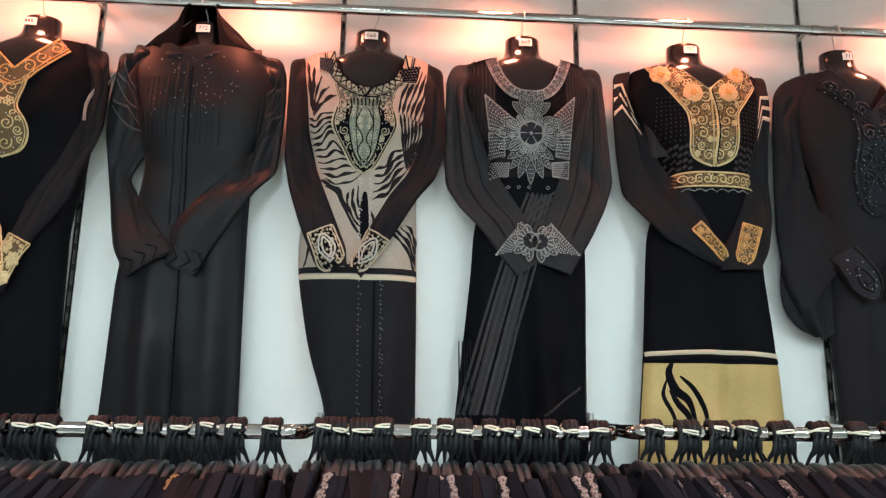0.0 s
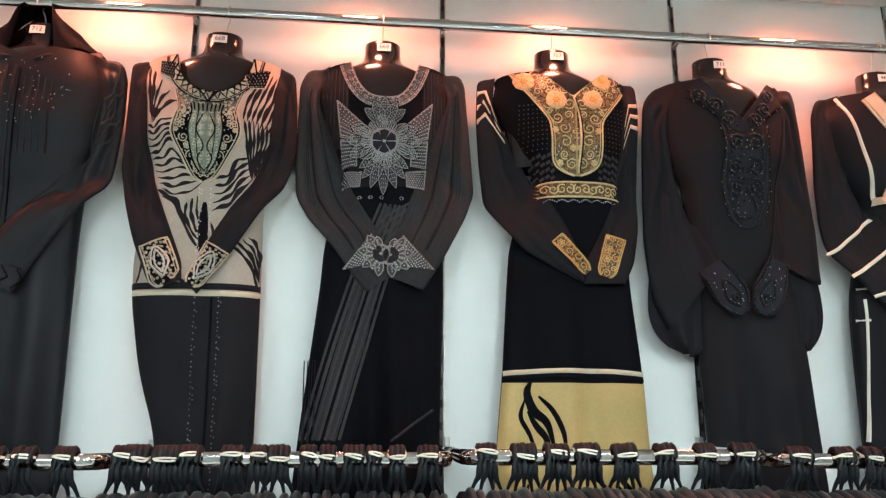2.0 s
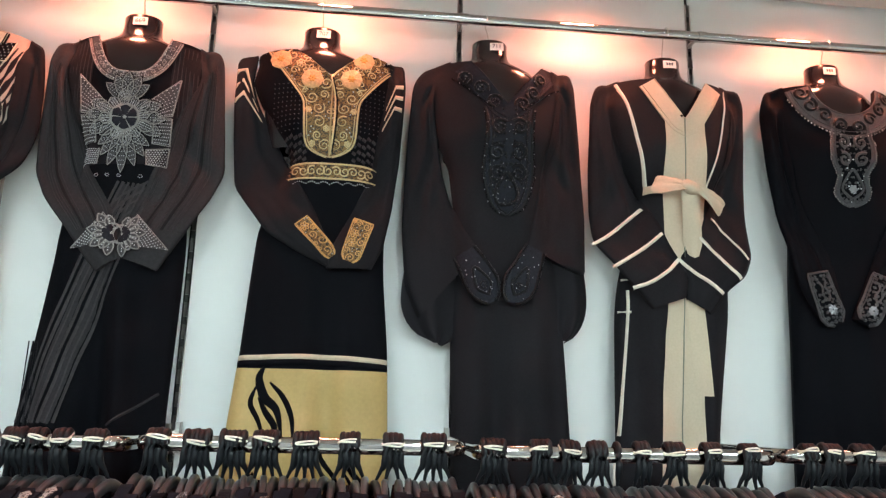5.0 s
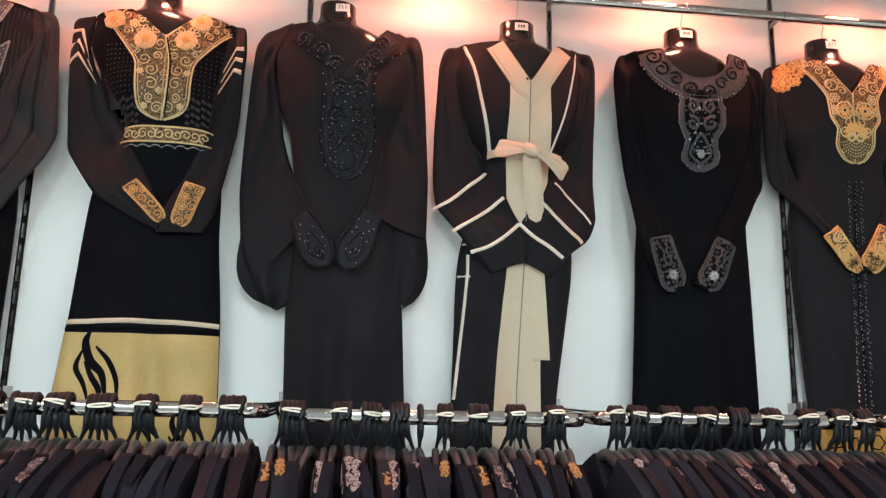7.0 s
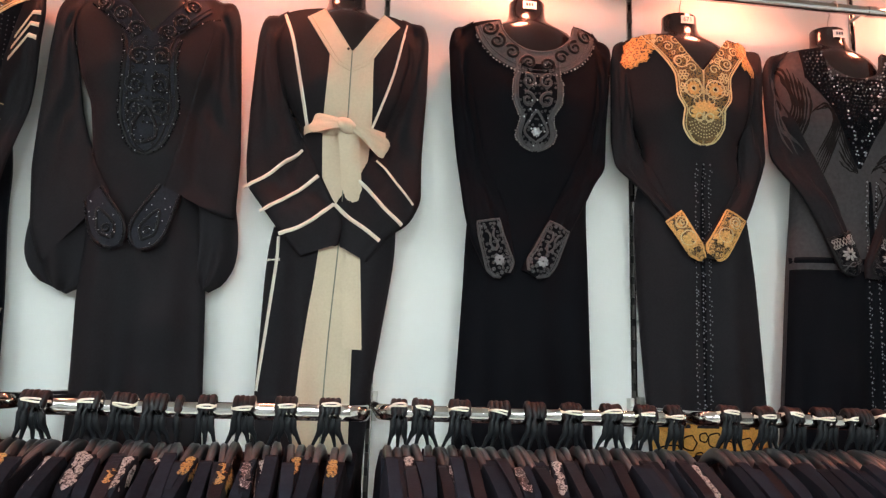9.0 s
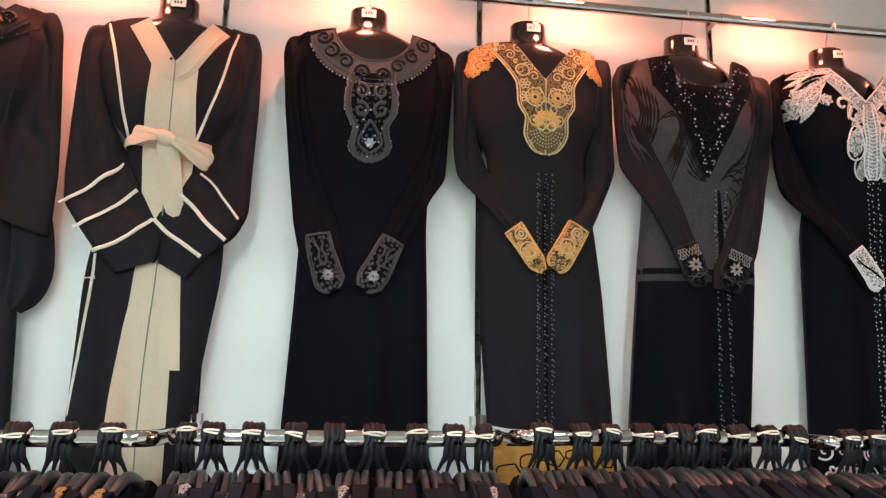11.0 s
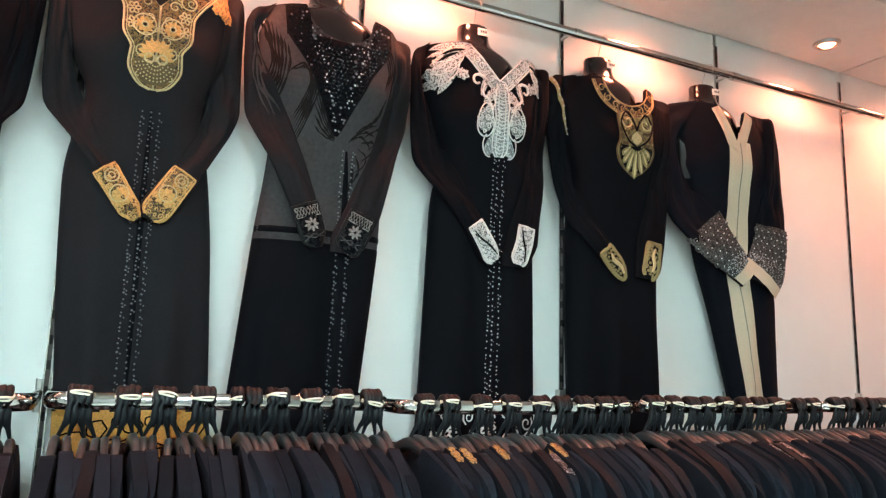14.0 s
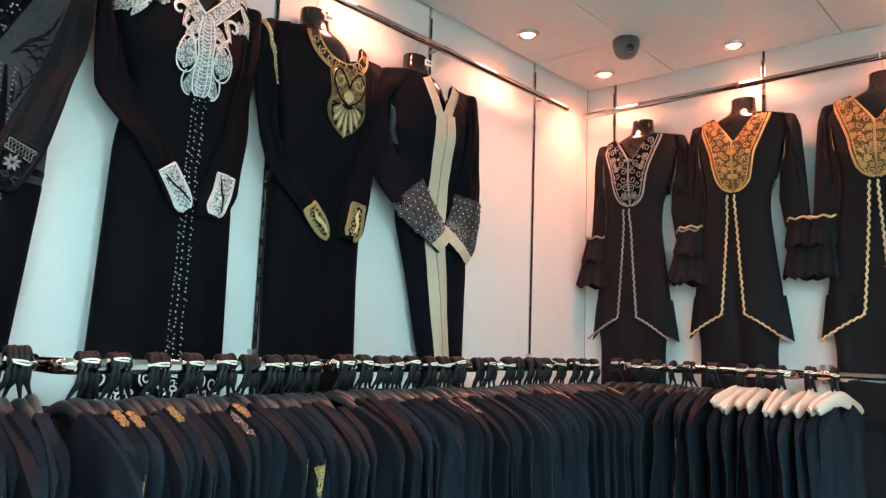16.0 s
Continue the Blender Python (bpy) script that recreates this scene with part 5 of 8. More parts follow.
lines_part(g, "skirt_stripe", family([(-0.006, 2.050), (-0.049, 1.939), (-0.108, 1.752), (-0.168, 1.531)], [(0.060, 2.045), (0.024, 1.927), (-0.037, 1.702), (-0.082, 1.532)], 7, 0.0065, False, 26) + family([(0.081, 2.066), (0.026, 2.034), (-0.008, 2.005), (-0.049, 1.952)], [(0.101, 2.046), (0.059, 2.010), (0.012, 1.968), (-0.022, 1.912)], 4, 0.006, False, 16), GREY_PRINT, g.at, "diagonal charcoal stripes on the skirt", None, 0.0014, 0.0006)
lines_part(g, "skirt_band", family([(0.012, 2.043), (-0.029, 1.926), (-0.082, 1.740), (-0.135, 1.532)], [(0.042, 2.044), (0.003, 1.927), (-0.054, 1.702), (-0.100, 1.532)], 2, 0.020, False, 26), CHARCOAL, g.at, "broad charcoal bands on the skirt", None, 0.0010, 0.0004)
lines_part(g, "fringe", [[(x + 0.003 * math.sin(n * 2 + z * 9), z, 0.0022) for z in (1.70, 1.60, 1.50, 1.42)] for n, x in enumerate([g.soft(1.55)[0] + 0.004 + 0.004 * k for k in range(8)])], BLACK_WARM, g.at, "thin black fringe at the side", None, 0.003)
beads_part(g, "beadwork", [(x + 0.004 * math.cos(q), 2.062 + 0.003 * math.sin(q), 0.0013) for x in (-0.055, -0.03, -0.005, 0.04) for q in (0, 1.05, 2.1, 3.14, 4.2, 5.2)], CRYSTAL, g.at, "small bead flowers below the bodice", None, 0.003)
lines_part(g, "skirt_stripe", [curve([(0.026, 1.530), (0.071, 1.563), (0.118, 1.596)], 0.006, 12)], CHARCOAL, g.at, "", None, 0.0014)

# 5: black with gold yoke, waistband and a mustard hem with flames
m = display(0.904, "707", -0.019, 0.0, cx=-0.024)
g = Garment("gold_yoke_abaya", m, "black abaya with gold embroidered yoke and mustard flame hem", [(-0.175, 2.40), (-0.155, 2.30)] + [(-0.102, 2.209), (-0.066, 2.121), (-0.139, 1.989), (-0.148, 1.876), (-0.160, 1.686), (-0.176, 1.523)] + [(-0.21, 1.05)], [(0.148, 2.40), (0.142, 2.30)] + [(0.139, 2.218), (0.115, 2.127), (0.145, 1.997), (0.145, 1.884), (0.163, 1.692), (0.170, 1.514)] + [(0.20, 1.05)], ("v", 0.080, 0.090, 0.006),
            [([(-0.170, 2.403), (-0.215, 2.379), (-0.218, 2.276), (-0.212, 2.172), (-0.201, 2.063), (-0.170, 2.021), (-0.117, 1.952), (-0.042, 1.908), (0.023, 1.879)], [(-0.178, 2.317), (-0.157, 2.259), (-0.085, 2.123), (-0.014, 2.008), (0.024, 1.929), (0.024, 1.880)]),
             ([(0.141, 2.410), (0.176, 2.384), (0.182, 2.322), (0.173, 2.141), (0.158, 2.010), (0.142, 1.924), (0.119, 1.878)], [(0.139, 2.323), (0.127, 2.233), (0.105, 2.086), (0.066, 1.997), (0.030, 1.929), (0.018, 1.876)])], BLACK, BLACK_WARM, 5, 0.9, "sheer black sleeve")
emblem(g, profile([(2.128, 0.006), (2.140, 0.036), (2.165, 0.056), (2.23, 0.061), (2.262, 0.066), (2.295, 0.088), (2.335, 0.118), (2.385, 0.152)]), 2.128, 2.386, 0.012, GOLD_NET, GOLD, 0.0028, (0.015, 0.011, 0.007, 0.0036), 12, GOLD_PALE, CRYSTAL, label="gold scroll and flower yoke", over=lambda z: max(0.0, (z - 2.326)) / 0.088 * 0.080)
for x, z in [(-0.110, 2.361), (-0.035, 2.312), (0.080, 2.371), (0.054, 2.316)]:
    leaves_part(g, "raised_flower", [(x, z, 2 * math.pi * k / 8, 0.002, 0.025, 0.0105) for k in range(8)], PEACH, g.at, "raised peach-gold flower", None, 0.0058, 1.0)
    leaves_part(g, "flower_heart", [(x, z, 2 * math.pi * k / 6, 0.0, 0.010, 0.0034) for k in range(6)], ORANGE, g.at, "", None, 0.0085)
lines_part(g, "yoke_piping", [curve([(0.008, 2.326), (0.020, 2.274), (0.021, 2.208), (0.014, 2.133)], 0.006, 20)], GOLD_PALE, g.at, "", None, 0.006)
lines_part(g, "yoke_slit", [curve([(0.012, 2.319), (0.023, 2.267), (0.025, 2.208), (0.018, 2.139)], 0.0035, 20)], BLACK, g.at, "", None, 0.0075)
a = Acc()
sheet(a, g.at, [2.078 + 0.036 * i / 6 for i in range(7)], lambda z: g.soft(z)[0] + 0.002, lambda z: g.soft(z)[1] - 0.002, 0.003, 24)
belt = part("waistband", a, GOLD_NET, g.ob, "gold scroll waistband")
lines_part(g, "stitching", [spiral(-0.062 + 0.0185 * k, 2.096, 0.012, 8 * (-1) ** k, 0.5 * k, 0.0034) for k in range(10)] + [[(g.soft(2.1)[0] + 0.003 + (g.soft(2.1)[1] - g.soft(2.1)[0] - 0.006) * i / 24, z, 0.0045) for i in range(25)] for z in (2.079, 2.113)], GOLD_PALE, g.at, "", belt, 0.005)
beads_part(g, "bead_fringe", [(-0.065 + 0.0048 * k, 2.066 + 0.006 * abs(math.sin(k * 0.55)), 0.002) for k in range(36)], CRYSTAL, g.at, "beads hanging below the waistband", None, 0.003)
tagged(lines_part(g, "woven_bar", [[(s * (0.052 + 0.011 * j) + 0.012, 2.175 - 0.016 * k + 0.004 * (j % 2), 0.008), (s * (0.060 + 0.011 * j) + 0.012, 2.170 - 0.016 * k + 0.004 * (j % 2), 0.007)] for s in (-1, 1) for k in range(4) for j in range(5)], GREY_PRINT, g.at, "woven grey bars at the midriff", None, 0.0016), kind="stuff")
beads_part(g, "woven_dots", [(s * (0.070 + 0.010 * i) + 0.01, 2.30 - 0.011 * j, 0.0018) for s in (-1, 1) for i in range(7) for j in range(11)], SMOKE, g.at, "woven dots on the bodice", None, 0.0004)
for k in (0, 1):
    cuff(g, k, 0.105 if k == 0 else 0.098, 0.034 if k == 0 else 0.046, 0.030 if k == 0 else 0.042, GOLD_NET, GOLD, 15 + k, 0.012, shift=0.020 if k == 0 else -0.006, label="gold scroll cuff", beads=CRYSTAL)
    f = g.arm_map(k)
    lines_part(g, "shoulder_stripe", [[(u0, v0 + 0.055 * j + 0.06, 0.020), (um, v0 + 0.055 * j, 0.020), (u1, v0 + 0.055 * j + 0.07, 0.020)] for j in range(3) for u0, um, u1, v0 in (((0.02, 0.30, 0.78, 0.06),) if k == 0 else ((0.10, 0.45, 0.85, 0.10),))], CREAM, f, "cream chevrons on the shoulder", g.arms[k][0], 0.003)
a = Acc()
edge = lambda z: (g.soft(z)[0] + 0.0006, g.soft(z)[1] - 0.0006)
sheet(a, g.at, [1.062 + (1.655 - 1.062) * i / 50 for i in range(51)], lambda z: edge(z)[0], lambda z: edge(z)[1], 0.0022, 40)
part("hem_panel", a, MUSTARD, g.ob, "mustard gold hem panel")
for z, w, mat in ((1.664, 0.014, BLACK), (1.676, 0.011, CREAM)):
    lines_part(g, "hem_line", [[(edge(z)[0] + (edge(z)[1] - edge(z)[0]) * i / 40, z + 0.006 * math.sin(math.pi * i / 40), w) for i in range(41)]], mat, g.at, "", None, 0.0030, 0.0004)
flames = [curve([(-0.102, 1.658), (-0.110, 1.632), (-0.096, 1.594), (-0.068, 1.567), (-0.053, 1.507)], 0.021, 26, True), curve([(-0.116, 1.617), (-0.125, 1.581), (-0.106, 1.544), (-0.089, 1.495)], 0.012, 20, True), curve([(-0.109, 1.594), (-0.092, 1.563), (-0.070, 1.532), (-0.068, 1.489)], 0.015, 20, True), curve([(-0.086, 1.626), (-0.056, 1.595), (-0.035, 1.551), (-0.030, 1.501)], 0.013, 20, True)]
for ox, oz, sc in ((0.03, 1.50, 0.7), (0.09, 1.49, 0.8), (0.0, 1.42, 0.8), (-0.11, 1.44, 0.7)):
    flames.append(curve([(ox, oz), (ox - 0.006 * sc, oz - 0.028 * sc), (ox + 0.010 * sc, oz - 0.060 * sc), (ox + 0.046 * sc, oz - 0.105 * sc), (ox + 0.070 * sc, oz - 0.17 * sc)], 0.017 * sc, 24, True))
    flames.append(curve([(ox - 0.012 * sc, oz - 0.06 * sc), (ox + 0.018 * sc, oz - 0.11 * sc), (ox + 0.035 * sc, oz - 0.17 * sc), (ox + 0.03 * sc, oz - 0.23 * sc)], 0.013 * sc, 18, True))
lines_part(g, "flame_print", flames, BLACK, g.at, "printed black flames", None, 0.0034, 0.0003)

# 6: black bell sleeves with navy bead lace
m = display(1.309, "711", -0.006, -0.014, cx=-0.018)
g = Garment("bell_sleeve_abaya", m, "black bell-sleeved abaya with navy beaded lace front", [(-0.165, 2.40), (-0.150, 2.30)] + [(-0.126, 2.218), (-0.108, 2.088), (-0.091, 1.963), (-0.097, 1.827), (-0.103, 1.721), (-0.095, 1.518)] + [(-0.10, 1.05)], [(0.150, 2.40), (0.140, 2.30)] + [(0.128, 2.213), (0.115, 2.140), (0.124, 1.998), (0.150, 1.834), (0.161, 1.727), (0.172, 1.522)] + [(0.20, 1.05)], ("v", 0.088, 0.130, 0.016),
            [([(-0.118, 2.404), (-0.182, 2.374), (-0.205, 2.343), (-0.213, 2.239), (-0.219, 2.095), (-0.221, 1.984), (-0.209, 1.849), (-0.177, 1.777)], [(-0.162, 2.302), (-0.143, 2.202), (-0.128, 2.117), (-0.112, 2.062), (-0.080, 1.988), (-0.044, 1.931)]),
             ([(0.127, 2.407), (0.177, 2.391), (0.191, 2.354), (0.202, 2.205), (0.213, 2.026), (0.211, 1.888), (0.160, 1.903)], [(0.139, 2.301), (0.117, 2.198), (0.102, 2.126), (0.087, 2.042), (0.064, 1.948)])], BLACK_WARM, BLACK_WARM, 6, 0.9, "wide sheer black bell sleeve")
for s, xi, xo, zt, zb in ((-1, -0.058, -0.206, 1.925, 1.722), (1, 0.105, 0.208, 1.93, 1.738)):
    a = Acc()
    rows = []
    for j in range(15):
        q = j / 14
        hw = 0.5 * math.sqrt(max(0.02, 1 - max(0.0, (q - 0.50) / 0.50) ** 2.4))
        mid = (xi + xo) / 2 + s * 0.012 * math.sin(math.pi * q)
        rows.append([(mid + (xi - xo) * hw * (2 * i / 16 - 1) * 0.98, min(-0.006, -0.042 + 0.010 * math.sin(i * 0.8 + s) * q - 0.022 * math.sin(math.pi * i / 16)), zt + (zb - zt) * q + 0.010 * s * (i / 16 - 0.5) * q) for i in range(17)])
    a.grid(rows, flip=s > 0)
    a.grid([[(p[0], min(-0.003, p[1] + 0.004), p[2]) for p in r] for r in rows], flip=s < 0)
    part("sleeve_drape", a, BLACK_WARM, g.ob, "hanging back of the open bell sleeve")
neck_band(g, 0.048, INK, INK, 3, 0.002, 0.5, label="navy lace neck band", border=0.003)
shape6 = profile([(2.017, 0.004), (2.028, 0.026), (2.05, 0.042), (2.10, 0.057), (2.134, 0.058), (2.20, 0.053), (2.237, 0.053), (2.275, 0.060)])
host = emblem(g, shape6, 2.017, 2.272, 0.020, INK, CORD, 0.003, (0.0035,), 17, CORD, SMOKE_BEAD, label="navy beaded lace front", border=0.009)
curls = [spiral(x, z, 0.019, 9.0, 0.6 + x * 20, 0.0085, 24) for x, z in [(-0.089, 2.343), (-0.050, 2.318), (-0.016, 2.285)]] + [spiral(x, z, 0.018, -9.0, 2.4 + x * 20, 0.0085, 24) for x, z in [(0.096, 2.352), (0.077, 2.312), (0.051, 2.282)]]
curls += [spiral(x, z, 0.021, t * 9.0, 1.6 - t * 0.9, 0.0090, 26) for t, pts in ((1, [(-0.004, 2.222), (-0.009, 2.162), (-0.005, 2.112)]), (-1, [(0.043, 2.224), (0.043, 2.164), (0.044, 2.116)])) for x, z in pts]
curls.append(curve([(0.014, 2.118), (-0.009, 2.076), (-0.007, 2.048), (0.014, 2.041), (0.039, 2.052), (0.037, 2.083), (0.017, 2.118)], 0.008, 30))
for line in curls:
    lines_part(g, "lace_cord", [line], CORD, g.at, "", host, 0.0052, 0.0026)
rnd = random.Random(66)
beads_part(g, "cord_bead", [(l[i][0] + rnd.uniform(-0.003, 0.003), l[i][1] + rnd.uniform(-0.003, 0.003), rnd.uniform(0.0011, 0.0021)) for l in curls for i in range(2, len(l), 3)], SMOKE_BEAD, g.at, "sparkling beads on the cords", host, 0.0078)
edge6 = [(0.020 + s * (shape6(z) + 0.003), z) for s in (-1, 1) for z in [2.022 + 0.0052 * k for k in range(48)]] + [(0.016 + s * (0.036 + 0.0052 * k * 0.80), 2.268 + 0.0052 * k * 0.62) for s in (-1, 1) for k in range(24)]
beads_part(g, "edge_bead", [(x + rnd.uniform(-0.0015, 0.0015), z, rnd.uniform(0.0024, 0.0036)) for x, z in edge6], JET, g.at, "jet beads along the lace edge", None, 0.004)
beads_part(g, "crystal_bead", [(x + rnd.uniform(-0.003, 0.003), z, 0.0014) for x, z in edge6[::5]] + [(0.020 + rnd.uniform(-0.045, 0.045), rnd.uniform(2.04, 2.26), 0.0014) for _ in range(26)], CRYSTAL, g.at, "small bright beads", None, 0.006)
for arm, (x0, z0), (x1, z1) in ((0, *[(-0.079, 1.928), (-0.015, 1.812)]), (1, *[(0.083, 1.939), (0.027, 1.811)])):
    d = Vector((x1 - x0, z1 - z0))
    reach = d.length
    d.normalize()
    f = lambda u, v, lift=0.0, x1=x1, z1=z1, d=d: (x1 - d[0] * v - d[1] * u, -g.depth(x1 - d[0] * v - d[1] * u, z1 - d[1] * v + d[0] * u) - 0.022 - lift, z1 - d[1] * v + d[0] * u)
    a = Acc()
    vs = [0.002 + (reach - 0.002) * i / 20 for i in range(21)]
    wide = lambda v: 0.036 * math.sqrt(max(0.02, 1 - (1 - v / 0.055) ** 2)) if v < 0.055 else 0.036 - (v - 0.055) * 0.16
    sheet(a, f, vs, lambda v: -wide(v), wide, 0.0)
    a.grid([[(p[0], p[1] + 0.018, p[2]) for p in (f(-wide(v), v), f(wide(v), v))] for v in vs], flip=True)
    c = part("inner_cuff", a, INK, g.ob, "navy beaded lace cuff")
    lines = [curve([(0, 0.020), (-0.016, 0.040), (-0.013, 0.062), (0, 0.090), (0.013, 0.062), (0.016, 0.040), (0, 0.020)], 0.007, 30)] + [spiral(0.0, 0.042, 0.010, 8, 0.5, 0.005)]
    lines += [[(s * wide(v), v, 0.008) for v in vs] for s in (-1, 1)]
    lines_part(g, "stitching", lines, CORD, f, "", c, 0.002, 0.0025)
    beads_part(g, "beadwork", [(s * wide(v) + rnd.uniform(-0.002, 0.002), v, rnd.uniform(0.0020, 0.0030)) for s in (-1, 1) for v in [0.006 + 0.0055 * k for k in range(int(reach / 0.0055) - 1)]], JET, f, "", c, 0.004)
    beads_part(g, "crystal_bead", [(rnd.uniform(-0.024, 0.024), rnd.uniform(0.02, reach - 0.01), 0.0015) for _ in range(14)], CRYSTAL, f, "", c, 0.005)

# 7: black robe with cream front band, belt and white piping
m = display(1.747, "", -0.007, dz=-0.014, cx=-0.012)
g = Garment("belted_robe", m, "black open robe with cream front band, belt and white piping", [(-0.165, 2.40), (-0.15, 2.29)] + [(-0.122, 2.183), (-0.084, 2.100), (-0.145, 1.904), (-0.155, 1.824), (-0.160, 1.547)] + [(-0.17, 1.05)], [(0.145, 2.40), (0.14, 2.29)] + [(0.126, 2.198), (0.087, 2.110), (0.121, 1.971), (0.125, 1.848), (0.084, 1.552)] + [(0.05, 1.05)], ("v", 0.066, 0.128, 0.008),
            [([(-0.141, 2.405), (-0.193, 2.383), (-0.206, 2.340), (-0.214, 2.160), (-0.214, 2.049), (-0.207, 1.983), (-0.126, 1.877), (-0.082, 1.827)], [(-0.164, 2.294), (-0.128, 2.169), (-0.080, 2.072), (-0.019, 1.956), (0.012, 1.910), (-0.001, 1.856)]),
             ([(0.115, 2.408), (0.166, 2.392), (0.181, 2.353), (0.181, 2.227), (0.175, 2.069), (0.175, 1.964), (0.152, 1.913), (0.104, 1.877), (0.060, 1.821)], [(0.141, 2.301), (0.115, 2.198), (0.076, 2.097), (0.037, 2.010), (-0.011, 1.950), (0.002, 1.853)])], BLACK_WARM, BLACK_WARM, 7, 1.0, "wide black kimono sleeve")
fz = [1.062 + (2.30 - 1.062) * i / 60 for i in range(61)]
a = Acc()
half = profile([(1.06, 0.062), (1.55, 0.052), (1.85, 0.038), (2.0, 0.044), (2.12, 0.050), (2.24, 0.046), (2.30, 0.046)])
mid = profile([(1.06, 0.080), (1.55, 0.082), (1.85, 0.096), (2.0, 0.100), (2.30, 0.104)])
sheet(a, g.at, fz, lambda z: mid(z) - 0.100 - half(z), lambda z: mid(z) - 0.094 + half(z), 0.003, 12)
part("front_band", a, CREAM, g.ob, "cream front band")
neck_band(g, 0.046, CREAM, CREAM, 1, 0.001, 0.5, name="lapel", label="cream lapel round the neck", border=0.002)
lines_part(g, "front_seam", [[(mid(z) - 0.097, z, 0.0035) for z in [2.29 - 1.22 * i / 50 for i in range(51)]]], SAGE, g.at, "", None, 0.0034)
beads_part(g, "button", [(-0.002, 2.292)] and [(*[(-0.002, 2.292)][0], 0.004)], JET, g.at, "small dark button", None, 0.006)
for pts, w in (([(-0.148, 2.383), (-0.126, 2.319), (-0.110, 2.249), (-0.097, 2.187), (-0.083, 2.118)], 0.0075), ([(0.129, 2.381), (0.120, 2.336), (0.102, 2.249), (0.080, 2.177), (0.049, 2.094)], 0.0055), ([(-0.130, 1.872), (-0.131, 1.817), (-0.142, 1.690), (-0.156, 1.543)], 0.0070)):
    lines_part(g, "piping", [curve(pts, w, 30)], IVORY, g.at, "white piping", None, 0.003)
lines_part(g, "piping", [curve([(0.8 * x - 0.2 * 0.16, z) for x, z in ((-0.165, 1.50), (-0.17, 1.3), (-0.18, 1.10))], 0.007, 12)], IVORY, g.at, "white piping", None, 0.003)
for z in (1.898, 1.822):
    lines_part(g, "piping", [[(g.soft(z)[0] + 0.002, z, 0.006), (g.soft(z)[0] + 0.030, z, 0.006)]], IVORY, g.at, "white piping", None, 0.003)
for k, bands in ((0, ([(-0.213, 1.977), (-0.174, 2.000), (-0.129, 2.037), (-0.091, 2.069)], [(-0.171, 1.921), (-0.134, 1.944), (-0.088, 1.975), (-0.052, 2.006)], [(-0.128, 1.873), (-0.088, 1.887), (-0.049, 1.913), (-0.015, 1.945)])), (1, ([(0.072, 2.050), (0.098, 2.031), (0.120, 2.001), (0.157, 1.953)], [(0.033, 2.001), (0.064, 1.974), (0.093, 1.941), (0.134, 1.905)], [(-0.014, 1.945), (0.017, 1.916), (0.050, 1.894), (0.087, 1.868)]))):
    f = g.on_arm(k)
    for n, b in enumerate(bands):
        lines_part(g, "piping", [curve(b, 0.0085 if k == 0 or n else 0.0055, 22)], IVORY, f, "white piping across the sleeve", g.arms[k][0], 0.0036)
# belt and bow
a = Acc()
a.grid([[g.at(x, 2.108 + s * 0.009 + 0.01 * x + 0.003 * math.sin(x * 60), 0.012 + 0.004 * math.cos(s)) for x in [-0.09 + 0.18 * i / 24 for i in range(25)]] for s in (-1, -0.4, 0.4, 1)], flip=True)
part("belt", a, CREAM, g.ob, "cream cloth belt")
def bow_loop(x0, z0, dx, dz, w):
    a = Acc()
    rows = []
    for j in range(17):
        q = j / 16 * math.pi * 1.9
        rr = math.sin(q / 1.9)
        rows.append([(x0 + dx * rr + 0.003 * k, -g.depth(0.0, 2.09) - 0.026 - 0.018 * math.cos(q) - 0.003 * math.sin(k * 2 + q * 2), z0 + dz * rr - 0.010 * math.sin(q) + (k - 2) * w / 4 * (0.40 + 0.60 * rr) + 0.002 * math.sin(j + k)) for k in range(5)])
    a.grid(rows)
    a.grid([[(p[0], p[1] + 0.002, p[2]) for p in r] for r in rows], flip=True)
    part("bow_loop", a, CREAM, g.ob, "cream bow loop")
bow_loop(0.004, 2.108, -0.084, 0.016, 0.026)
bow_loop(0.014, 2.104, 0.074, -0.034, 0.028)
a = Acc()
knot = smooth_path([(-0.014, 2.122), (0.004, 2.110), (0.022, 2.100)], 8)
a.tube([(x, -g.depth(0, 2.1) - 0.034, z) for x, z in knot], [0.007, 0.012, 0.015, 0.0165, 0.0165, 0.015, 0.012, 0.007], 12)
part("bow_knot", a, CREAM, g.ob, "knot of the cream belt")
a = Acc()
rows = [[g.at(0.008 + 0.022 * s + 0.030 * q + 0.008 * math.sin(q * 3) * (q < 0.5), 2.100 - 0.465 * q, 0.005 + 0.028 * max(0.0, 1 - q / 0.28) + 0.003 * math.cos(s * 3)) for s in (-1, -0.5, 0, 0.5, 1)] for q in [i / 30 for i in range(31)]]
a.grid(rows)
a.grid([[(p[0], p[1] + 0.003, p[2]) for p in r] for r in rows], flip=True)
part("belt_tail", a, CREAM, g.ob, "long hanging cream belt end")

# 8: black with smoke-grey scroll lace
m = display(2.165, "", -0.001)
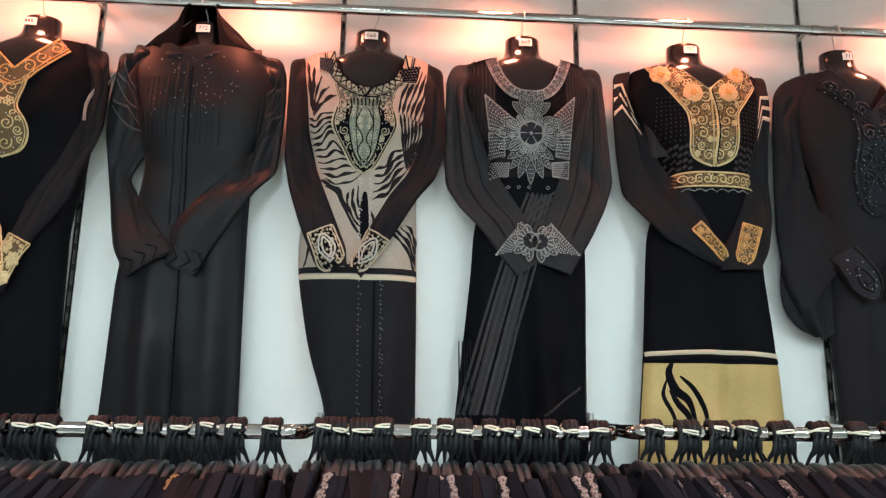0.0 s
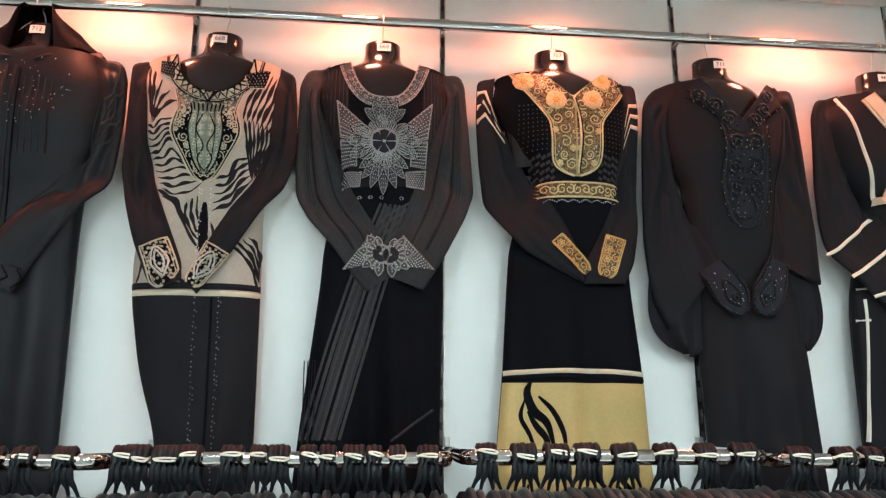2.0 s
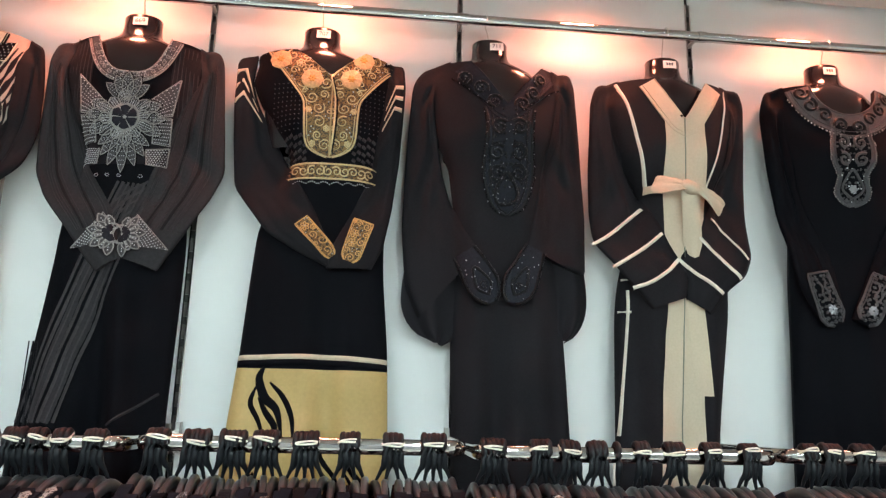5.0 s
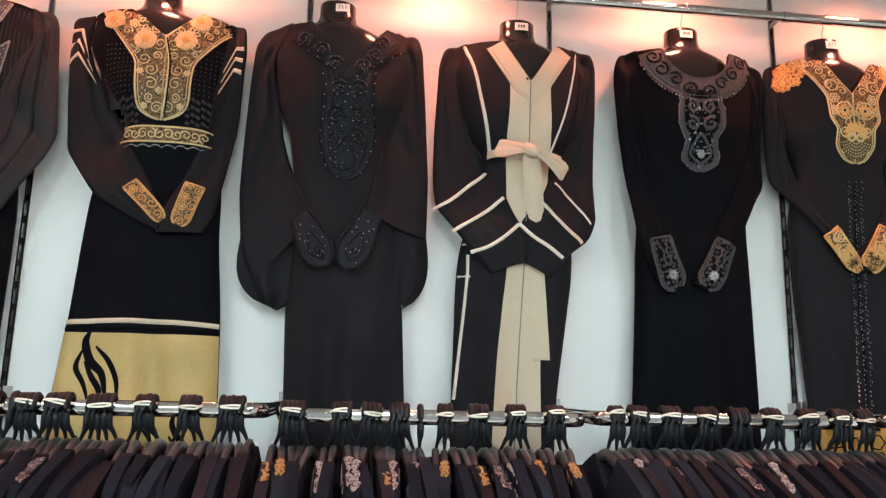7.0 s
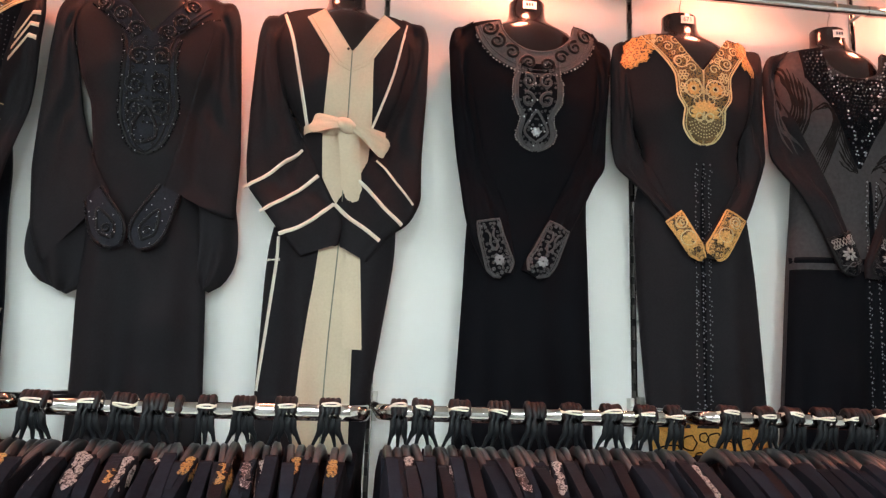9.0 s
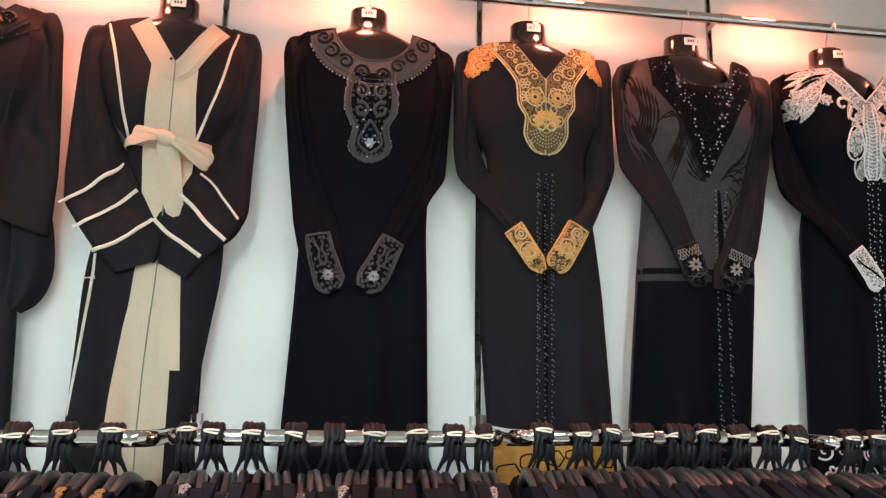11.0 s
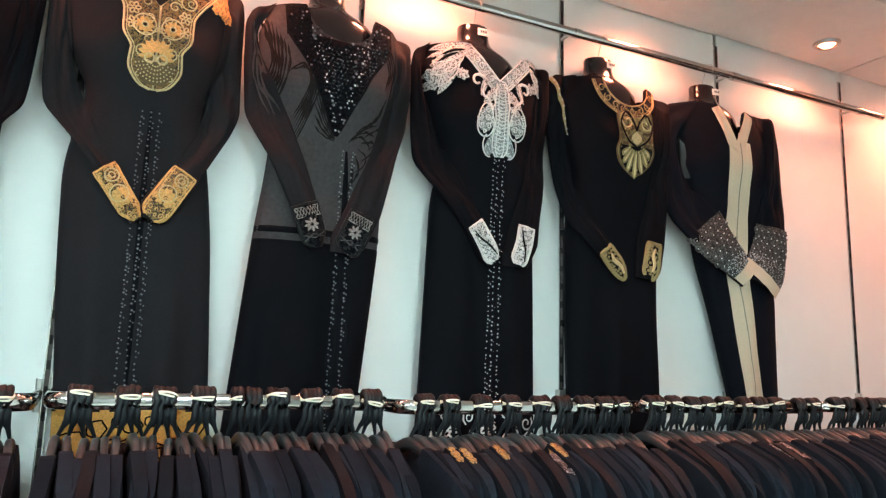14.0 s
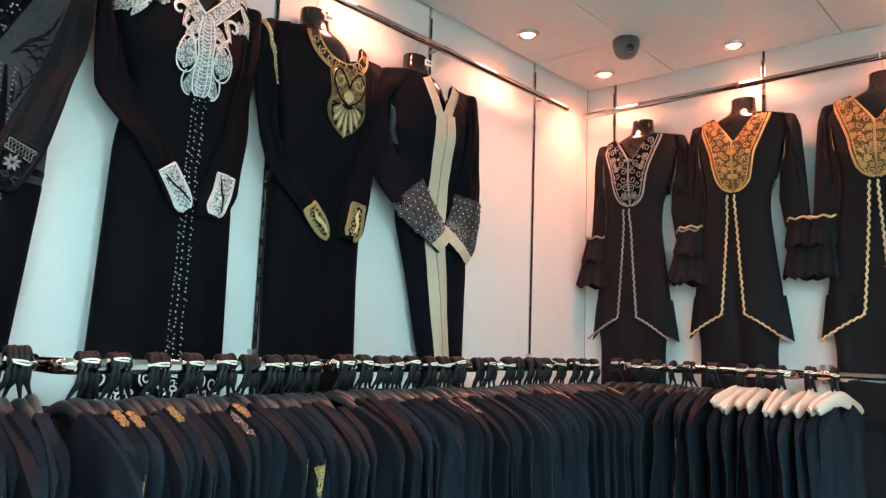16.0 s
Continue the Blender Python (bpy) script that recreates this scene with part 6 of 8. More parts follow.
g = Garment("lace_neck_abaya", m, "black abaya with smoke-grey scroll lace neckline", [(-0.160, 2.40), (-0.150, 2.30)] + [(-0.136, 2.204), (-0.122, 2.045), (-0.136, 1.890), (-0.139, 1.778), (-0.152, 1.517)] + [(-0.17, 1.05)], [(0.170, 2.40), (0.165, 2.30)] + [(0.159, 2.198), (0.151, 2.061), (0.145, 1.955), (0.150, 1.826), (0.158, 1.513)] + [(0.17, 1.05)], ("round", 0.086, 0.100, 0.012),
            [([(-0.135, 2.401), (-0.178, 2.379), (-0.190, 2.344), (-0.179, 2.197), (-0.164, 2.066), (-0.147, 1.938), (-0.133, 1.876), (-0.096, 1.800), (-0.073, 1.786)], [(-0.145, 2.282), (-0.128, 2.189), (-0.104, 2.073), (-0.049, 1.936), (-0.030, 1.825), (-0.034, 1.798)]),
             ([(0.151, 2.396), (0.196, 2.363), (0.203, 2.331), (0.196, 2.225), (0.188, 2.101), (0.183, 2.053), (0.157, 2.019), (0.096, 1.898), (0.064, 1.817), (0.025, 1.785)], [(0.162, 2.279), (0.151, 2.156), (0.108, 2.060), (0.049, 1.935), (0.003, 1.851), (-0.017, 1.808)])], BLACK, BLACK, 8, 0.5)
neck_band(g, 0.060, SMOKE, SMOKE, 5, 0.002, 0.5, label="smoke-grey lace collar with black scrolls", border=0.004)
curls = [spiral(x, z, 0.019, -8.5, 0.4 + n, 0.0085, 26) for n, (x, z) in enumerate([(-0.100, 2.368), (-0.083, 2.334), (-0.050, 2.307), (-0.011, 2.283)])] + [spiral(x, z, 0.018, 8.5, 2.4 - n, 0.0085, 26) for n, (x, z) in enumerate([(0.128, 2.367), (0.100, 2.332), (0.067, 2.303), (0.032, 2.279)])]
for line in curls:
    lines_part(g, "collar_scroll", [line], CORD, g.at, "", None, 0.0048, 0.0026)
rnd = random.Random(88)
bead_band(g, 0.124, 1, DARK_SILVER, CRYSTAL, 8, 0.0055, 0.0026, 1.0, 0.12)
shape8 = profile([(2.080, 0.004), (2.090, 0.028), (2.112, 0.043), (2.14, 0.039), (2.157, 0.037), (2.190, 0.053), (2.23, 0.055), (2.258, 0.050), (2.295, 0.05)])
host = emblem(g, shape8, 2.080, 2.292, 0.010, SMOKE, SMOKE, 0.002, (0.003,), 23, SMOKE, JET, label="smoke-grey lace pendant panel", border=0.006)
a = Acc()
sheet(a, g.at, [2.096 + 0.185 * i / 24 for i in range(25)], lambda z: 0.010 - max(shape8(z) - 0.011, 0.002), lambda z: 0.010 + max(shape8(z) - 0.011, 0.002), 0.0036)
part("inner_panel", a, BLACK, host, "black inner panel")
scroll = [spiral(0.010 + s * 0.022, z, 0.0185, s * 8.0, 1.0 if s > 0 else 2.1, 0.008, 22) for s in (-1, 1) for z in (2.238, 2.194)]
scroll += [curve([(0.010, 2.172), (0.010 + s * 0.012, 2.155), (0.010 + s * 0.026, 2.122), (0.010, 2.098)], 0.006, 18) for s in (-1, 1)]
lines_part(g, "scroll", scroll, SMOKE, g.at, "grey scrolls", host, 0.0052, 0.002)
leaves_part(g, "flower", [(0.010, 2.122, 2 * math.pi * k / 6, 0.0, 0.012, 0.0045) for k in range(6)], SMOKE_BEAD, g.at, "grey bead flower", host, 0.0062)
beads_part(g, "fringe_bead", [(0.010 + s * (shape8(z) + 0.003) + rnd.uniform(-0.002, 0.002), z, rnd.uniform(0.0018, 0.0028)) for s in (-1, 1) for z in [2.082 + 0.0052 * k for k in range(36)]], DARK_SILVER, g.at, "grey beads along the edge", host, 0.003)
beads_part(g, "crystal_bead", [(0.010 + rnd.uniform(-0.03, 0.03), rnd.uniform(2.09, 2.28), rnd.uniform(0.0014, 0.0028)) for _ in range(26)], CRYSTAL, g.at, "", host, 0.006)
for k in (0, 1):
    cf = cuff(g, k, 0.128, 0.050, 0.066, BLACK, SMOKE, 25 + k, 0.001, CRYSTAL, 0.0026, (0.0035,), label="black lace cuff with grey edge", border=0.0055)
    f = g.cuff_map(k, 0.001)
    leaves_part(g, "cuff_flower", [(0.0, 0.036, 2 * math.pi * q / 8, 0.002, 0.013, 0.004) for q in range(8)], SMOKE_BEAD, f, "grey bead flower", cf, 0.005)
    lines_part(g, "cuff_scroll", [curve([(0.0, 0.058), (s * 0.008, 0.075), (s * 0.003, 0.092), (s * 0.009, 0.108)], 0.005, 16) for s in (-1, 1)], SMOKE, f, "", cf, 0.005)

# 9: black with orange-gold embroidered bib
m = display(2.566, "671", -0.009, cx=-0.014)
g = Garment("gold_bib_abaya", m, "black abaya with orange-gold embroidered bib and cuffs", [(-0.168, 2.40), (-0.155, 2.29)] + [(-0.129, 2.171), (-0.107, 2.110), (-0.131, 2.014), (-0.141, 1.960), (-0.132, 1.754), (-0.114, 1.527)] + [(-0.09, 1.05)], [(0.152, 2.40), (0.148, 2.29)] + [(0.146, 2.254), (0.118, 2.166), (0.114, 2.096), (0.138, 1.974), (0.155, 1.827), (0.173, 1.529)] + [(0.19, 1.05)], ("v", 0.074, 0.118, 0.006),
            [([(-0.165, 2.387), (-0.192, 2.373), (-0.198, 2.324), (-0.196, 2.129), (-0.187, 2.072), (-0.146, 2.024), (-0.087, 1.950), (-0.035, 1.864), (-0.002, 1.848)], [(-0.160, 2.285), (-0.140, 2.156), (-0.113, 2.084), (-0.064, 1.970), (0.006, 1.880), (0.011, 1.852)]),
             ([(0.139, 2.398), (0.178, 2.384), (0.187, 2.340), (0.190, 2.210), (0.194, 2.112), (0.179, 2.069), (0.124, 1.964), (0.078, 1.873), (0.045, 1.852)], [(0.144, 2.309), (0.129, 2.181), (0.123, 2.139), (0.106, 2.050), (0.063, 1.974), (0.009, 1.896), (0.000, 1.860)])], BLACK_WARM, BLACK_WARM, 9, 0.7)
B = 0.008
shape9 = profile([(2.120, 0.006), (2.130, 0.030), (2.160, 0.050), (2.190, 0.050), (2.205, 0.050), (2.231, 0.066), (2.266, 0.068), (2.292, 0.072), (2.335, 0.100), (2.372, 0.130), (2.392, 0.142)])
host = emblem(g, shape9, 2.120, 2.388, B, GOLD_NET, GOLD, 0.0028, (0.0135, 0.009, 0.006, 0.0036), 27, GOLD_PALE, JET, label="orange-gold scroll bib and neck band", over=lambda z: max(0.0, z - 2.300) / 0.112 * 0.074, tries=500)
ring = lambda x, z, r, w: [(x + r * math.cos(math.pi * k / 12), z + r * math.sin(math.pi * k / 12), w) for k in range(25)]
discs = [(B + s * 0.027, 2.252) for s in (-1, 1)]
leaves_part(g, "fan_petal", [(B, 2.192, math.pi / 2 + 0.36 * k, 0.006, 0.036, 0.006) for k in range(-5, 6)] + [(x, z, 2 * math.pi * k / 9, 0.006, 0.018, 0.0048) for x, z in discs for k in range(9)], GOLD, g.at, "gold petals", host, 0.005)
tagged(lines_part(g, "ring", [ring(x, z, r, 0.0034) for x, z in discs for r in (0.022, 0.006)] + [ring(B + s * 0.012, 2.184, 0.009, 0.0045) for s in (-1, 1)] + [ring(B + s * 0.055, 2.318, 0.015, 0.003) for s in (-1, 1)], GOLD_PALE, g.at, "", host, 0.0062), kind="stuff")
beads_part(g, "disc_heart", [(x, z, 0.004) for x, z in discs], JET, g.at, "", host, 0.006)
a = Acc()
sheet(a, g.at, [2.130 + 0.048 * i / 10 for i in range(11)], lambda z: B - max(0.004, shape9(z) - 0.013), lambda z: B + max(0.004, shape9(z) - 0.013), 0.0046)
part("dark_fan", a, DARK_GOLD, host, "dark lower fan")
beads_part(g, "fan_bead", [(B + r * math.cos(t) * 0.9, 2.180 + r * math.sin(t), 0.0021) for r in (0.012, 0.020, 0.028, 0.036, 0.043) for t in [math.pi * (1.08 + 0.84 * k / (3 + r * 260)) for k in range(int(4 + r * 260))]], GOLD_PALE, g.at, "gold beads in rows", host, 0.0058)
for s in (-1, 1):
    rose = []
    for x, z, r in ((0.120, 2.376, 0.020), (0.140, 2.368, 0.020), (0.160, 2.360, 0.018), (0.118, 2.352, 0.018), (0.138, 2.345, 0.019), (0.158, 2.338, 0.018), (0.128, 2.328, 0.015), (0.150, 2.318, 0.016), (0.168, 2.318, 0.014)):
        rose += [(-0.004 + s * x, z, 2 * math.pi * n / 7 + x * 90, 0.0, r, r * 0.40) for n in range(7)]
    leaves_part(g, "shoulder_lace", rose, GOLD_LACE, g.at, "orange lace flowers on the shoulder", None, 0.003)
for k in (0, 1):
    cf = cuff(g, k, 0.118, 0.052, 0.056, GOLD_NET, GOLD, 31 + k, 0.002, JET, 0.0022, (0.006, 0.004), label="gold scroll cuff", border=0.0046)
    f = g.cuff_map(k, 0.002)
    tagged(lines_part(g, "cuff_ring", [ring(0.004, 0.098, r, 0.0032) for r in (0.013, 0.006)] + [ring(-0.002, 0.060, 0.017, 0.003)], GOLD_PALE, f, "", cf, 0.0055), kind="stuff")
    for q in range(-5, 6):
        leaves_part(g, "fan_petal", [(0.0, 0.050, math.pi / 2 + 0.5 * q, 0.004, 0.022, 0.0050)], GOLD, f, "gold petal", cf, 0.0050)
    beads_part(g, "cuff_bead", [(r * math.cos(t), 0.040 + r * math.sin(t) * 0.8, 0.0017) for r in (0.010, 0.017, 0.024) for t in [math.pi * (1.1 + 0.8 * q / 6) for q in range(7)]], JET, f, "", cf, 0.005)
bead_rows(g, [-0.008, 0.010, 0.026], 2.075, 1.50, SMOKE_BEAD, 0.011, 0.0026)
lines_part(g, "front_slit", [curve([(0.010, 2.08), (0.010, 1.9), (0.012, 1.7), (0.014, 1.47)], 0.013, 20, True)], BLACK, g.at, "dark open front slit", None, 0.0014, 0.0003)
a = Acc()
sheet(a, g.at, [1.062 + (1.475 - 1.062) * i / 30 for i in range(31)], lambda z: g.soft(z)[0] + 0.0006, lambda z: g.soft(z)[1] - 0.0006, 0.0022, 30)
hem = part("hem_panel", a, ORANGE, g.ob, "gold hem panel with black veins")
cs = pack(lambda x, z, r: g.soft(z)[0] + r < x < g.soft(z)[1] - r and 1.07 + r < z < 1.47 - r, (-0.14, 0.18, 1.2, 1.47), (0.026, 0.018, 0.011), 240, 35)
lines_part(g, "vein_print", [curve([(x + r * math.cos(q + 0.3 * math.sin(q * 3)), z + r * 0.9 * math.sin(q)) for q in [k * math.pi / 4 for k in range(9)]], 0.004, 22) for x, z, r in cs], BLACK, g.at, "", hem, 0.003, 0.0003)
for x, r in ((-0.09, 0.020), (-0.02, 0.012), (0.055, 0.016), (0.12, 0.013)):
    leaves_part(g, "hem_leaf", [(x, 1.482, 2 * math.pi * q / 5 + 0.3, 0.0, r, r * 0.45) for q in range(5)], ORANGE, g.at, "gold leaf above the hem", None, 0.003)

# 10: grey swirl print with jet beads
m = display(2.978, "", -0.022, 0.0, cx=-0.030)
g = Garment("swirl_print_abaya", m, "dark grey swirl-print abaya with jet beaded yoke", [(-0.175, 2.40), (-0.165, 2.30)] + [(-0.167, 2.232), (-0.143, 2.119), (-0.153, 1.993), (-0.169, 1.870), (-0.200, 1.523)] + [(-0.24, 1.05)], [(0.140, 2.40), (0.150, 2.30)] + [(0.158, 2.284), (0.130, 2.164), (0.125, 1.993), (0.126, 1.882), (0.092, 1.526)] + [(0.04, 1.05)], ("round", 0.082, 0.098, -0.010),
            [([(-0.158, 2.400), (-0.202, 2.380), (-0.221, 2.340), (-0.219, 2.239), (-0.209, 2.123), (-0.188, 2.083), (-0.145, 2.005), (-0.102, 1.918), (-0.075, 1.842), (-0.048, 1.828)], [(-0.202, 2.314), (-0.170, 2.228), (-0.118, 2.122), (-0.048, 1.955), (-0.022, 1.870), (-0.027, 1.835)]),
             ([(0.125, 2.386), (0.168, 2.356), (0.174, 2.297), (0.183, 2.223), (0.178, 2.147), (0.147, 2.062), (0.110, 1.914), (0.074, 1.835), (0.050, 1.823)], [(0.130, 2.281), (0.107, 2.171), (0.078, 2.064), (0.027, 1.936), (-0.006, 1.864), (-0.005, 1.828)])], GREY_PRINT, BLACK_WARM, 10, 0.7, "plain black sleeve")
a = Acc()
sheet(a, g.at, [1.062 + (1.845 - 1.062) * i / 50 for i in range(51)], lambda z: g.soft(z)[0] + 0.0006, lambda z: g.soft(z)[1] - 0.0006, 0.0018, 36)
part("skirt_panel", a, BLACK, g.ob, "black lower skirt")
lines_part(g, "skirt_border", [[(g.soft(1.866)[0] + (g.soft(1.866)[1] - g.soft(1.866)[0]) * i / 30, 1.868, 0.014) for i in range(31)]], BLACK, g.at, "", None, 0.002, 0.0003)
swirl = family([(-0.185, 2.370), (-0.176, 2.310), (-0.161, 2.254), (-0.174, 2.197)], [(-0.132, 2.285), (-0.126, 2.242), (-0.136, 2.186), (-0.152, 2.143)], 7, 0.0065, True, 26)
swirl += family([(-0.127, 2.221), (-0.098, 2.244), (-0.079, 2.203), (-0.111, 2.118)], [(-0.069, 2.254), (-0.058, 2.198), (-0.075, 2.134), (-0.100, 2.064)], 7, 0.0060, True, 26)
swirl += family([(-0.070, 2.232), (-0.046, 2.157), (-0.027, 2.116), (-0.012, 2.085)], [(-0.062, 2.107), (-0.045, 2.092), (-0.029, 2.084), (-0.012, 2.080)], 6, 0.0050, True, 24)
swirl += family([(0.060, 2.100), (0.095, 2.128), (0.113, 2.118), (0.070, 2.073)], [(0.033, 2.044), (0.036, 1.990), (0.020, 1.962), (0.008, 1.948)], 5, 0.0060, True, 24)
swirl += family([(0.044, 2.113), (0.082, 2.144), (0.098, 2.170), (0.108, 2.202)], [(0.021, 2.082), (0.043, 2.099), (0.064, 2.094), (0.079, 2.074)], 5, 0.0060, True, 24)
swirl += family([(0.093, 2.309), (0.107, 2.288), (0.112, 2.260), (0.102, 2.216)], [(0.106, 2.347), (0.121, 2.311), (0.128, 2.275), (0.119, 2.231)], 4, 0.0055, True, 20)
lines_part(g, "swirl_print", swirl, SWIRL, g.at, "printed dark brown swirls", None, 0.0010, 0.0003)
f = g.arm_map(0)
lines_part(g, "swirl_print", family([(0.55, 0.10), (0.80, 0.18), (0.55, 0.28), (0.85, 0.40)], [(0.25, 0.10), (0.45, 0.18), (0.25, 0.30), (0.55, 0.42)], 3, 0.06, True, 24), GREY_PRINT, f, "printed grey swirls on the sleeve", g.arms[0][0], 0.0010, 0.0003)
yoke = profile([(2.088, 0.003), (2.12, 0.020), (2.155, 0.036), (2.199, 0.058), (2.235, 0.074), (2.26, 0.090), (2.313, 0.124), (2.35, 0.130)])
yc = -0.010
yk = part("beaded_yoke", (lambda a: (sheet(a, g.at, [2.090 + 0.225 * i / 24 for i in range(25)], lambda z: yc - yoke(z), lambda z: yc + yoke(z), 0.0022), a)[1])(Acc()), BLACK, g.ob, "black yoke covered in beads")
for s in (-1, 1):
    patch(g, "yoke_shoulder", [(yc + s * 0.080, 2.392), (yc + s * 0.132, 2.386), (yc + s * 0.126, 2.310), (yc + s * 0.070, 2.310)], BLACK, g.at, "beaded yoke strap", yk, 0.0024)
spots, shine, star = [], [], []
rnd = random.Random(6)
for j in range(32):
    z = 2.094 + 0.0092 * j
    for i in range(-16, 17):
        x = i * 0.0088 + 0.0044 * (j % 2)
        if abs(x) < min(yoke(z), 0.130) - 0.003 and z < g.top(x + yc) - 0.006:
            tip = abs(abs(x) - yoke(z) * 0.55) < 0.008 and z < 2.33 or z > 2.20 and abs(g.top(x + yc) - z - 0.030) < 0.010
            q = rnd.random()
            (star if tip and q < 0.22 else shine if (tip and q < 0.50) or q < 0.07 else spots).append((x + yc + rnd.uniform(-0.002, 0.002), z + rnd.uniform(-0.002, 0.002), rnd.uniform(0.0020, 0.0046)))
beads_part(g, "jet_bead", spots, JET, g.at, "jet beads", yk, 0.004)
beads_part(g, "smoky_bead", shine, SMOKE_BEAD, g.at, "smoky crystal beads", yk, 0.004)
beads_part(g, "crystal_bead", [(x, z, r * 0.75) for x, z, r in star], CRYSTAL, g.at, "bright crystals", yk, 0.006)
for k in (0, 1):
    cf = cuff(g, k, 0.098, 0.062, 0.062, BLACK, CORD, 40 + k, 0.002, JET, 0.0030, (0.004,), label="black beaded cuff", border=0.005)
    f = g.cuff_map(k, 0.002)
    lines_part(g, "cuff_net", [[(-0.027 + 0.054 * i / 8, 0.072 + 0.018 * ((i + q) % 2), 0.0028) for i in range(9)] for q in (0, 1)] + [[(-0.027, z, 0.003), (0.027, z, 0.003)] for z in (0.070, 0.092)], DARK_SILVER, f, "silver net band", cf, 0.005)
    leaves_part(g, "cuff_flower", [(0.0, 0.050, 2 * math.pi * q / 8, 0.003, 0.017, 0.0032) for q in range(8)], DARK_SILVER, f, "silver-grey bead flower", cf, 0.005)
    lines_part(g, "cuff_cross", [[(-0.024, 0.030, 0.003), (0.0, 0.020, 0.003), (0.024, 0.030, 0.003)], [(-0.024, 0.018, 0.003), (0.0, 0.030, 0.003), (0.024, 0.018, 0.003)]], SMOKE, f, "", cf, 0.005)
bead_rows(g, [0.010, 0.034], 2.06, 1.09, SMOKE_BEAD, 0.011, 0.0030)
lines_part(g, "front_slit", [curve([(0.018, 2.06), (0.024, 1.95), (0.022, 1.75), (0.022, 1.10)], 0.014, 20, True)], BLACK, g.at, "dark open front slit", None, 0.0024, 0.0003)

# 11: black with silver-white embroidery
m = display(3.38, "", -0.022, cx=-0.034)
g = Garment("silver_yoke_abaya", m, "black abaya with silver-white leaf embroidery and cuffs", [(-0.175, 2.40), (-0.165, 2.30)] + [(-0.141, 2.209), (-0.117, 2.092), (-0.143, 2.002), (-0.150, 1.802), (-0.161, 1.509)] + [(-0.18, 1.05)], [(0.150, 2.40), (0.150, 2.30)] + [(0.146, 2.243), (0.135, 2.119), (0.150, 1.970), (0.155, 1.823), (0.162, 1.520)] + [(0.17, 1.05)], ("v", 0.082, 0.108, 0.008),
            [([(-0.167, 2.395), (-0.208, 2.366), (-0.217, 2.301), (-0.208, 2.153), (-0.201, 2.078), (-0.146, 2.007), (-0.069, 1.913), (-0.030, 1.841), (-0.002, 1.830)], [(-0.193, 2.293), (-0.154, 2.194), (-0.108, 2.083), (-0.041, 1.972), (0.025, 1.881), (0.024, 1.845)]),
             ([(0.136, 2.406), (0.180, 2.388), (0.185, 2.323), (0.182, 2.198), (0.174, 2.075), (0.153, 1.968), (0.145, 1.894), (0.111, 1.834)], [(0.130, 2.305), (0.113, 2.166), (0.096, 2.060), (0.065, 1.958), (0.039, 1.867), (0.035, 1.833)])], BLACK, BLACK, 11, 0.5)
neck_band(g, 0.036, SILVER_NET, WHITE_THREAD, 7, 0.003, 0.010, label="silver-white neck band", border=0.0045)
C = 0.014
stem = profile([(2.106, 0.010), (2.122, 0.020), (2.150, 0.022), (2.20, 0.017), (2.24, 0.020), (2.28, 0.016), (2.305, 0.012)])
a = Acc()
sheet(a, g.at, [2.106 + 0.19 * i / 30 for i in range(31)], lambda z: C - stem(z), lambda z: C + stem(z), 0.0046)
pend = part("pendant_stem", a, SILVER_NET, g.ob, "silver lace stem below the neckline")
lines_part(g, "stitching", [[(C + s * stem(z) * q, z, w) for z in [2.106 + 0.19 * i / 30 for i in range(31)]] for s in (-1, 1) for q, w in ((1.0, 0.0040), (0.5, 0.0022))] + [[(C + stem(z) * 0.8 * q, z + (0.006 if q else 0), 0.0022) for q in (-1, 0, 1)] for z in [2.115 + 0.009 * k for k in range(19)]], WHITE_THREAD, g.at, "", pend, 0.0060)
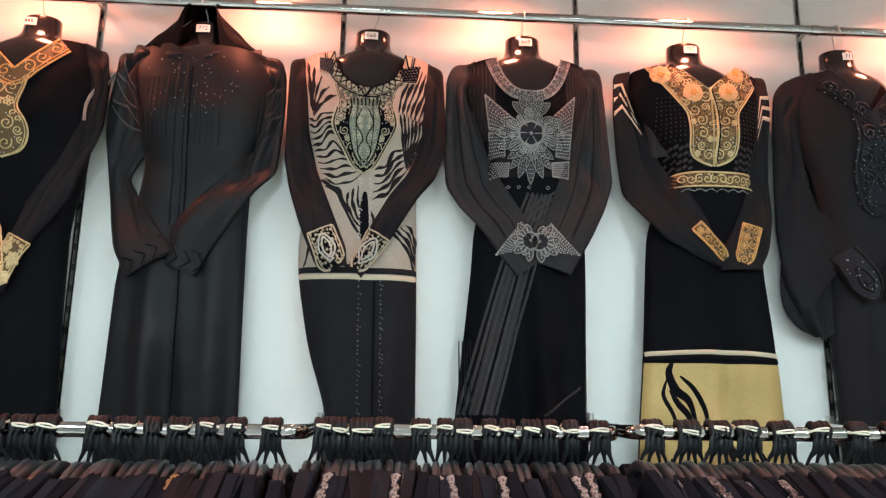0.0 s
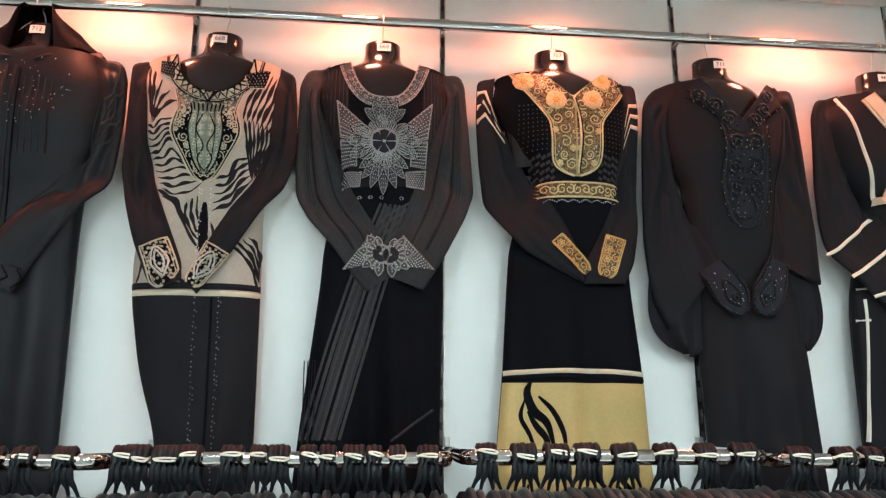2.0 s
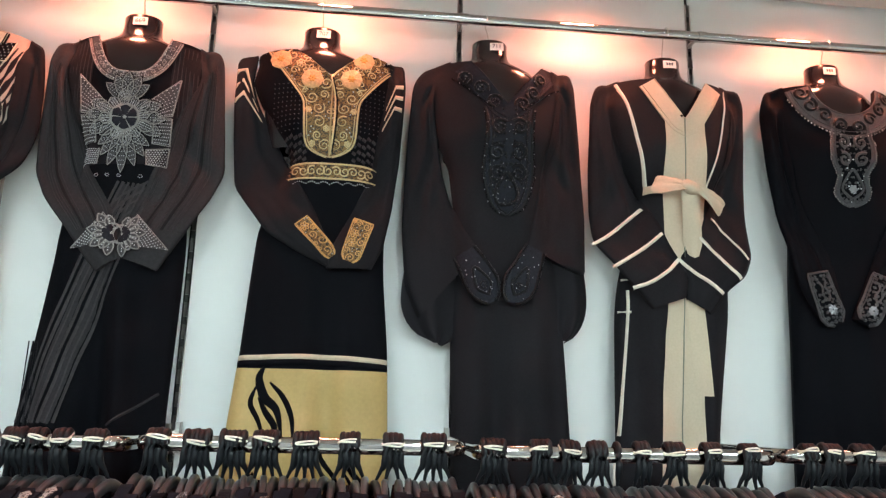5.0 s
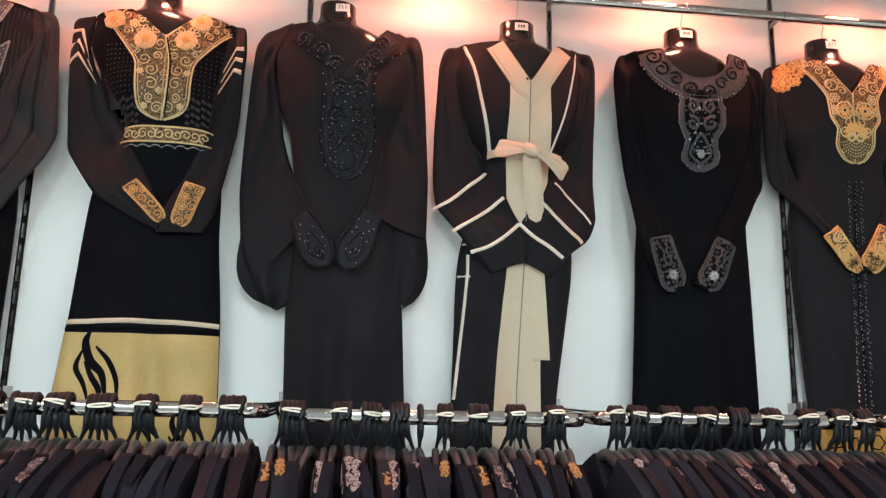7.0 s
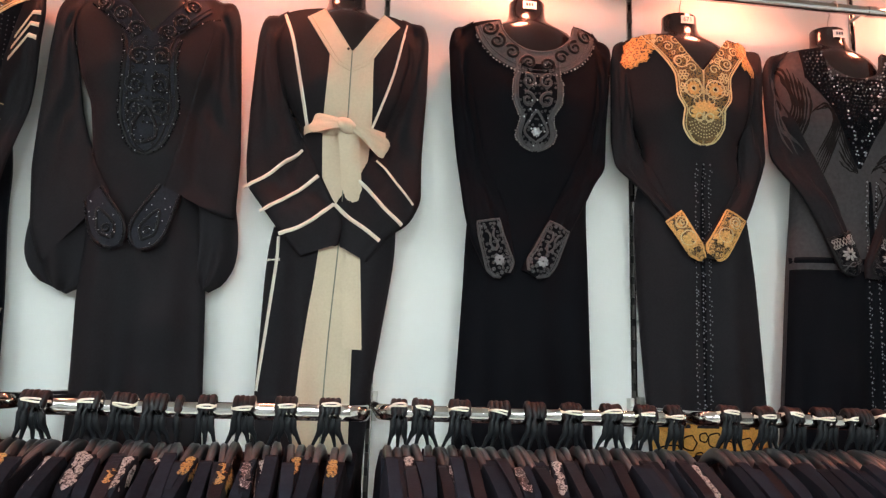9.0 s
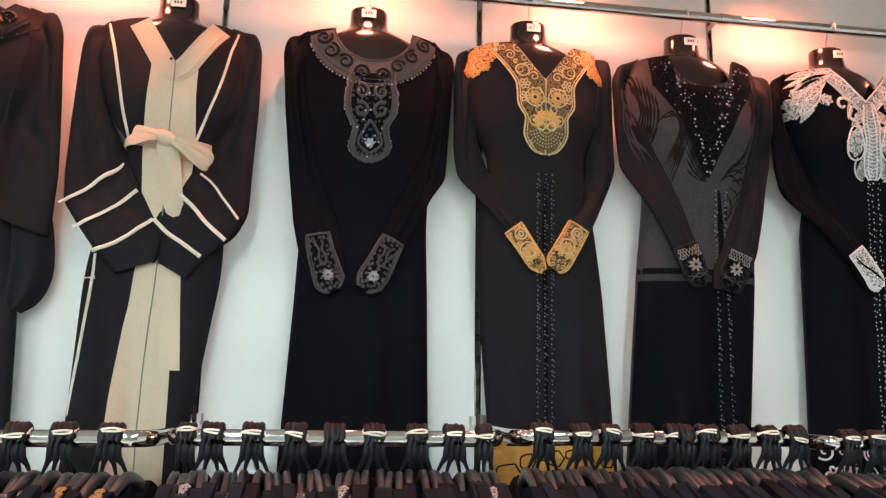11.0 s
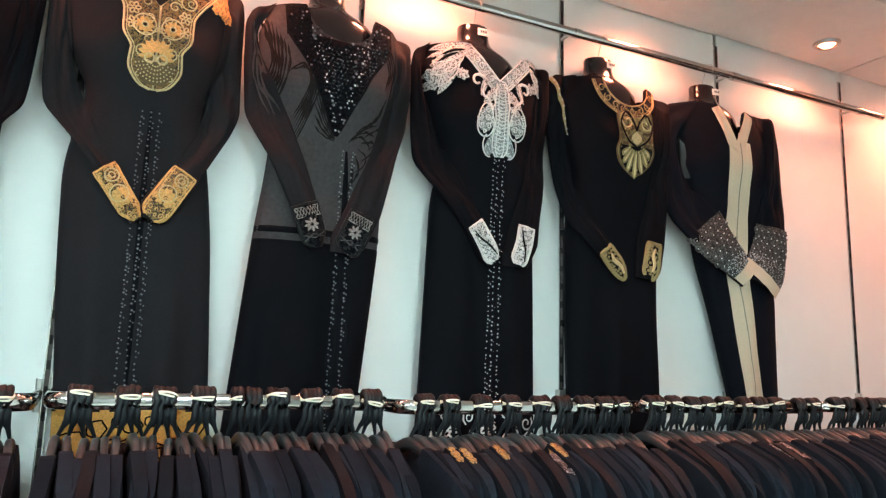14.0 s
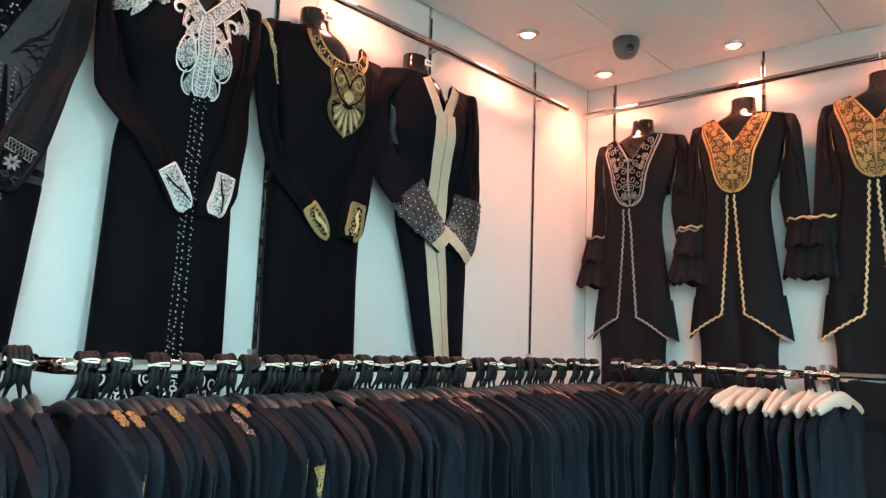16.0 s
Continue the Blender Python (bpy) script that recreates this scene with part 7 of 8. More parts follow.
for s in (-1, 1):
    lobe = [(C + s * 0.030, 2.240, -math.pi / 2 + s * 0.30, 0.0, 0.078, 0.0220), (C + s * 0.006, 2.180, -math.pi / 2 + s * 0.40, 0.0, 0.078, 0.0150)]
    leaves_part(g, "side_lobe", lobe, SILVER_NET, g.at, "grey beaded side lobe", None, 0.0040, 1.0)
    rnd = random.Random(110)
    cs = pack(lambda x, z, r: ((x - 0.046) / 0.021) ** 2 + ((z - 2.195) / 0.034) ** 2 < 1 - r * 20, (0.02, 0.075, 2.15, 2.24), (0.009, 0.006, 0.004, 0.003), 260, 44)
    ls, sp = filigree([(C + s * x, z, r) for x, z, r in cs], 0.0026, rnd, 0, False, False)
    rim = [(C + s * (0.046 + 0.024 * math.cos(q) * (1 - 0.25 * math.sin(q))), 2.195 + 0.042 * math.sin(q), 0.0036) for q in [2 * math.pi * k / 30 for k in range(31)]]
    ls += [rim, [(C + s * (0.028 + 0.020 * math.cos(q)), 2.135 + 0.030 * math.sin(q), 0.0034) for q in [-1.7 + 2.6 * k / 16 for k in range(17)]]]
    ls += [spiral(C + s * 0.070, 2.292, 0.021, -s * 5.0, 2.6 if s > 0 else 0.54, 0.0085, 26)]
    ls += [curve([(C + s * x, z) for x, z in pts], w, 22) for pts, w in ((((0.050, 2.290), (0.058, 2.262), (0.040, 2.245), (0.026, 2.222)), 0.0075), (((0.010, 2.290), (0.024, 2.262), (0.020, 2.240), (0.036, 2.222)), 0.0034))]
    lines_part(g, "curl", ls, WHITE_THREAD, g.at, "silver-white curling lace", None, 0.0056)
    band = [(C + s * 0.006, 2.290, (-0.85 if s > 0 else math.pi + 0.85), 0.0, 0.078, 0.0125), (C + s * 0.040, 2.322, (-1.25 if s > 0 else math.pi + 1.25), 0.0, 0.075, 0.0085)]
    leaves_part(g, "curling_leaf", band, SILVER_LACE, g.at, "silver-white lace leaf", None, 0.0050)
    beads_part(g, "lace_bead", [(x, z, 0.0020) for x, z, r in sp], CRYSTAL, g.at, "", None, 0.006)
    base = 0.008 + s * 0.078
    fan = [(base + s * 0.006 * k, 2.388 - 0.009 * k, (-0.18 - 0.13 * k) if s > 0 else math.pi + 0.18 + 0.13 * k, 0.0, (0.100 if s < 0 else 0.078) - 0.003 * k + 0.008 * (k % 2), 0.0120) for k in range(8)]
    fan += [(0.004 + s * x, z, 2 * math.pi * n / 6 + x * 80, 0.0, 0.017, 0.007) for x, z in ((0.160, 2.325), (0.150, 2.300), (0.172, 2.300), (0.168, 2.275), (0.140, 2.322), (0.120, 2.310), (0.100, 2.304)) for n in range(6) if s < 0 or x < 0.15]
    leaves_part(g, "shoulder_leaf", fan, SILVER_LACE, g.at, "silver-white lace leaves on the shoulder", None, 0.003)
    lines_part(g, "leaf_edge", leaf_edges(fan[:8:2], 0.0022), WHITE_THREAD, g.at, "", None, 0.005)
    lines_part(g, "leaf_gap", [curve([(base + s * (0.020 + 0.020 * k), 2.372 - 0.012 * k), (base + s * (0.050 + 0.015 * k), 2.366 - 0.018 * k), (base + s * (0.080 + 0.008 * k), 2.350 - 0.020 * k)], 0.008, 12, True) for k in range(2)], BLACK, g.at, "black gaps in the lace", None, 0.0062)
beads_part(g, "crystal_bead", [(C + 0.010 * math.sin(k * 2.4), 2.120 + 0.013 * k, 0.0022) for k in range(13)], CRYSTAL, g.at, "bright crystals", pend, 0.007)
for k in (0, 1):
    cf = cuff(g, k, 0.105, 0.044 if k == 0 else 0.048, 0.046, SILVER_NET, WHITE_THREAD, 52 + k, 0.004, None, 0.0022, (0.004, 0.003), label="silver-white cuff", border=0.0045)
    f = g.cuff_map(k, 0.004)
    leaves_part(g, "cuff_leaf", [(0.0, 0.012 + 0.018 * n, math.pi / 2 + q * 0.75, 0.0, 0.026, 0.0055) for n in range(5) for q in (-1, 1)], SILVER_LACE, f, "silver leaves", cf, 0.004)
    lines_part(g, "cuff_gap", [curve([(0.014, 0.014), (0.004, 0.045), (-0.006, 0.062), (-0.014, 0.094)], 0.006, 16, True)], BLACK, f, "", cf, 0.0062)
bead_rows(g, [0.004, 0.016, 0.032], 2.10, 1.09, CRYSTAL, 0.013, 0.0026)
placket(g, 0.022, 2.10, 1.08, BLACK, 0.008)
cs = pack(lambda x, z, r: g.soft(z)[0] + r < x < g.soft(z)[1] - r and 1.2 + r < z < 1.49 - r, (-0.17, 0.15, 1.2, 1.49), (0.02, 0.013, 0.008), 160, 55)
ls, sp = filigree(cs, 0.005, random.Random(7), 0, False)
lines_part(g, "hem_lace", ls, WHITE_THREAD, g.at, "silver-white hem lace", None, 0.003)

# 12: black with antique gold emblem
m = display(3.802, "", -0.024, dz=0.0, cx=-0.046)
g = Garment("antique_gold_abaya", m, "black abaya with antique gold leaf emblem and cuffs", [(-0.175, 2.40), (-0.165, 2.30)] + [(-0.150, 2.234), (-0.137, 2.075), (-0.161, 1.954), (-0.159, 1.733), (-0.151, 1.526)] + [(-0.15, 1.05)], [(0.140, 2.40), (0.145, 2.30)] + [(0.156, 2.295), (0.147, 2.154), (0.153, 1.985), (0.148, 1.753), (0.156, 1.530)] + [(0.16, 1.05)], ("round", 0.080, 0.095, 0.004),
            [([(-0.151, 2.411), (-0.208, 2.394), (-0.235, 2.358), (-0.233, 2.246), (-0.211, 2.124), (-0.184, 1.988), (-0.161, 1.960), (-0.084, 1.884), (-0.034, 1.837), (-0.000, 1.826)], [(-0.180, 2.296), (-0.165, 2.204), (-0.138, 2.067), (-0.058, 1.942), (-0.002, 1.865), (-0.003, 1.831)]),
             ([(0.132, 2.396), (0.172, 2.370), (0.169, 2.277), (0.164, 2.155), (0.159, 2.052), (0.148, 1.933), (0.132, 1.857), (0.103, 1.837)], [(0.119, 2.311), (0.104, 2.240), (0.093, 2.137), (0.068, 2.017), (0.049, 1.950), (0.039, 1.841)])], BLACK, BLACK, 12, 0.4)
neck_band(g, 0.036, BLACK_WARM, OLIVE, 9, 0.0034, 0.012, label="antique gold neck band", beads=GOLD_PALE, border=0.0050)
E0 = 0.026
shape12 = profile([(2.120, 0.004), (2.135, 0.030), (2.16, 0.056), (2.19, 0.067), (2.215, 0.060), (2.24, 0.060), (2.28, 0.064), (2.312, 0.060)])
emblem(g, shape12, 2.120, 2.312, E0, OLIVE, GOLD_PALE, 0.003, (0.008, 0.006, 0.004), 60, DARK_GOLD, JET, label="antique gold leaf emblem", border=0.006)
a = Acc()
sheet(a, g.at, [2.130 + 0.072 * i / 10 for i in range(11)], lambda z: E0 - 0.058 * math.sqrt(max(0.02, 1 - ((2.202 - z) / 0.076) ** 2)), lambda z: E0 + 0.058 * math.sqrt(max(0.02, 1 - ((2.202 - z) / 0.076) ** 2)), 0.0046)
part("dark_fan", a, BLACK, g.ob, "dark fan under the gold leaves")
leaves_part(g, "emblem_leaf", [(E0, 2.214, -math.pi / 2 + 0.30 * k, 0.024, 0.102 - 0.013 * abs(k), 0.0085) for k in range(-3, 4)], OLIVE, g.at, "antique gold tongue-shaped leaves", None, 0.0055, 1.0)
leaves_part(g, "leaf_light", [(E0, 2.214, -math.pi / 2 + 0.30 * k, 0.034, 0.096 - 0.013 * abs(k), 0.0032) for k in range(-3, 4)], GOLD_PALE, g.at, "pale gold beaded leaf hearts", None, 0.0072, 1.0)
lines_part(g, "paisley", [spiral(E0 + s * 0.031, 2.270, 0.026, -s * 7.5, 1.2 if s > 0 else 1.94, 0.011, 28) for s in (-1, 1)], OLIVE, g.at, "gold paisley curls", None, 0.0062)
lines_part(g, "paisley_light", [spiral(E0 + s * 0.031, 2.270, 0.025, -s * 7.0, 1.2 if s > 0 else 1.94, 0.0035, 28) for s in (-1, 1)], GOLD_PALE, g.at, "", None, 0.0080)
leaves_part(g, "emblem_drop", [(E0, 2.208, math.pi / 2, 0.0, 0.036, 0.016)], GOLD_PALE, g.at, "pale gold drop", None, 0.0055)
lines_part(g, "emblem_outline", [curve([(E0, 2.198), (E0 + s * 0.034, 2.222), (E0 + s * 0.056, 2.262), (E0 + s * 0.036, 2.298), (E0 + s * 0.010, 2.272), (E0, 2.246)], 0.0052, 26) for s in (-1, 1)], BLACK, g.at, "black outline cords", None, 0.0088)
rnd = random.Random(120)
beads_part(g, "stud_bead", [(E0 + rnd.uniform(-0.9, 0.9) * shape12(z), z, rnd.uniform(0.0014, 0.0024)) for z in [2.13 + 0.0035 * k for k in range(50)]], GOLD_PALE, g.at, "gold and bright studs", None, 0.0085)
f = g.on_arm(0)
lines_part(g, "shoulder_braid", [curve([(-0.223, 2.375), (-0.200, 2.332), (-0.183, 2.272), (-0.173, 2.218)], 0.013, 20)], OLIVE, f, "gold braid with dark studs", g.arms[0][0], 0.004)
beads_part(g, "stud", [(p[0], p[1], 0.0030) for p in smooth_path([(-0.223, 2.375), (-0.200, 2.332), (-0.183, 2.272), (-0.173, 2.218)], 12)], CRYSTAL, f, "", g.arms[0][0], 0.006)
for k in (0, 1):
    cf = cuff(g, k, 0.100, 0.046, 0.052, BLACK, OLIVE, 62 + k, 0.003, CRYSTAL, 0.003, (0.004,), label="antique gold beaded cuff", border=0.010)
    lines_part(g, "cuff_leaf", [curve([(0, 0.018), (0.004, 0.040), (-0.003, 0.062), (0, 0.086)], 0.012, 18, True)], GOLD_PALE, g.cuff_map(k, 0.003), "pale gold leaf", cf, 0.006)

# 13: navy robe with cream front and peacock-eye sleeves
m = display(4.19, "", -0.006, cx=-0.030)
g = Garment("peacock_sleeve_robe", m, "navy-black robe with cream front band and studded sleeves", [(-0.175, 2.40), (-0.155, 2.32)] + [(-0.133, 2.279), (-0.100, 2.125), (-0.079, 1.935), (-0.022, 1.768), (0.044, 1.525)] + [(0.10, 1.05)], [(0.175, 2.40), (0.19, 2.33)] + [(0.215, 2.307), (0.221, 2.174), (0.225, 1.986), (0.237, 1.822), (0.234, 1.527)] + [(0.24, 1.05)], ("v", 0.055, 0.13, 0.030),
            [([(-0.106, 2.410), (-0.195, 2.380), (-0.214, 2.340), (-0.219, 2.225), (-0.213, 2.088), (-0.184, 2.032), (-0.112, 1.947), (0.005, 1.873), (0.054, 1.844)], [(-0.172, 2.278), (-0.139, 2.180), (-0.105, 2.130), (0.001, 2.023), (0.073, 1.943), (0.091, 1.896)]),
             ([(0.134, 2.423), (0.206, 2.409), (0.214, 2.324), (0.238, 2.213), (0.260, 2.083), (0.262, 1.989), (0.244, 1.899), (0.197, 1.835)], [(0.171, 2.270), (0.158, 2.193), (0.134, 2.089), (0.107, 1.977), (0.072, 1.929), (0.046, 1.883)])], NAVY, NAVY, 13, 0.5)
a = Acc()
sheet(a, g.at, [1.062 + (2.285 - 1.062) * i / 60 for i in range(61)], lambda z: 0.000 + max(0, 1.9 - z) * 0.20, lambda z: 0.086 + max(0, 1.9 - z) * 0.17, 0.003, 10)
part("front_band", a, CREAM, g.ob, "cream front band")
neck_band(g, 0.036, CREAM, CREAM, 1, 0.001, 0.5, name="lapel", label="cream lapel round the neck", border=0.002)
lines_part(g, "front_seam", [[(0.044 + max(0, 1.9 - z) * 0.18, z, 0.003) for z in [2.28 - 1.2 * i / 40 for i in range(41)]]], SAGE, g.at, "", None, 0.0034)
for k in (0, 1):
    f = g.cuff_map(k)
    a = Acc()
    wide = lambda v: 0.95 * g.wrist(k, v)
    top = 0.215 if k == 0 else 0.195
    sheet(a, f, [0.036 + (top - 0.036) * i / 18 for i in range(19)], lambda v: -wide(v), wide, 0.002)
    pt = part("studded_panel", a, EYE_CLOTH, g.arms[k][0], "dark panel with silver peacock-eye studs")
    eyes, st = [], []
    for j in range(7):
        v = 0.094 + 0.0205 * j
        for i in range(-3, 4):
            u = (i + 0.5 * (j % 2)) * 0.0225
            if v < top - 0.004 and abs(u) < wide(v) - 0.004:
                eyes.append([(u + 0.0088 * math.cos(q), v + 0.0088 * math.sin(q), 0.0032) for q in [0.9 + n * math.pi / 6 for n in range(10)]])
                st.append((u, v, 0.0030))
    rnd = random.Random(70 + k)
    for _ in range(170):
        v = rnd.uniform(0.038, 0.088)
        st.append((rnd.uniform(-0.95, 0.95) * wide(v), v, rnd.uniform(0.0010, 0.0020)))
    tagged(lines_part(g, "peacock_eye", eyes, SMOKE, f, "", pt, 0.0035), kind="stuff")
    beads_part(g, "studs", st, CRYSTAL, f, "", pt, 0.003)
    a = Acc()
    sheet(a, f, [0.0 + 0.038 * i / 6 for i in range(7)], lambda v: -wide(v), wide, 0.004)
    part("cuff", a, CREAM, g.arms[k][0], "cream turned-back cuff")

# 14 to 16: tunics with ruffled sleeves on the end wall
EAST = pose(END_X, WALL_Y, 0, 0, 0, -90)
for n, (x, thread, pale, label) in enumerate(((0.285, DARK_SILVER, DARK_SILVER, "black tunic abaya with silver braid and ruffled sleeves"), (0.685, GOLD, GOLD_PALE, "black tunic abaya with gold bib and ruffled sleeves"), (1.14, GOLD, GOLD_PALE, "black tunic abaya with gold bib and ruffled sleeves"), (1.55, SILVER, SILVER, "black tunic abaya with silver braid and ruffled sleeves"))):
    m = display(x, None, 0.006, 0.0, EAST, True, 0.03, (0.022, 0.034, 0.034, 0.03)[n])
    lean = (-0.042, -0.030, -0.030, -0.030)[n]
    edges = [[(s * q + lean * min(1.0, (2.40 - z) / 0.3), z) for q, z in ((0.150, 2.40), (0.140, 2.30), (0.124, 2.2), (0.118, 2.05), (0.135, 1.9), (0.160, 1.72), (0.156, 1.66), (0.135, 1.58), (0.140, 1.05))] for s in (-1, 1)]
    arms = [([(s * q, z) for q, z in ((0.140, 2.402), (0.182, 2.378), (0.200, 2.33), (0.210, 2.20), (0.222, 2.02), (0.236, 1.965))], [(s * q, z) for q, z in ((0.152, 2.29), (0.128, 2.18), (0.122, 2.08), (0.140, 1.975))]) for s in (-1, 1)]
    g = Garment("tunic_abaya", m, label, edges[0], edges[1], ("v", 0.078, 0.125, lean * 0.3), arms, BLACK_WARM, BLACK_WARM, 14 + n, 0.6)
    plain = n in (0, 3)
    bib = profile([(2.110, 0.006), (2.122, 0.034), (2.150, 0.056), (2.20, 0.070), (2.25, 0.080), (2.31, 0.102), (2.36, 0.122), (2.39, 0.130)])
    emblem(g, bib, 2.110, 2.386, lean * 0.6, BLACK if plain else GOLD_NET, thread, 0.0036, (0.015, 0.011, 0.007, 0.0038) if plain else (0.011, 0.008, 0.005, 0.003), 83 + n, thread, thread, label="embroidered bib", over=lambda z: max(0.0, z - 2.292) / 0.122 * 0.078, border=0.008)
    # split front edged with braid, and pointed tunic tails
    for s in (-1, 1):
        wave = [(lean + s * (0.012 + 0.028 * (i / 60) ** 1.2) + 0.0030 * math.sin(i * 1.9), 2.10 - 0.43 * i / 60, 0.0076) for i in range(61)]
        lines_part(g, "braid", [wave], pale, lambda x, z, lift=0.0: (x, min(g.at(x, z, lift)[1], -0.091 - lift), z), "wavy braid edging", None, 0.003, 0.002)
        lines_part(g, "braid", [[(lean + s * (0.040 + 0.135 * i / 24), 1.67 - 0.085 * (i / 24) ** 1.2 + 0.003 * math.sin(i * 1.9), 0.0076) for i in range(25)]], pale, lambda x, z, lift=0.0: (x, -0.088 - lift, z), "wavy braid edging", None, 0.003, 0.002)
        a = Acc()
        rows = [[(lean + s * (0.036 + (0.128 + 0.022 * q) * i / 8), -0.086 + 0.05 * (i / 8) ** 2 - 0.004 * math.sin(i + q * 3), 1.74 - q * (0.07 + 0.088 * (i / 8) ** 1.2)) for i in range(9)] for q in (0, 0.33, 0.66, 1)]
        a.grid(rows, flip=s < 0)
        a.grid([[(p[0], p[1] + 0.004, p[2]) for p in r] for r in rows], flip=s > 0)
        part("tunic_tail", a, BLACK_WARM, g.ob, "pointed tunic tail")
        arm = g.arms[0 if s < 0 else 1]
        for tier, (z0, z1, w0, w1) in enumerate(((1.995, 1.90, 0.046, 0.060), (1.925, 1.800, 0.052, 0.078))):
            a = Acc()
            rows = []
            for j in range(9):
                q = j / 8
                hw = w0 + (w1 - w0) * q
                cx = s * (0.196 + 0.008 * tier + 0.006 * q)
                rows.append([(cx + hw * math.cos(t), min(-0.004, -0.058 - (0.022 + 0.026 * q) * math.sin(t) - 0.008 * q * math.sin(11 * t + tier)), z0 + (z1 - z0) * q + 0.010 * q * math.sin(5 * t + tier)) for t in [2 * math.pi * i / 66 for i in range(66)]])
            a.grid(rows, True, flip=True)
            a.grid([[(p[0], p[1] + 0.002, p[2]) for p in r] for r in rows], True)
            part("ruffle", a, BLACK_WARM, arm[0], "gathered black ruffle")
        a = Acc()
        a.tube([(s * 0.196 + 0.046 * math.cos(t), -0.060 - 0.028 * math.sin(t), 1.999 + 0.004 * math.sin(6 * t)) for t in [math.pi * i / 20 for i in range(21)]], 0.0042, 6)
        part("braid", a, pale, arm[0], "braid above the ruffles")
        f = g.arm_map(0 if s < 0 else 1)
        if plain:
            lines_part(g, "shoulder_braid", [[(0.86, 0.05 + 0.03 * (i + q), 0.10) for q in (0, 0.3, 0.6)] for i in range(10)], DARK_SILVER, f, "silver braid on the shoulder", arm[0], 0.003)
        else:
            lines_part(g, "shoulder_braid", [[(0.86, 0.04 + 0.24 * i / 10, 0.10) for i in range(11)]], OLIVE, f, "gold braid on the shoulder", arm[0], 0.003)

# ---- hanging bars and the clothes on them ----
BAR_Y, BAR_Z = 1.40, 1.503


def hang_bar(m, w, label="chrome hanging bar on arms fixed to the wall uprights"):
    """An oval bar, one bay wide, with arms that bend back to the wall. Local: x along, the bar at y = 0, the wall at y = 0.32."""
    ob = empty("hanging_bar", m, label, "clothes rail", "hanging bars along the walls")
    a = Acc()
    e, r = w / 2 - 0.012, 0.045
    pts = [(-e, 0.318, 0.0), (-e, 0.20, 0.0), (-e, r, 0.0)] + [(-e + r - r * math.cos(q), r - r * math.sin(q), 0.0) for q in [math.pi / 2 * k / 6 for k in range(1, 7)]]
    pts += [(-e + r + (2 * e - 2 * r) * k / 10, 0.0, 0.0) for k in range(1, 10)]
    pts += [(e - r + r * math.sin(q), r - r * math.cos(q), 0.0) for q in [math.pi / 2 * k / 6 for k in range(0, 7)]] + [(e, 0.20, 0.0), (e, 0.318, 0.0)]
    a.tube(pts, 0.0075, 14, True, 0.0145)
    part("bar", a, CHROME, ob)
    for s in (-1, 1):
        a = Acc()
        a.box(s * e - 0.006, 0.300, -0.032, s * e + 0.006, 0.322, 0.032, 0.002)
        part("bracket", a, STEEL_DULL, ob, "", False)
    return ob


def hook_line(fan):
    """The wire of a hanger's hook and stem, from its tip over the bar down to the shoulders."""
    pts = [(0, 0.0150, -0.012)] + [(0, 0.0150 * math.cos(q), 0.0207 * math.sin(q)) for q in [math.pi * k / 9 for k in range(10)]]
    pts += [(0, -0.0150, -0.012), (fan * 0.03, -0.0145, -0.021), (fan * 0.10, -0.011, -0.032), (fan * 0.45, -0.004, -0.042), (fan, 0.0, -0.062)]
    return pts


SLOPE = 0.44
FAN = 0.0082
FANS = tuple(FAN * k for k in (-2, -1, 0, 1, 2))


def shoulder_z(y):
    """Height of a hanger's top edge at distance y from its middle."""
    return -0.053 - SLOPE * (math.sqrt(y * y + 0.0004) - 0.02)


def hanger_meshes(mat_arm, broad):
    """Hook and arm meshes of one kind of hanger, for a few fan positions; a broad one has a deep flat shoulder with a rounded tip."""
    hooks = []
    for fan in FANS:
        a = Acc()
        p = hook_line(fan)
        a.tube(p, [0.0062] * 11 + [0.0066, 0.0068, 0.0064, 0.0040, 0.0024], 7)
        hooks.append(a.mesh("hook", HANGER))
    a = Acc()
    rows = []
    n, reach = 19, 0.205 if broad else 0.122
    for i in range(n):
        y = -reach + 2 * reach * i / (n - 1)
        e = math.sqrt(max(0.03, 1 - max(0, (abs(y) - (reach - 0.03)) / 0.03) ** 2))
        z = shoulder_z(y * 0.55) + 0.010 - 0.010 * (1 - e) if broad else shoulder_z(y) - 0.16 * max(0, abs(y) - 0.052)
        h = (0.044 - 0.008 * abs(y) / reach) * e if broad else 0.022 - 0.006 * abs(y) / reach
        t = 0.0058 if broad else 0.0066 - 0.0020 * min(1, abs(y) / 0.12)
        rows.append([(-t, y, z - h * 0.75), (-t * 1.02, y, z - 0.005), (-t * 0.62, y, z - 0.0008), (0, y, z), (t * 0.62, y, z - 0.0008), (t * 1.02, y, z - 0.005), (t, y, z - h * 0.75), (t * 0.6, y, z - h), (-t * 0.6, y, z - h)])
    a.grid(rows, True)
    a.cap(rows[0][::-1])
    a.cap(rows[-1])
    return hooks, a.mesh("shoulder_bar", mat_arm)


HOOKS, ARM = hanger_meshes(HANGER_BROWN, False)
_, ARM_CREAM = hanger_meshes(HANGER_CREAM, True)


def band_mesh(w):
    a = Acc()
    for turn in range(2):
        loop = []
        for k in range(24):
            q = 2 * math.pi * k / 24
            loop.append((w * (abs(math.cos(q)) ** 0.6) * (1 if math.cos(q) >= 0 else -1), 0.0225 * (abs(math.sin(q)) ** 0.8) * (1 if math.sin(q) >= 0 else -1), 0.0100 - 0.0030 * turn + 0.0015 * math.sin(3 * q + turn * 2)))
        a.tube(loop + [loop[0]], 0.0013, 6, False, 0.0020)
    return a.mesh("band", BAND)


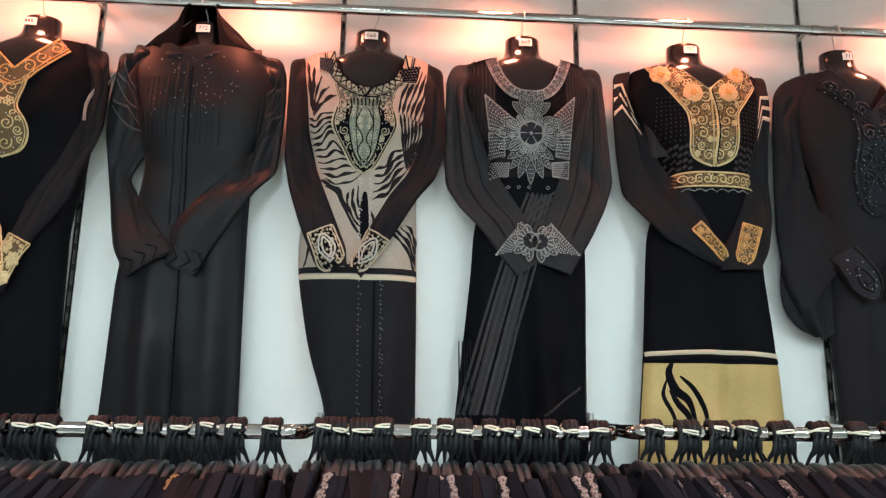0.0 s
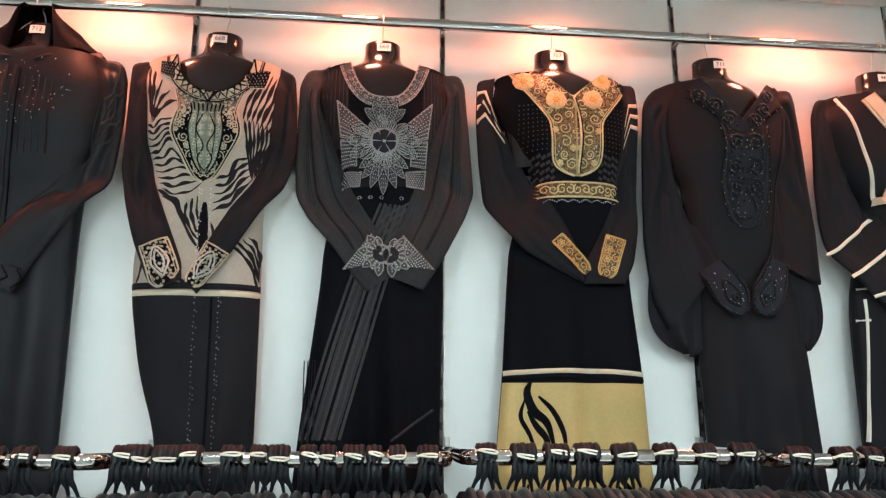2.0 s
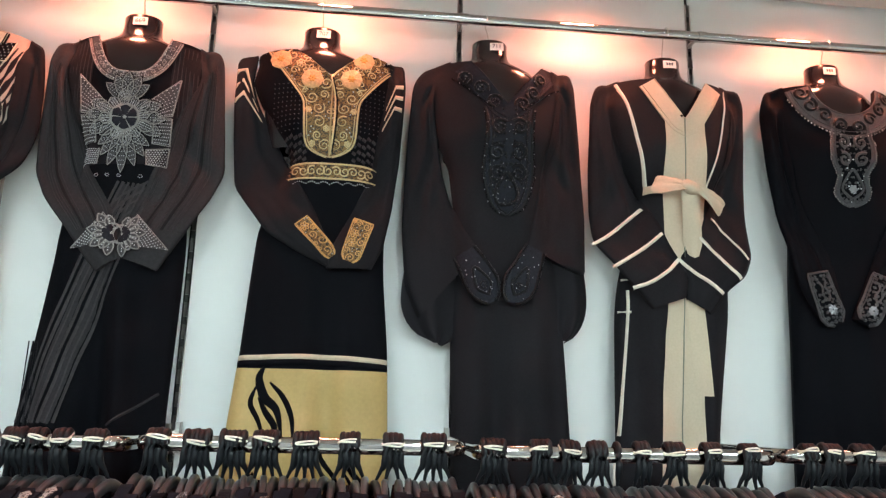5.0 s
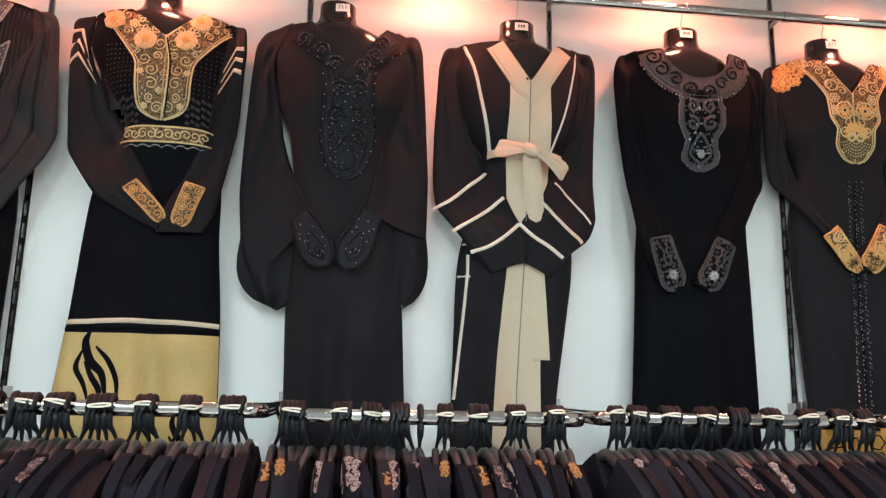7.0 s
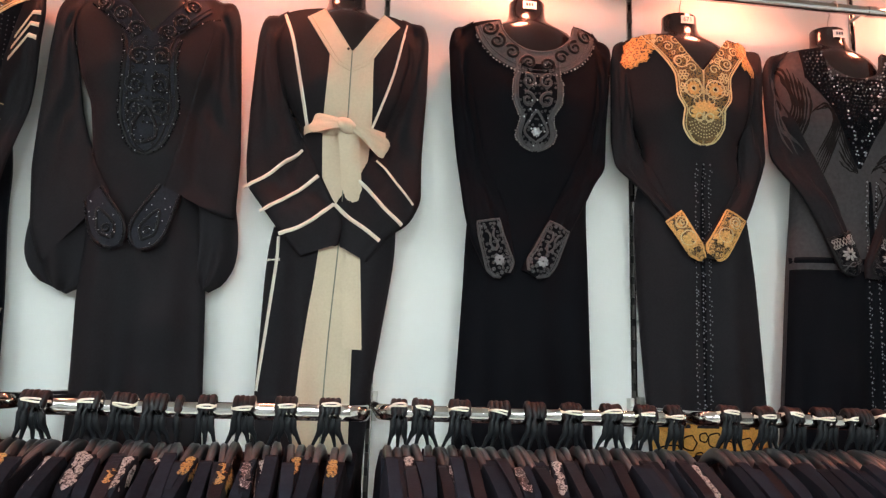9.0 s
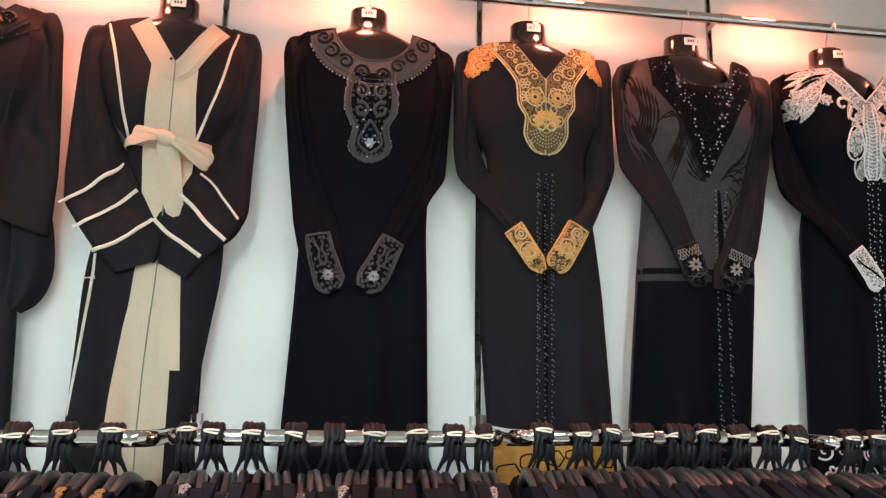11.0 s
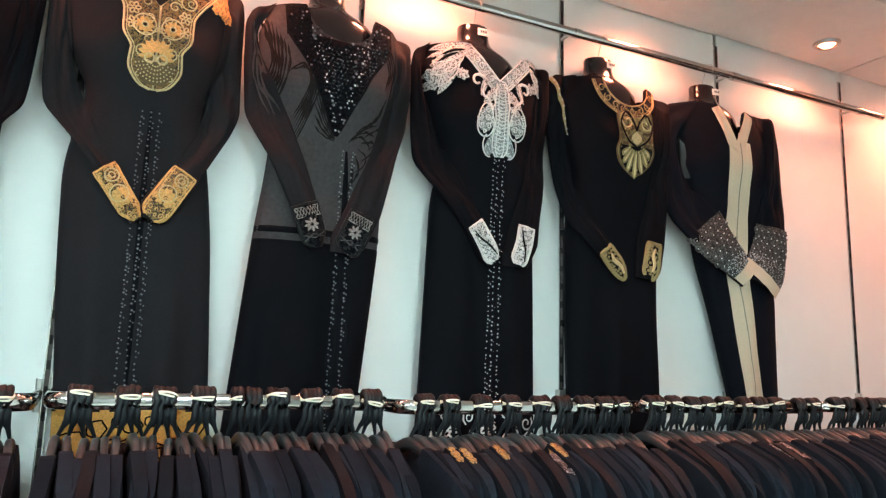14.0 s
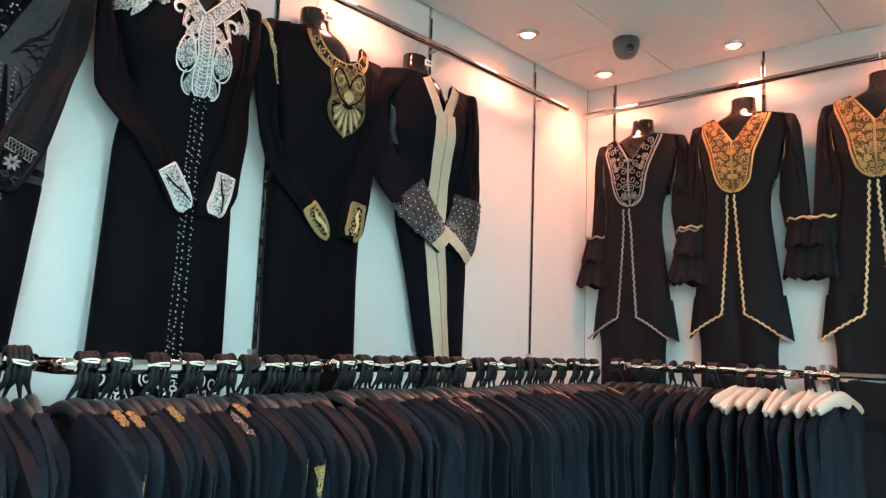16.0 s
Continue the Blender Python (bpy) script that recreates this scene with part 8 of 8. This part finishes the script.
BANDS = {k: band_mesh(0.0043 * k + 0.0034) for k in (1, 2, 3, 4, 5)}
EDGE = 0.226


def cloth_mesh(seed, trim=None):
    """A robe hanging edge-on from a hanger: two sloping shoulders that round over into a long fall with soft folds. Also the mesh of a trim, if any."""
    rnd = random.Random(seed)
    ph, ph2, ph3 = rnd.uniform(0, 6), rnd.uniform(0, 6), rnd.uniform(0, 6)
    wide = rnd.uniform(0.058, 0.088)
    start, edge = rnd.uniform(0.140, 0.165), EDGE + rnd.uniform(-0.042, 0.010)
    drop = rnd.uniform(0.034, 0.055)
    def top(y):
        k = min(1.0, max(0.0, (abs(y) - start) / (edge - start)))
        return shoulder_z(y) + 0.0065 - drop * (1 - math.sqrt(max(0.0, 1 - k * k)))
    turns = [0.12, 0.35, 0.6, 0.85, 1.08, 1.28, 1.42, math.pi / 2]
    half = [0.0, wide * 0.5, wide * 0.8, wide * 0.94, wide, wide + 0.012, (wide + start) / 2, start] + [start + (edge - start) * math.sin(q) for q in turns]
    ys = [-y for y in half[:0:-1]] + half
    vs = [0, 0.0015, 0.005, 0.012, 0.025, 0.05, 0.085, 0.13, 0.18, 0.24, 0.31, 0.40, 0.52, 0.68, 0.88, 1.15]
    def point(y, v, s):
        k = abs(y) / wide
        neck = 0.080 * max(0.0, 1 - k) ** 0.9 + 0.006 * max(0.0, 1.35 - k)
        z = top(y) - neck - v
        e = math.sqrt(max(0.0, 1 - max(0.0, (abs(y) - edge + 0.045) / 0.045) ** 2))
        swell = min(1, max(0.0, v) * 40) ** 0.5
        fold = 1 + 0.45 * math.sin(y * 70 + ph + 2.2 * math.sin(v * 4 + ph2)) * min(1, v * 7) + 0.30 * noise.noise(Vector((y * 16, v * 5, ph))) * min(1, 0.25 + v * 7)
        t = (0.0098 + 0.0020 * swell + 0.0030 * min(1, v * 2)) * fold * e
        sway = 0.0085 * math.sin(y * 47 + ph3 + 1.5 * math.sin(v * 5 + ph)) * min(1, v * 9) + 0.0045 * math.sin(y * 22 + ph + v * 3) * min(1, v * 8) + 0.006 * math.sin(v * 5 + ph2) * v + 0.005 * noise.noise(Vector((y * 6, v * 3, ph3))) * min(1, v * 5)
        yy = y + (0.012 * math.sin(v * 7 + ph) + 0.030 * noise.noise(Vector((v * 6, ph, 0)))) * min(1, v * 4) * (abs(y) / edge) * (1 if y < 0 else -1)
        return (s * t + sway, yy, z)
    a = Acc()
    for s in (-1, 1):
        a.grid([[point(y, v, s) for y in ys] for v in vs], flip=s > 0)
    a.grid([[point(y, 0, -1) for y in ys], [point(y, 0, 1) for y in ys]])
    me = a.mesh("robe", CLOTHS[(seed * 7) % 4])
    tm = None
    if trim:
        b = Acc()
        kind, v0, v1, w, mat = trim
        rnd2 = random.Random(seed + 5)
        n = 13
        def near(u, c):
            """A place on the near edge of the robe: u along the trim, c across it."""
            if kind == "edge":
                v = v0 + (v1 - v0) * u
                y = -(edge - 0.030 + 0.030 * math.cos(c))
                p = point(y, v, 1 if c > 0 else -1)
                return (p[0] + 0.0012 * math.sin(c), p[1] - 0.0016 * math.cos(c), p[2])
            y = -(v0 + (v1 - v0) * u)
            p, o = point(y, abs(c) * 0.030, 1 if c > 0 else -1), point(y, 0.0, 1 if c > 0 else -1)
            return (p[0] + 0.0012 * c, p[1], p[2] + 0.0016) if abs(c) > 0.3 else (o[0] * abs(c) / 0.3, o[1], o[2] + 0.0020)
        rows = []
        for i in range(n):
            u = i / (n - 1)
            ww = w * max(0.05, max(0.0, math.sin(math.pi * u)) ** 0.6) * (0.75 + 0.6 * noise.noise(Vector((u * 7, ph, 2))))
            mid = 0.35 * noise.noise(Vector((u * 4, ph2, 5)))
            rows.append([near(u, mid + ww * (j / 3 - 1)) for j in range(7)])
        b.grid(rows)
        tm = b.mesh("trim", mat)
    return me, tm


TRIMS = [None, ("top", 0.070, 0.150, 1.2, LACE_GOLD), None, None, ("edge", -0.01, 0.15, 1.1, LACE_WHITE), None, ("top", 0.085, 0.165, 0.9, SEQUIN), None,
         ("edge", 0.01, 0.10, 0.9, LACE_GOLD), None, ("top", 0.070, 0.165, 1.1, LACE_WHITE), None, ("edge", -0.010, 0.075, 1.1, LACE_GOLD), ("edge", 0.03, 0.24, 0.7, LACE_WHITE), ("top", 0.065, 0.120, 1.2, LACE_GOLD), None]
ROBES = [cloth_mesh(100 + k, t) for k, t in enumerate(TRIMS)]


def bundle(m, count, rnd, cream=False, banded=True):
    """Hangers whose hooks are gathered by a rubber band; their shoulders fan out. Returns the places of the hangers."""
    label = "bundle of %s hangers tied with a cream rubber band" % ("cream plastic" if cream else "dark plastic")
    ob = empty("hanger_bundle", m, label if banded else "loose dark plastic hangers on a chrome bar", "hangers", "hanger bundles on the bars")
    out = []
    for k in range(count):
        off = k - (count - 1) / 2
        fan = max(0, min(4, 2 + (round(off) if count % 2 else (math.floor(off) if k < count / 2 else math.ceil(off)))))
        h = new("hanger")
        h.empty_display_size = 0.02
        h.parent = ob
        dx = off * 0.0088
        hk = new("hook", HOOKS[fan])
        hk.parent = h
        ar = new("shoulder_bar", ARM_CREAM if cream else ARM)
        ar.parent = h
        turn, dz = off * -1.2 + rnd.uniform(-7, 7), rnd.uniform(-0.006, 0.002)
        h.matrix_basis = pose(dx, rnd.uniform(-0.003, 0.003), rnd.uniform(-0.001, 0.002), rnd.uniform(-3, 3), 0, 0)
        ar.matrix_basis = pose(FANS[fan], 0, dz, 0, 0, turn)
        out.append(m @ pose(dx + FANS[fan], 0, dz - (0.010 if cream else 0.0), 0, 0, turn))
    if banded:
        b = new("rubber_band", BANDS[count])
        b.parent = ob
        b.matrix_basis = pose(0, 0, rnd.uniform(-0.004, 0.003), rnd.uniform(-14, 14), rnd.uniform(-9, 9), 0)
        tagged(b, "cream rubber band")
    return out


def robe(m, rnd, kinds):
    k = rnd.choice(kinds)
    me, tm = ROBES[k]
    ob = new("hanging_robe", me)
    ob.matrix_world = m @ pose(rnd.uniform(-0.001, 0.001), rnd.uniform(-0.014, 0.014), rnd.uniform(0.0, 0.002), rnd.uniform(-1.0, 1.0), rnd.uniform(-1.0, 1.0), rnd.uniform(-0.8, 0.8))
    names = ["black robe hanging edge-on from a dark hanger", "black robe with gold trim hanging edge-on", "black robe with pale trim hanging edge-on"]
    t = TRIMS[k]
    tagged(ob, names[0 if t is None else 1 if t[4] in (LACE_GOLD, ORANGE) else 2], "robe", "robes on the hanging bars")
    if tm:
        tagged(part_from("trim", tm, ob), "embroidered trim")
    return ob


def part_from(name, me, parent):
    ob = new(name, me)
    ob.parent = parent
    return ob


rnd = random.Random(21)
PLAIN = [0, 2, 3, 5, 7, 9, 11, 15]


def bay(k, places, counts, kinds, loose=()):
    """One bar with its bundles: their places along it, how many hangers each holds, and the kinds of robes."""
    dz = 0.004 * math.sin(k * 2.1)
    hang_bar(pose((k + 0.5) * BAY, BAR_Y, BAR_Z + dz), BAY)
    for i, (x, n) in enumerate(zip(places, counts)):
        for place in bundle(pose(k * BAY + x, BAR_Y, BAR_Z + dz), int(n), rnd, False, i not in loose):
            robe(place, rnd, kinds)


GOLDEN, PALE = [1, 8, 12, 14], [4, 10, 13]
bay(-1, (0.036, 0.082, 0.126, 0.217, 0.268, 0.319, 0.367, 0.419, 0.471, 0.539), "4444434444", PLAIN + GOLDEN + [4], (5,))
bay(0, (0.027, 0.055, 0.098, 0.140, 0.210, 0.256, 0.291, 0.342, 0.377, 0.423, 0.459, 0.500, 0.556), "4354434334334", PLAIN + PALE + [10])
bay(1, (0.052, 0.120, 0.182, 0.239, 0.310, 0.388, 0.466, 0.540), "45555445", PLAIN * 2 + [8, 6, 13])
bay(2, (0.040, 0.129, 0.184, 0.236, 0.275, 0.322, 0.385, 0.457, 0.533), "544413444", PLAIN + GOLDEN + [6, 10, 1], (3, 4))
bay(3, (0.045, 0.088, 0.155, 0.227, 0.294, 0.363, 0.439, 0.505, 0.560), "344444443", PLAIN + PALE + [10, 6], (4,))
bay(4, (0.058, 0.130, 0.186, 0.250, 0.306, 0.334, 0.378, 0.440, 0.500, 0.556), "4444234444", PLAIN * 2 + [8, 12, 4, 13], (5,))
bay(5, (0.058, 0.113, 0.188, 0.257, 0.330, 0.387, 0.445, 0.496, 0.543), "444444444", PLAIN * 2 + [12, 14, 6, 6], (5,))
bay(6, (0.030, 0.091, 0.146, 0.194, 0.254, 0.318, 0.372, 0.430, 0.515, 0.566), "5444444534", PLAIN * 2 + [6, 6, 6, 9], (8,))
bay(7, (0.049, 0.100, 0.150, 0.195, 0.241, 0.321, 0.406, 0.470, 0.535), "433344443", PLAIN * 3 + [1, 14], (1, 2, 3))
END_ROW = [(1.392, 4, False), (1.314, 4, False), (1.241, 4, False), (1.184, 2, False), (1.127, 4, False), (1.045, 4, False), (0.953, 3, True), (0.897, 2, True), (0.833, 2, True), (0.751, 3, True), (0.684, 2, True)]
for k in range(0, 2):
    y0 = 1.40 - 0.005 - k * BAY
    base = pose(END_X - 0.32, y0 - BAY / 2, BAR_Z + 0.008, 0, 0, -90)
    hang_bar(base, BAY)
for y, n, cream in END_ROW:
    for place in bundle(pose(END_X - 0.32, y, BAR_Z + 0.008, 0, 0, -90), n, rnd, cream):
        robe(place, rnd, PLAIN if cream else PLAIN * 2 + [13])
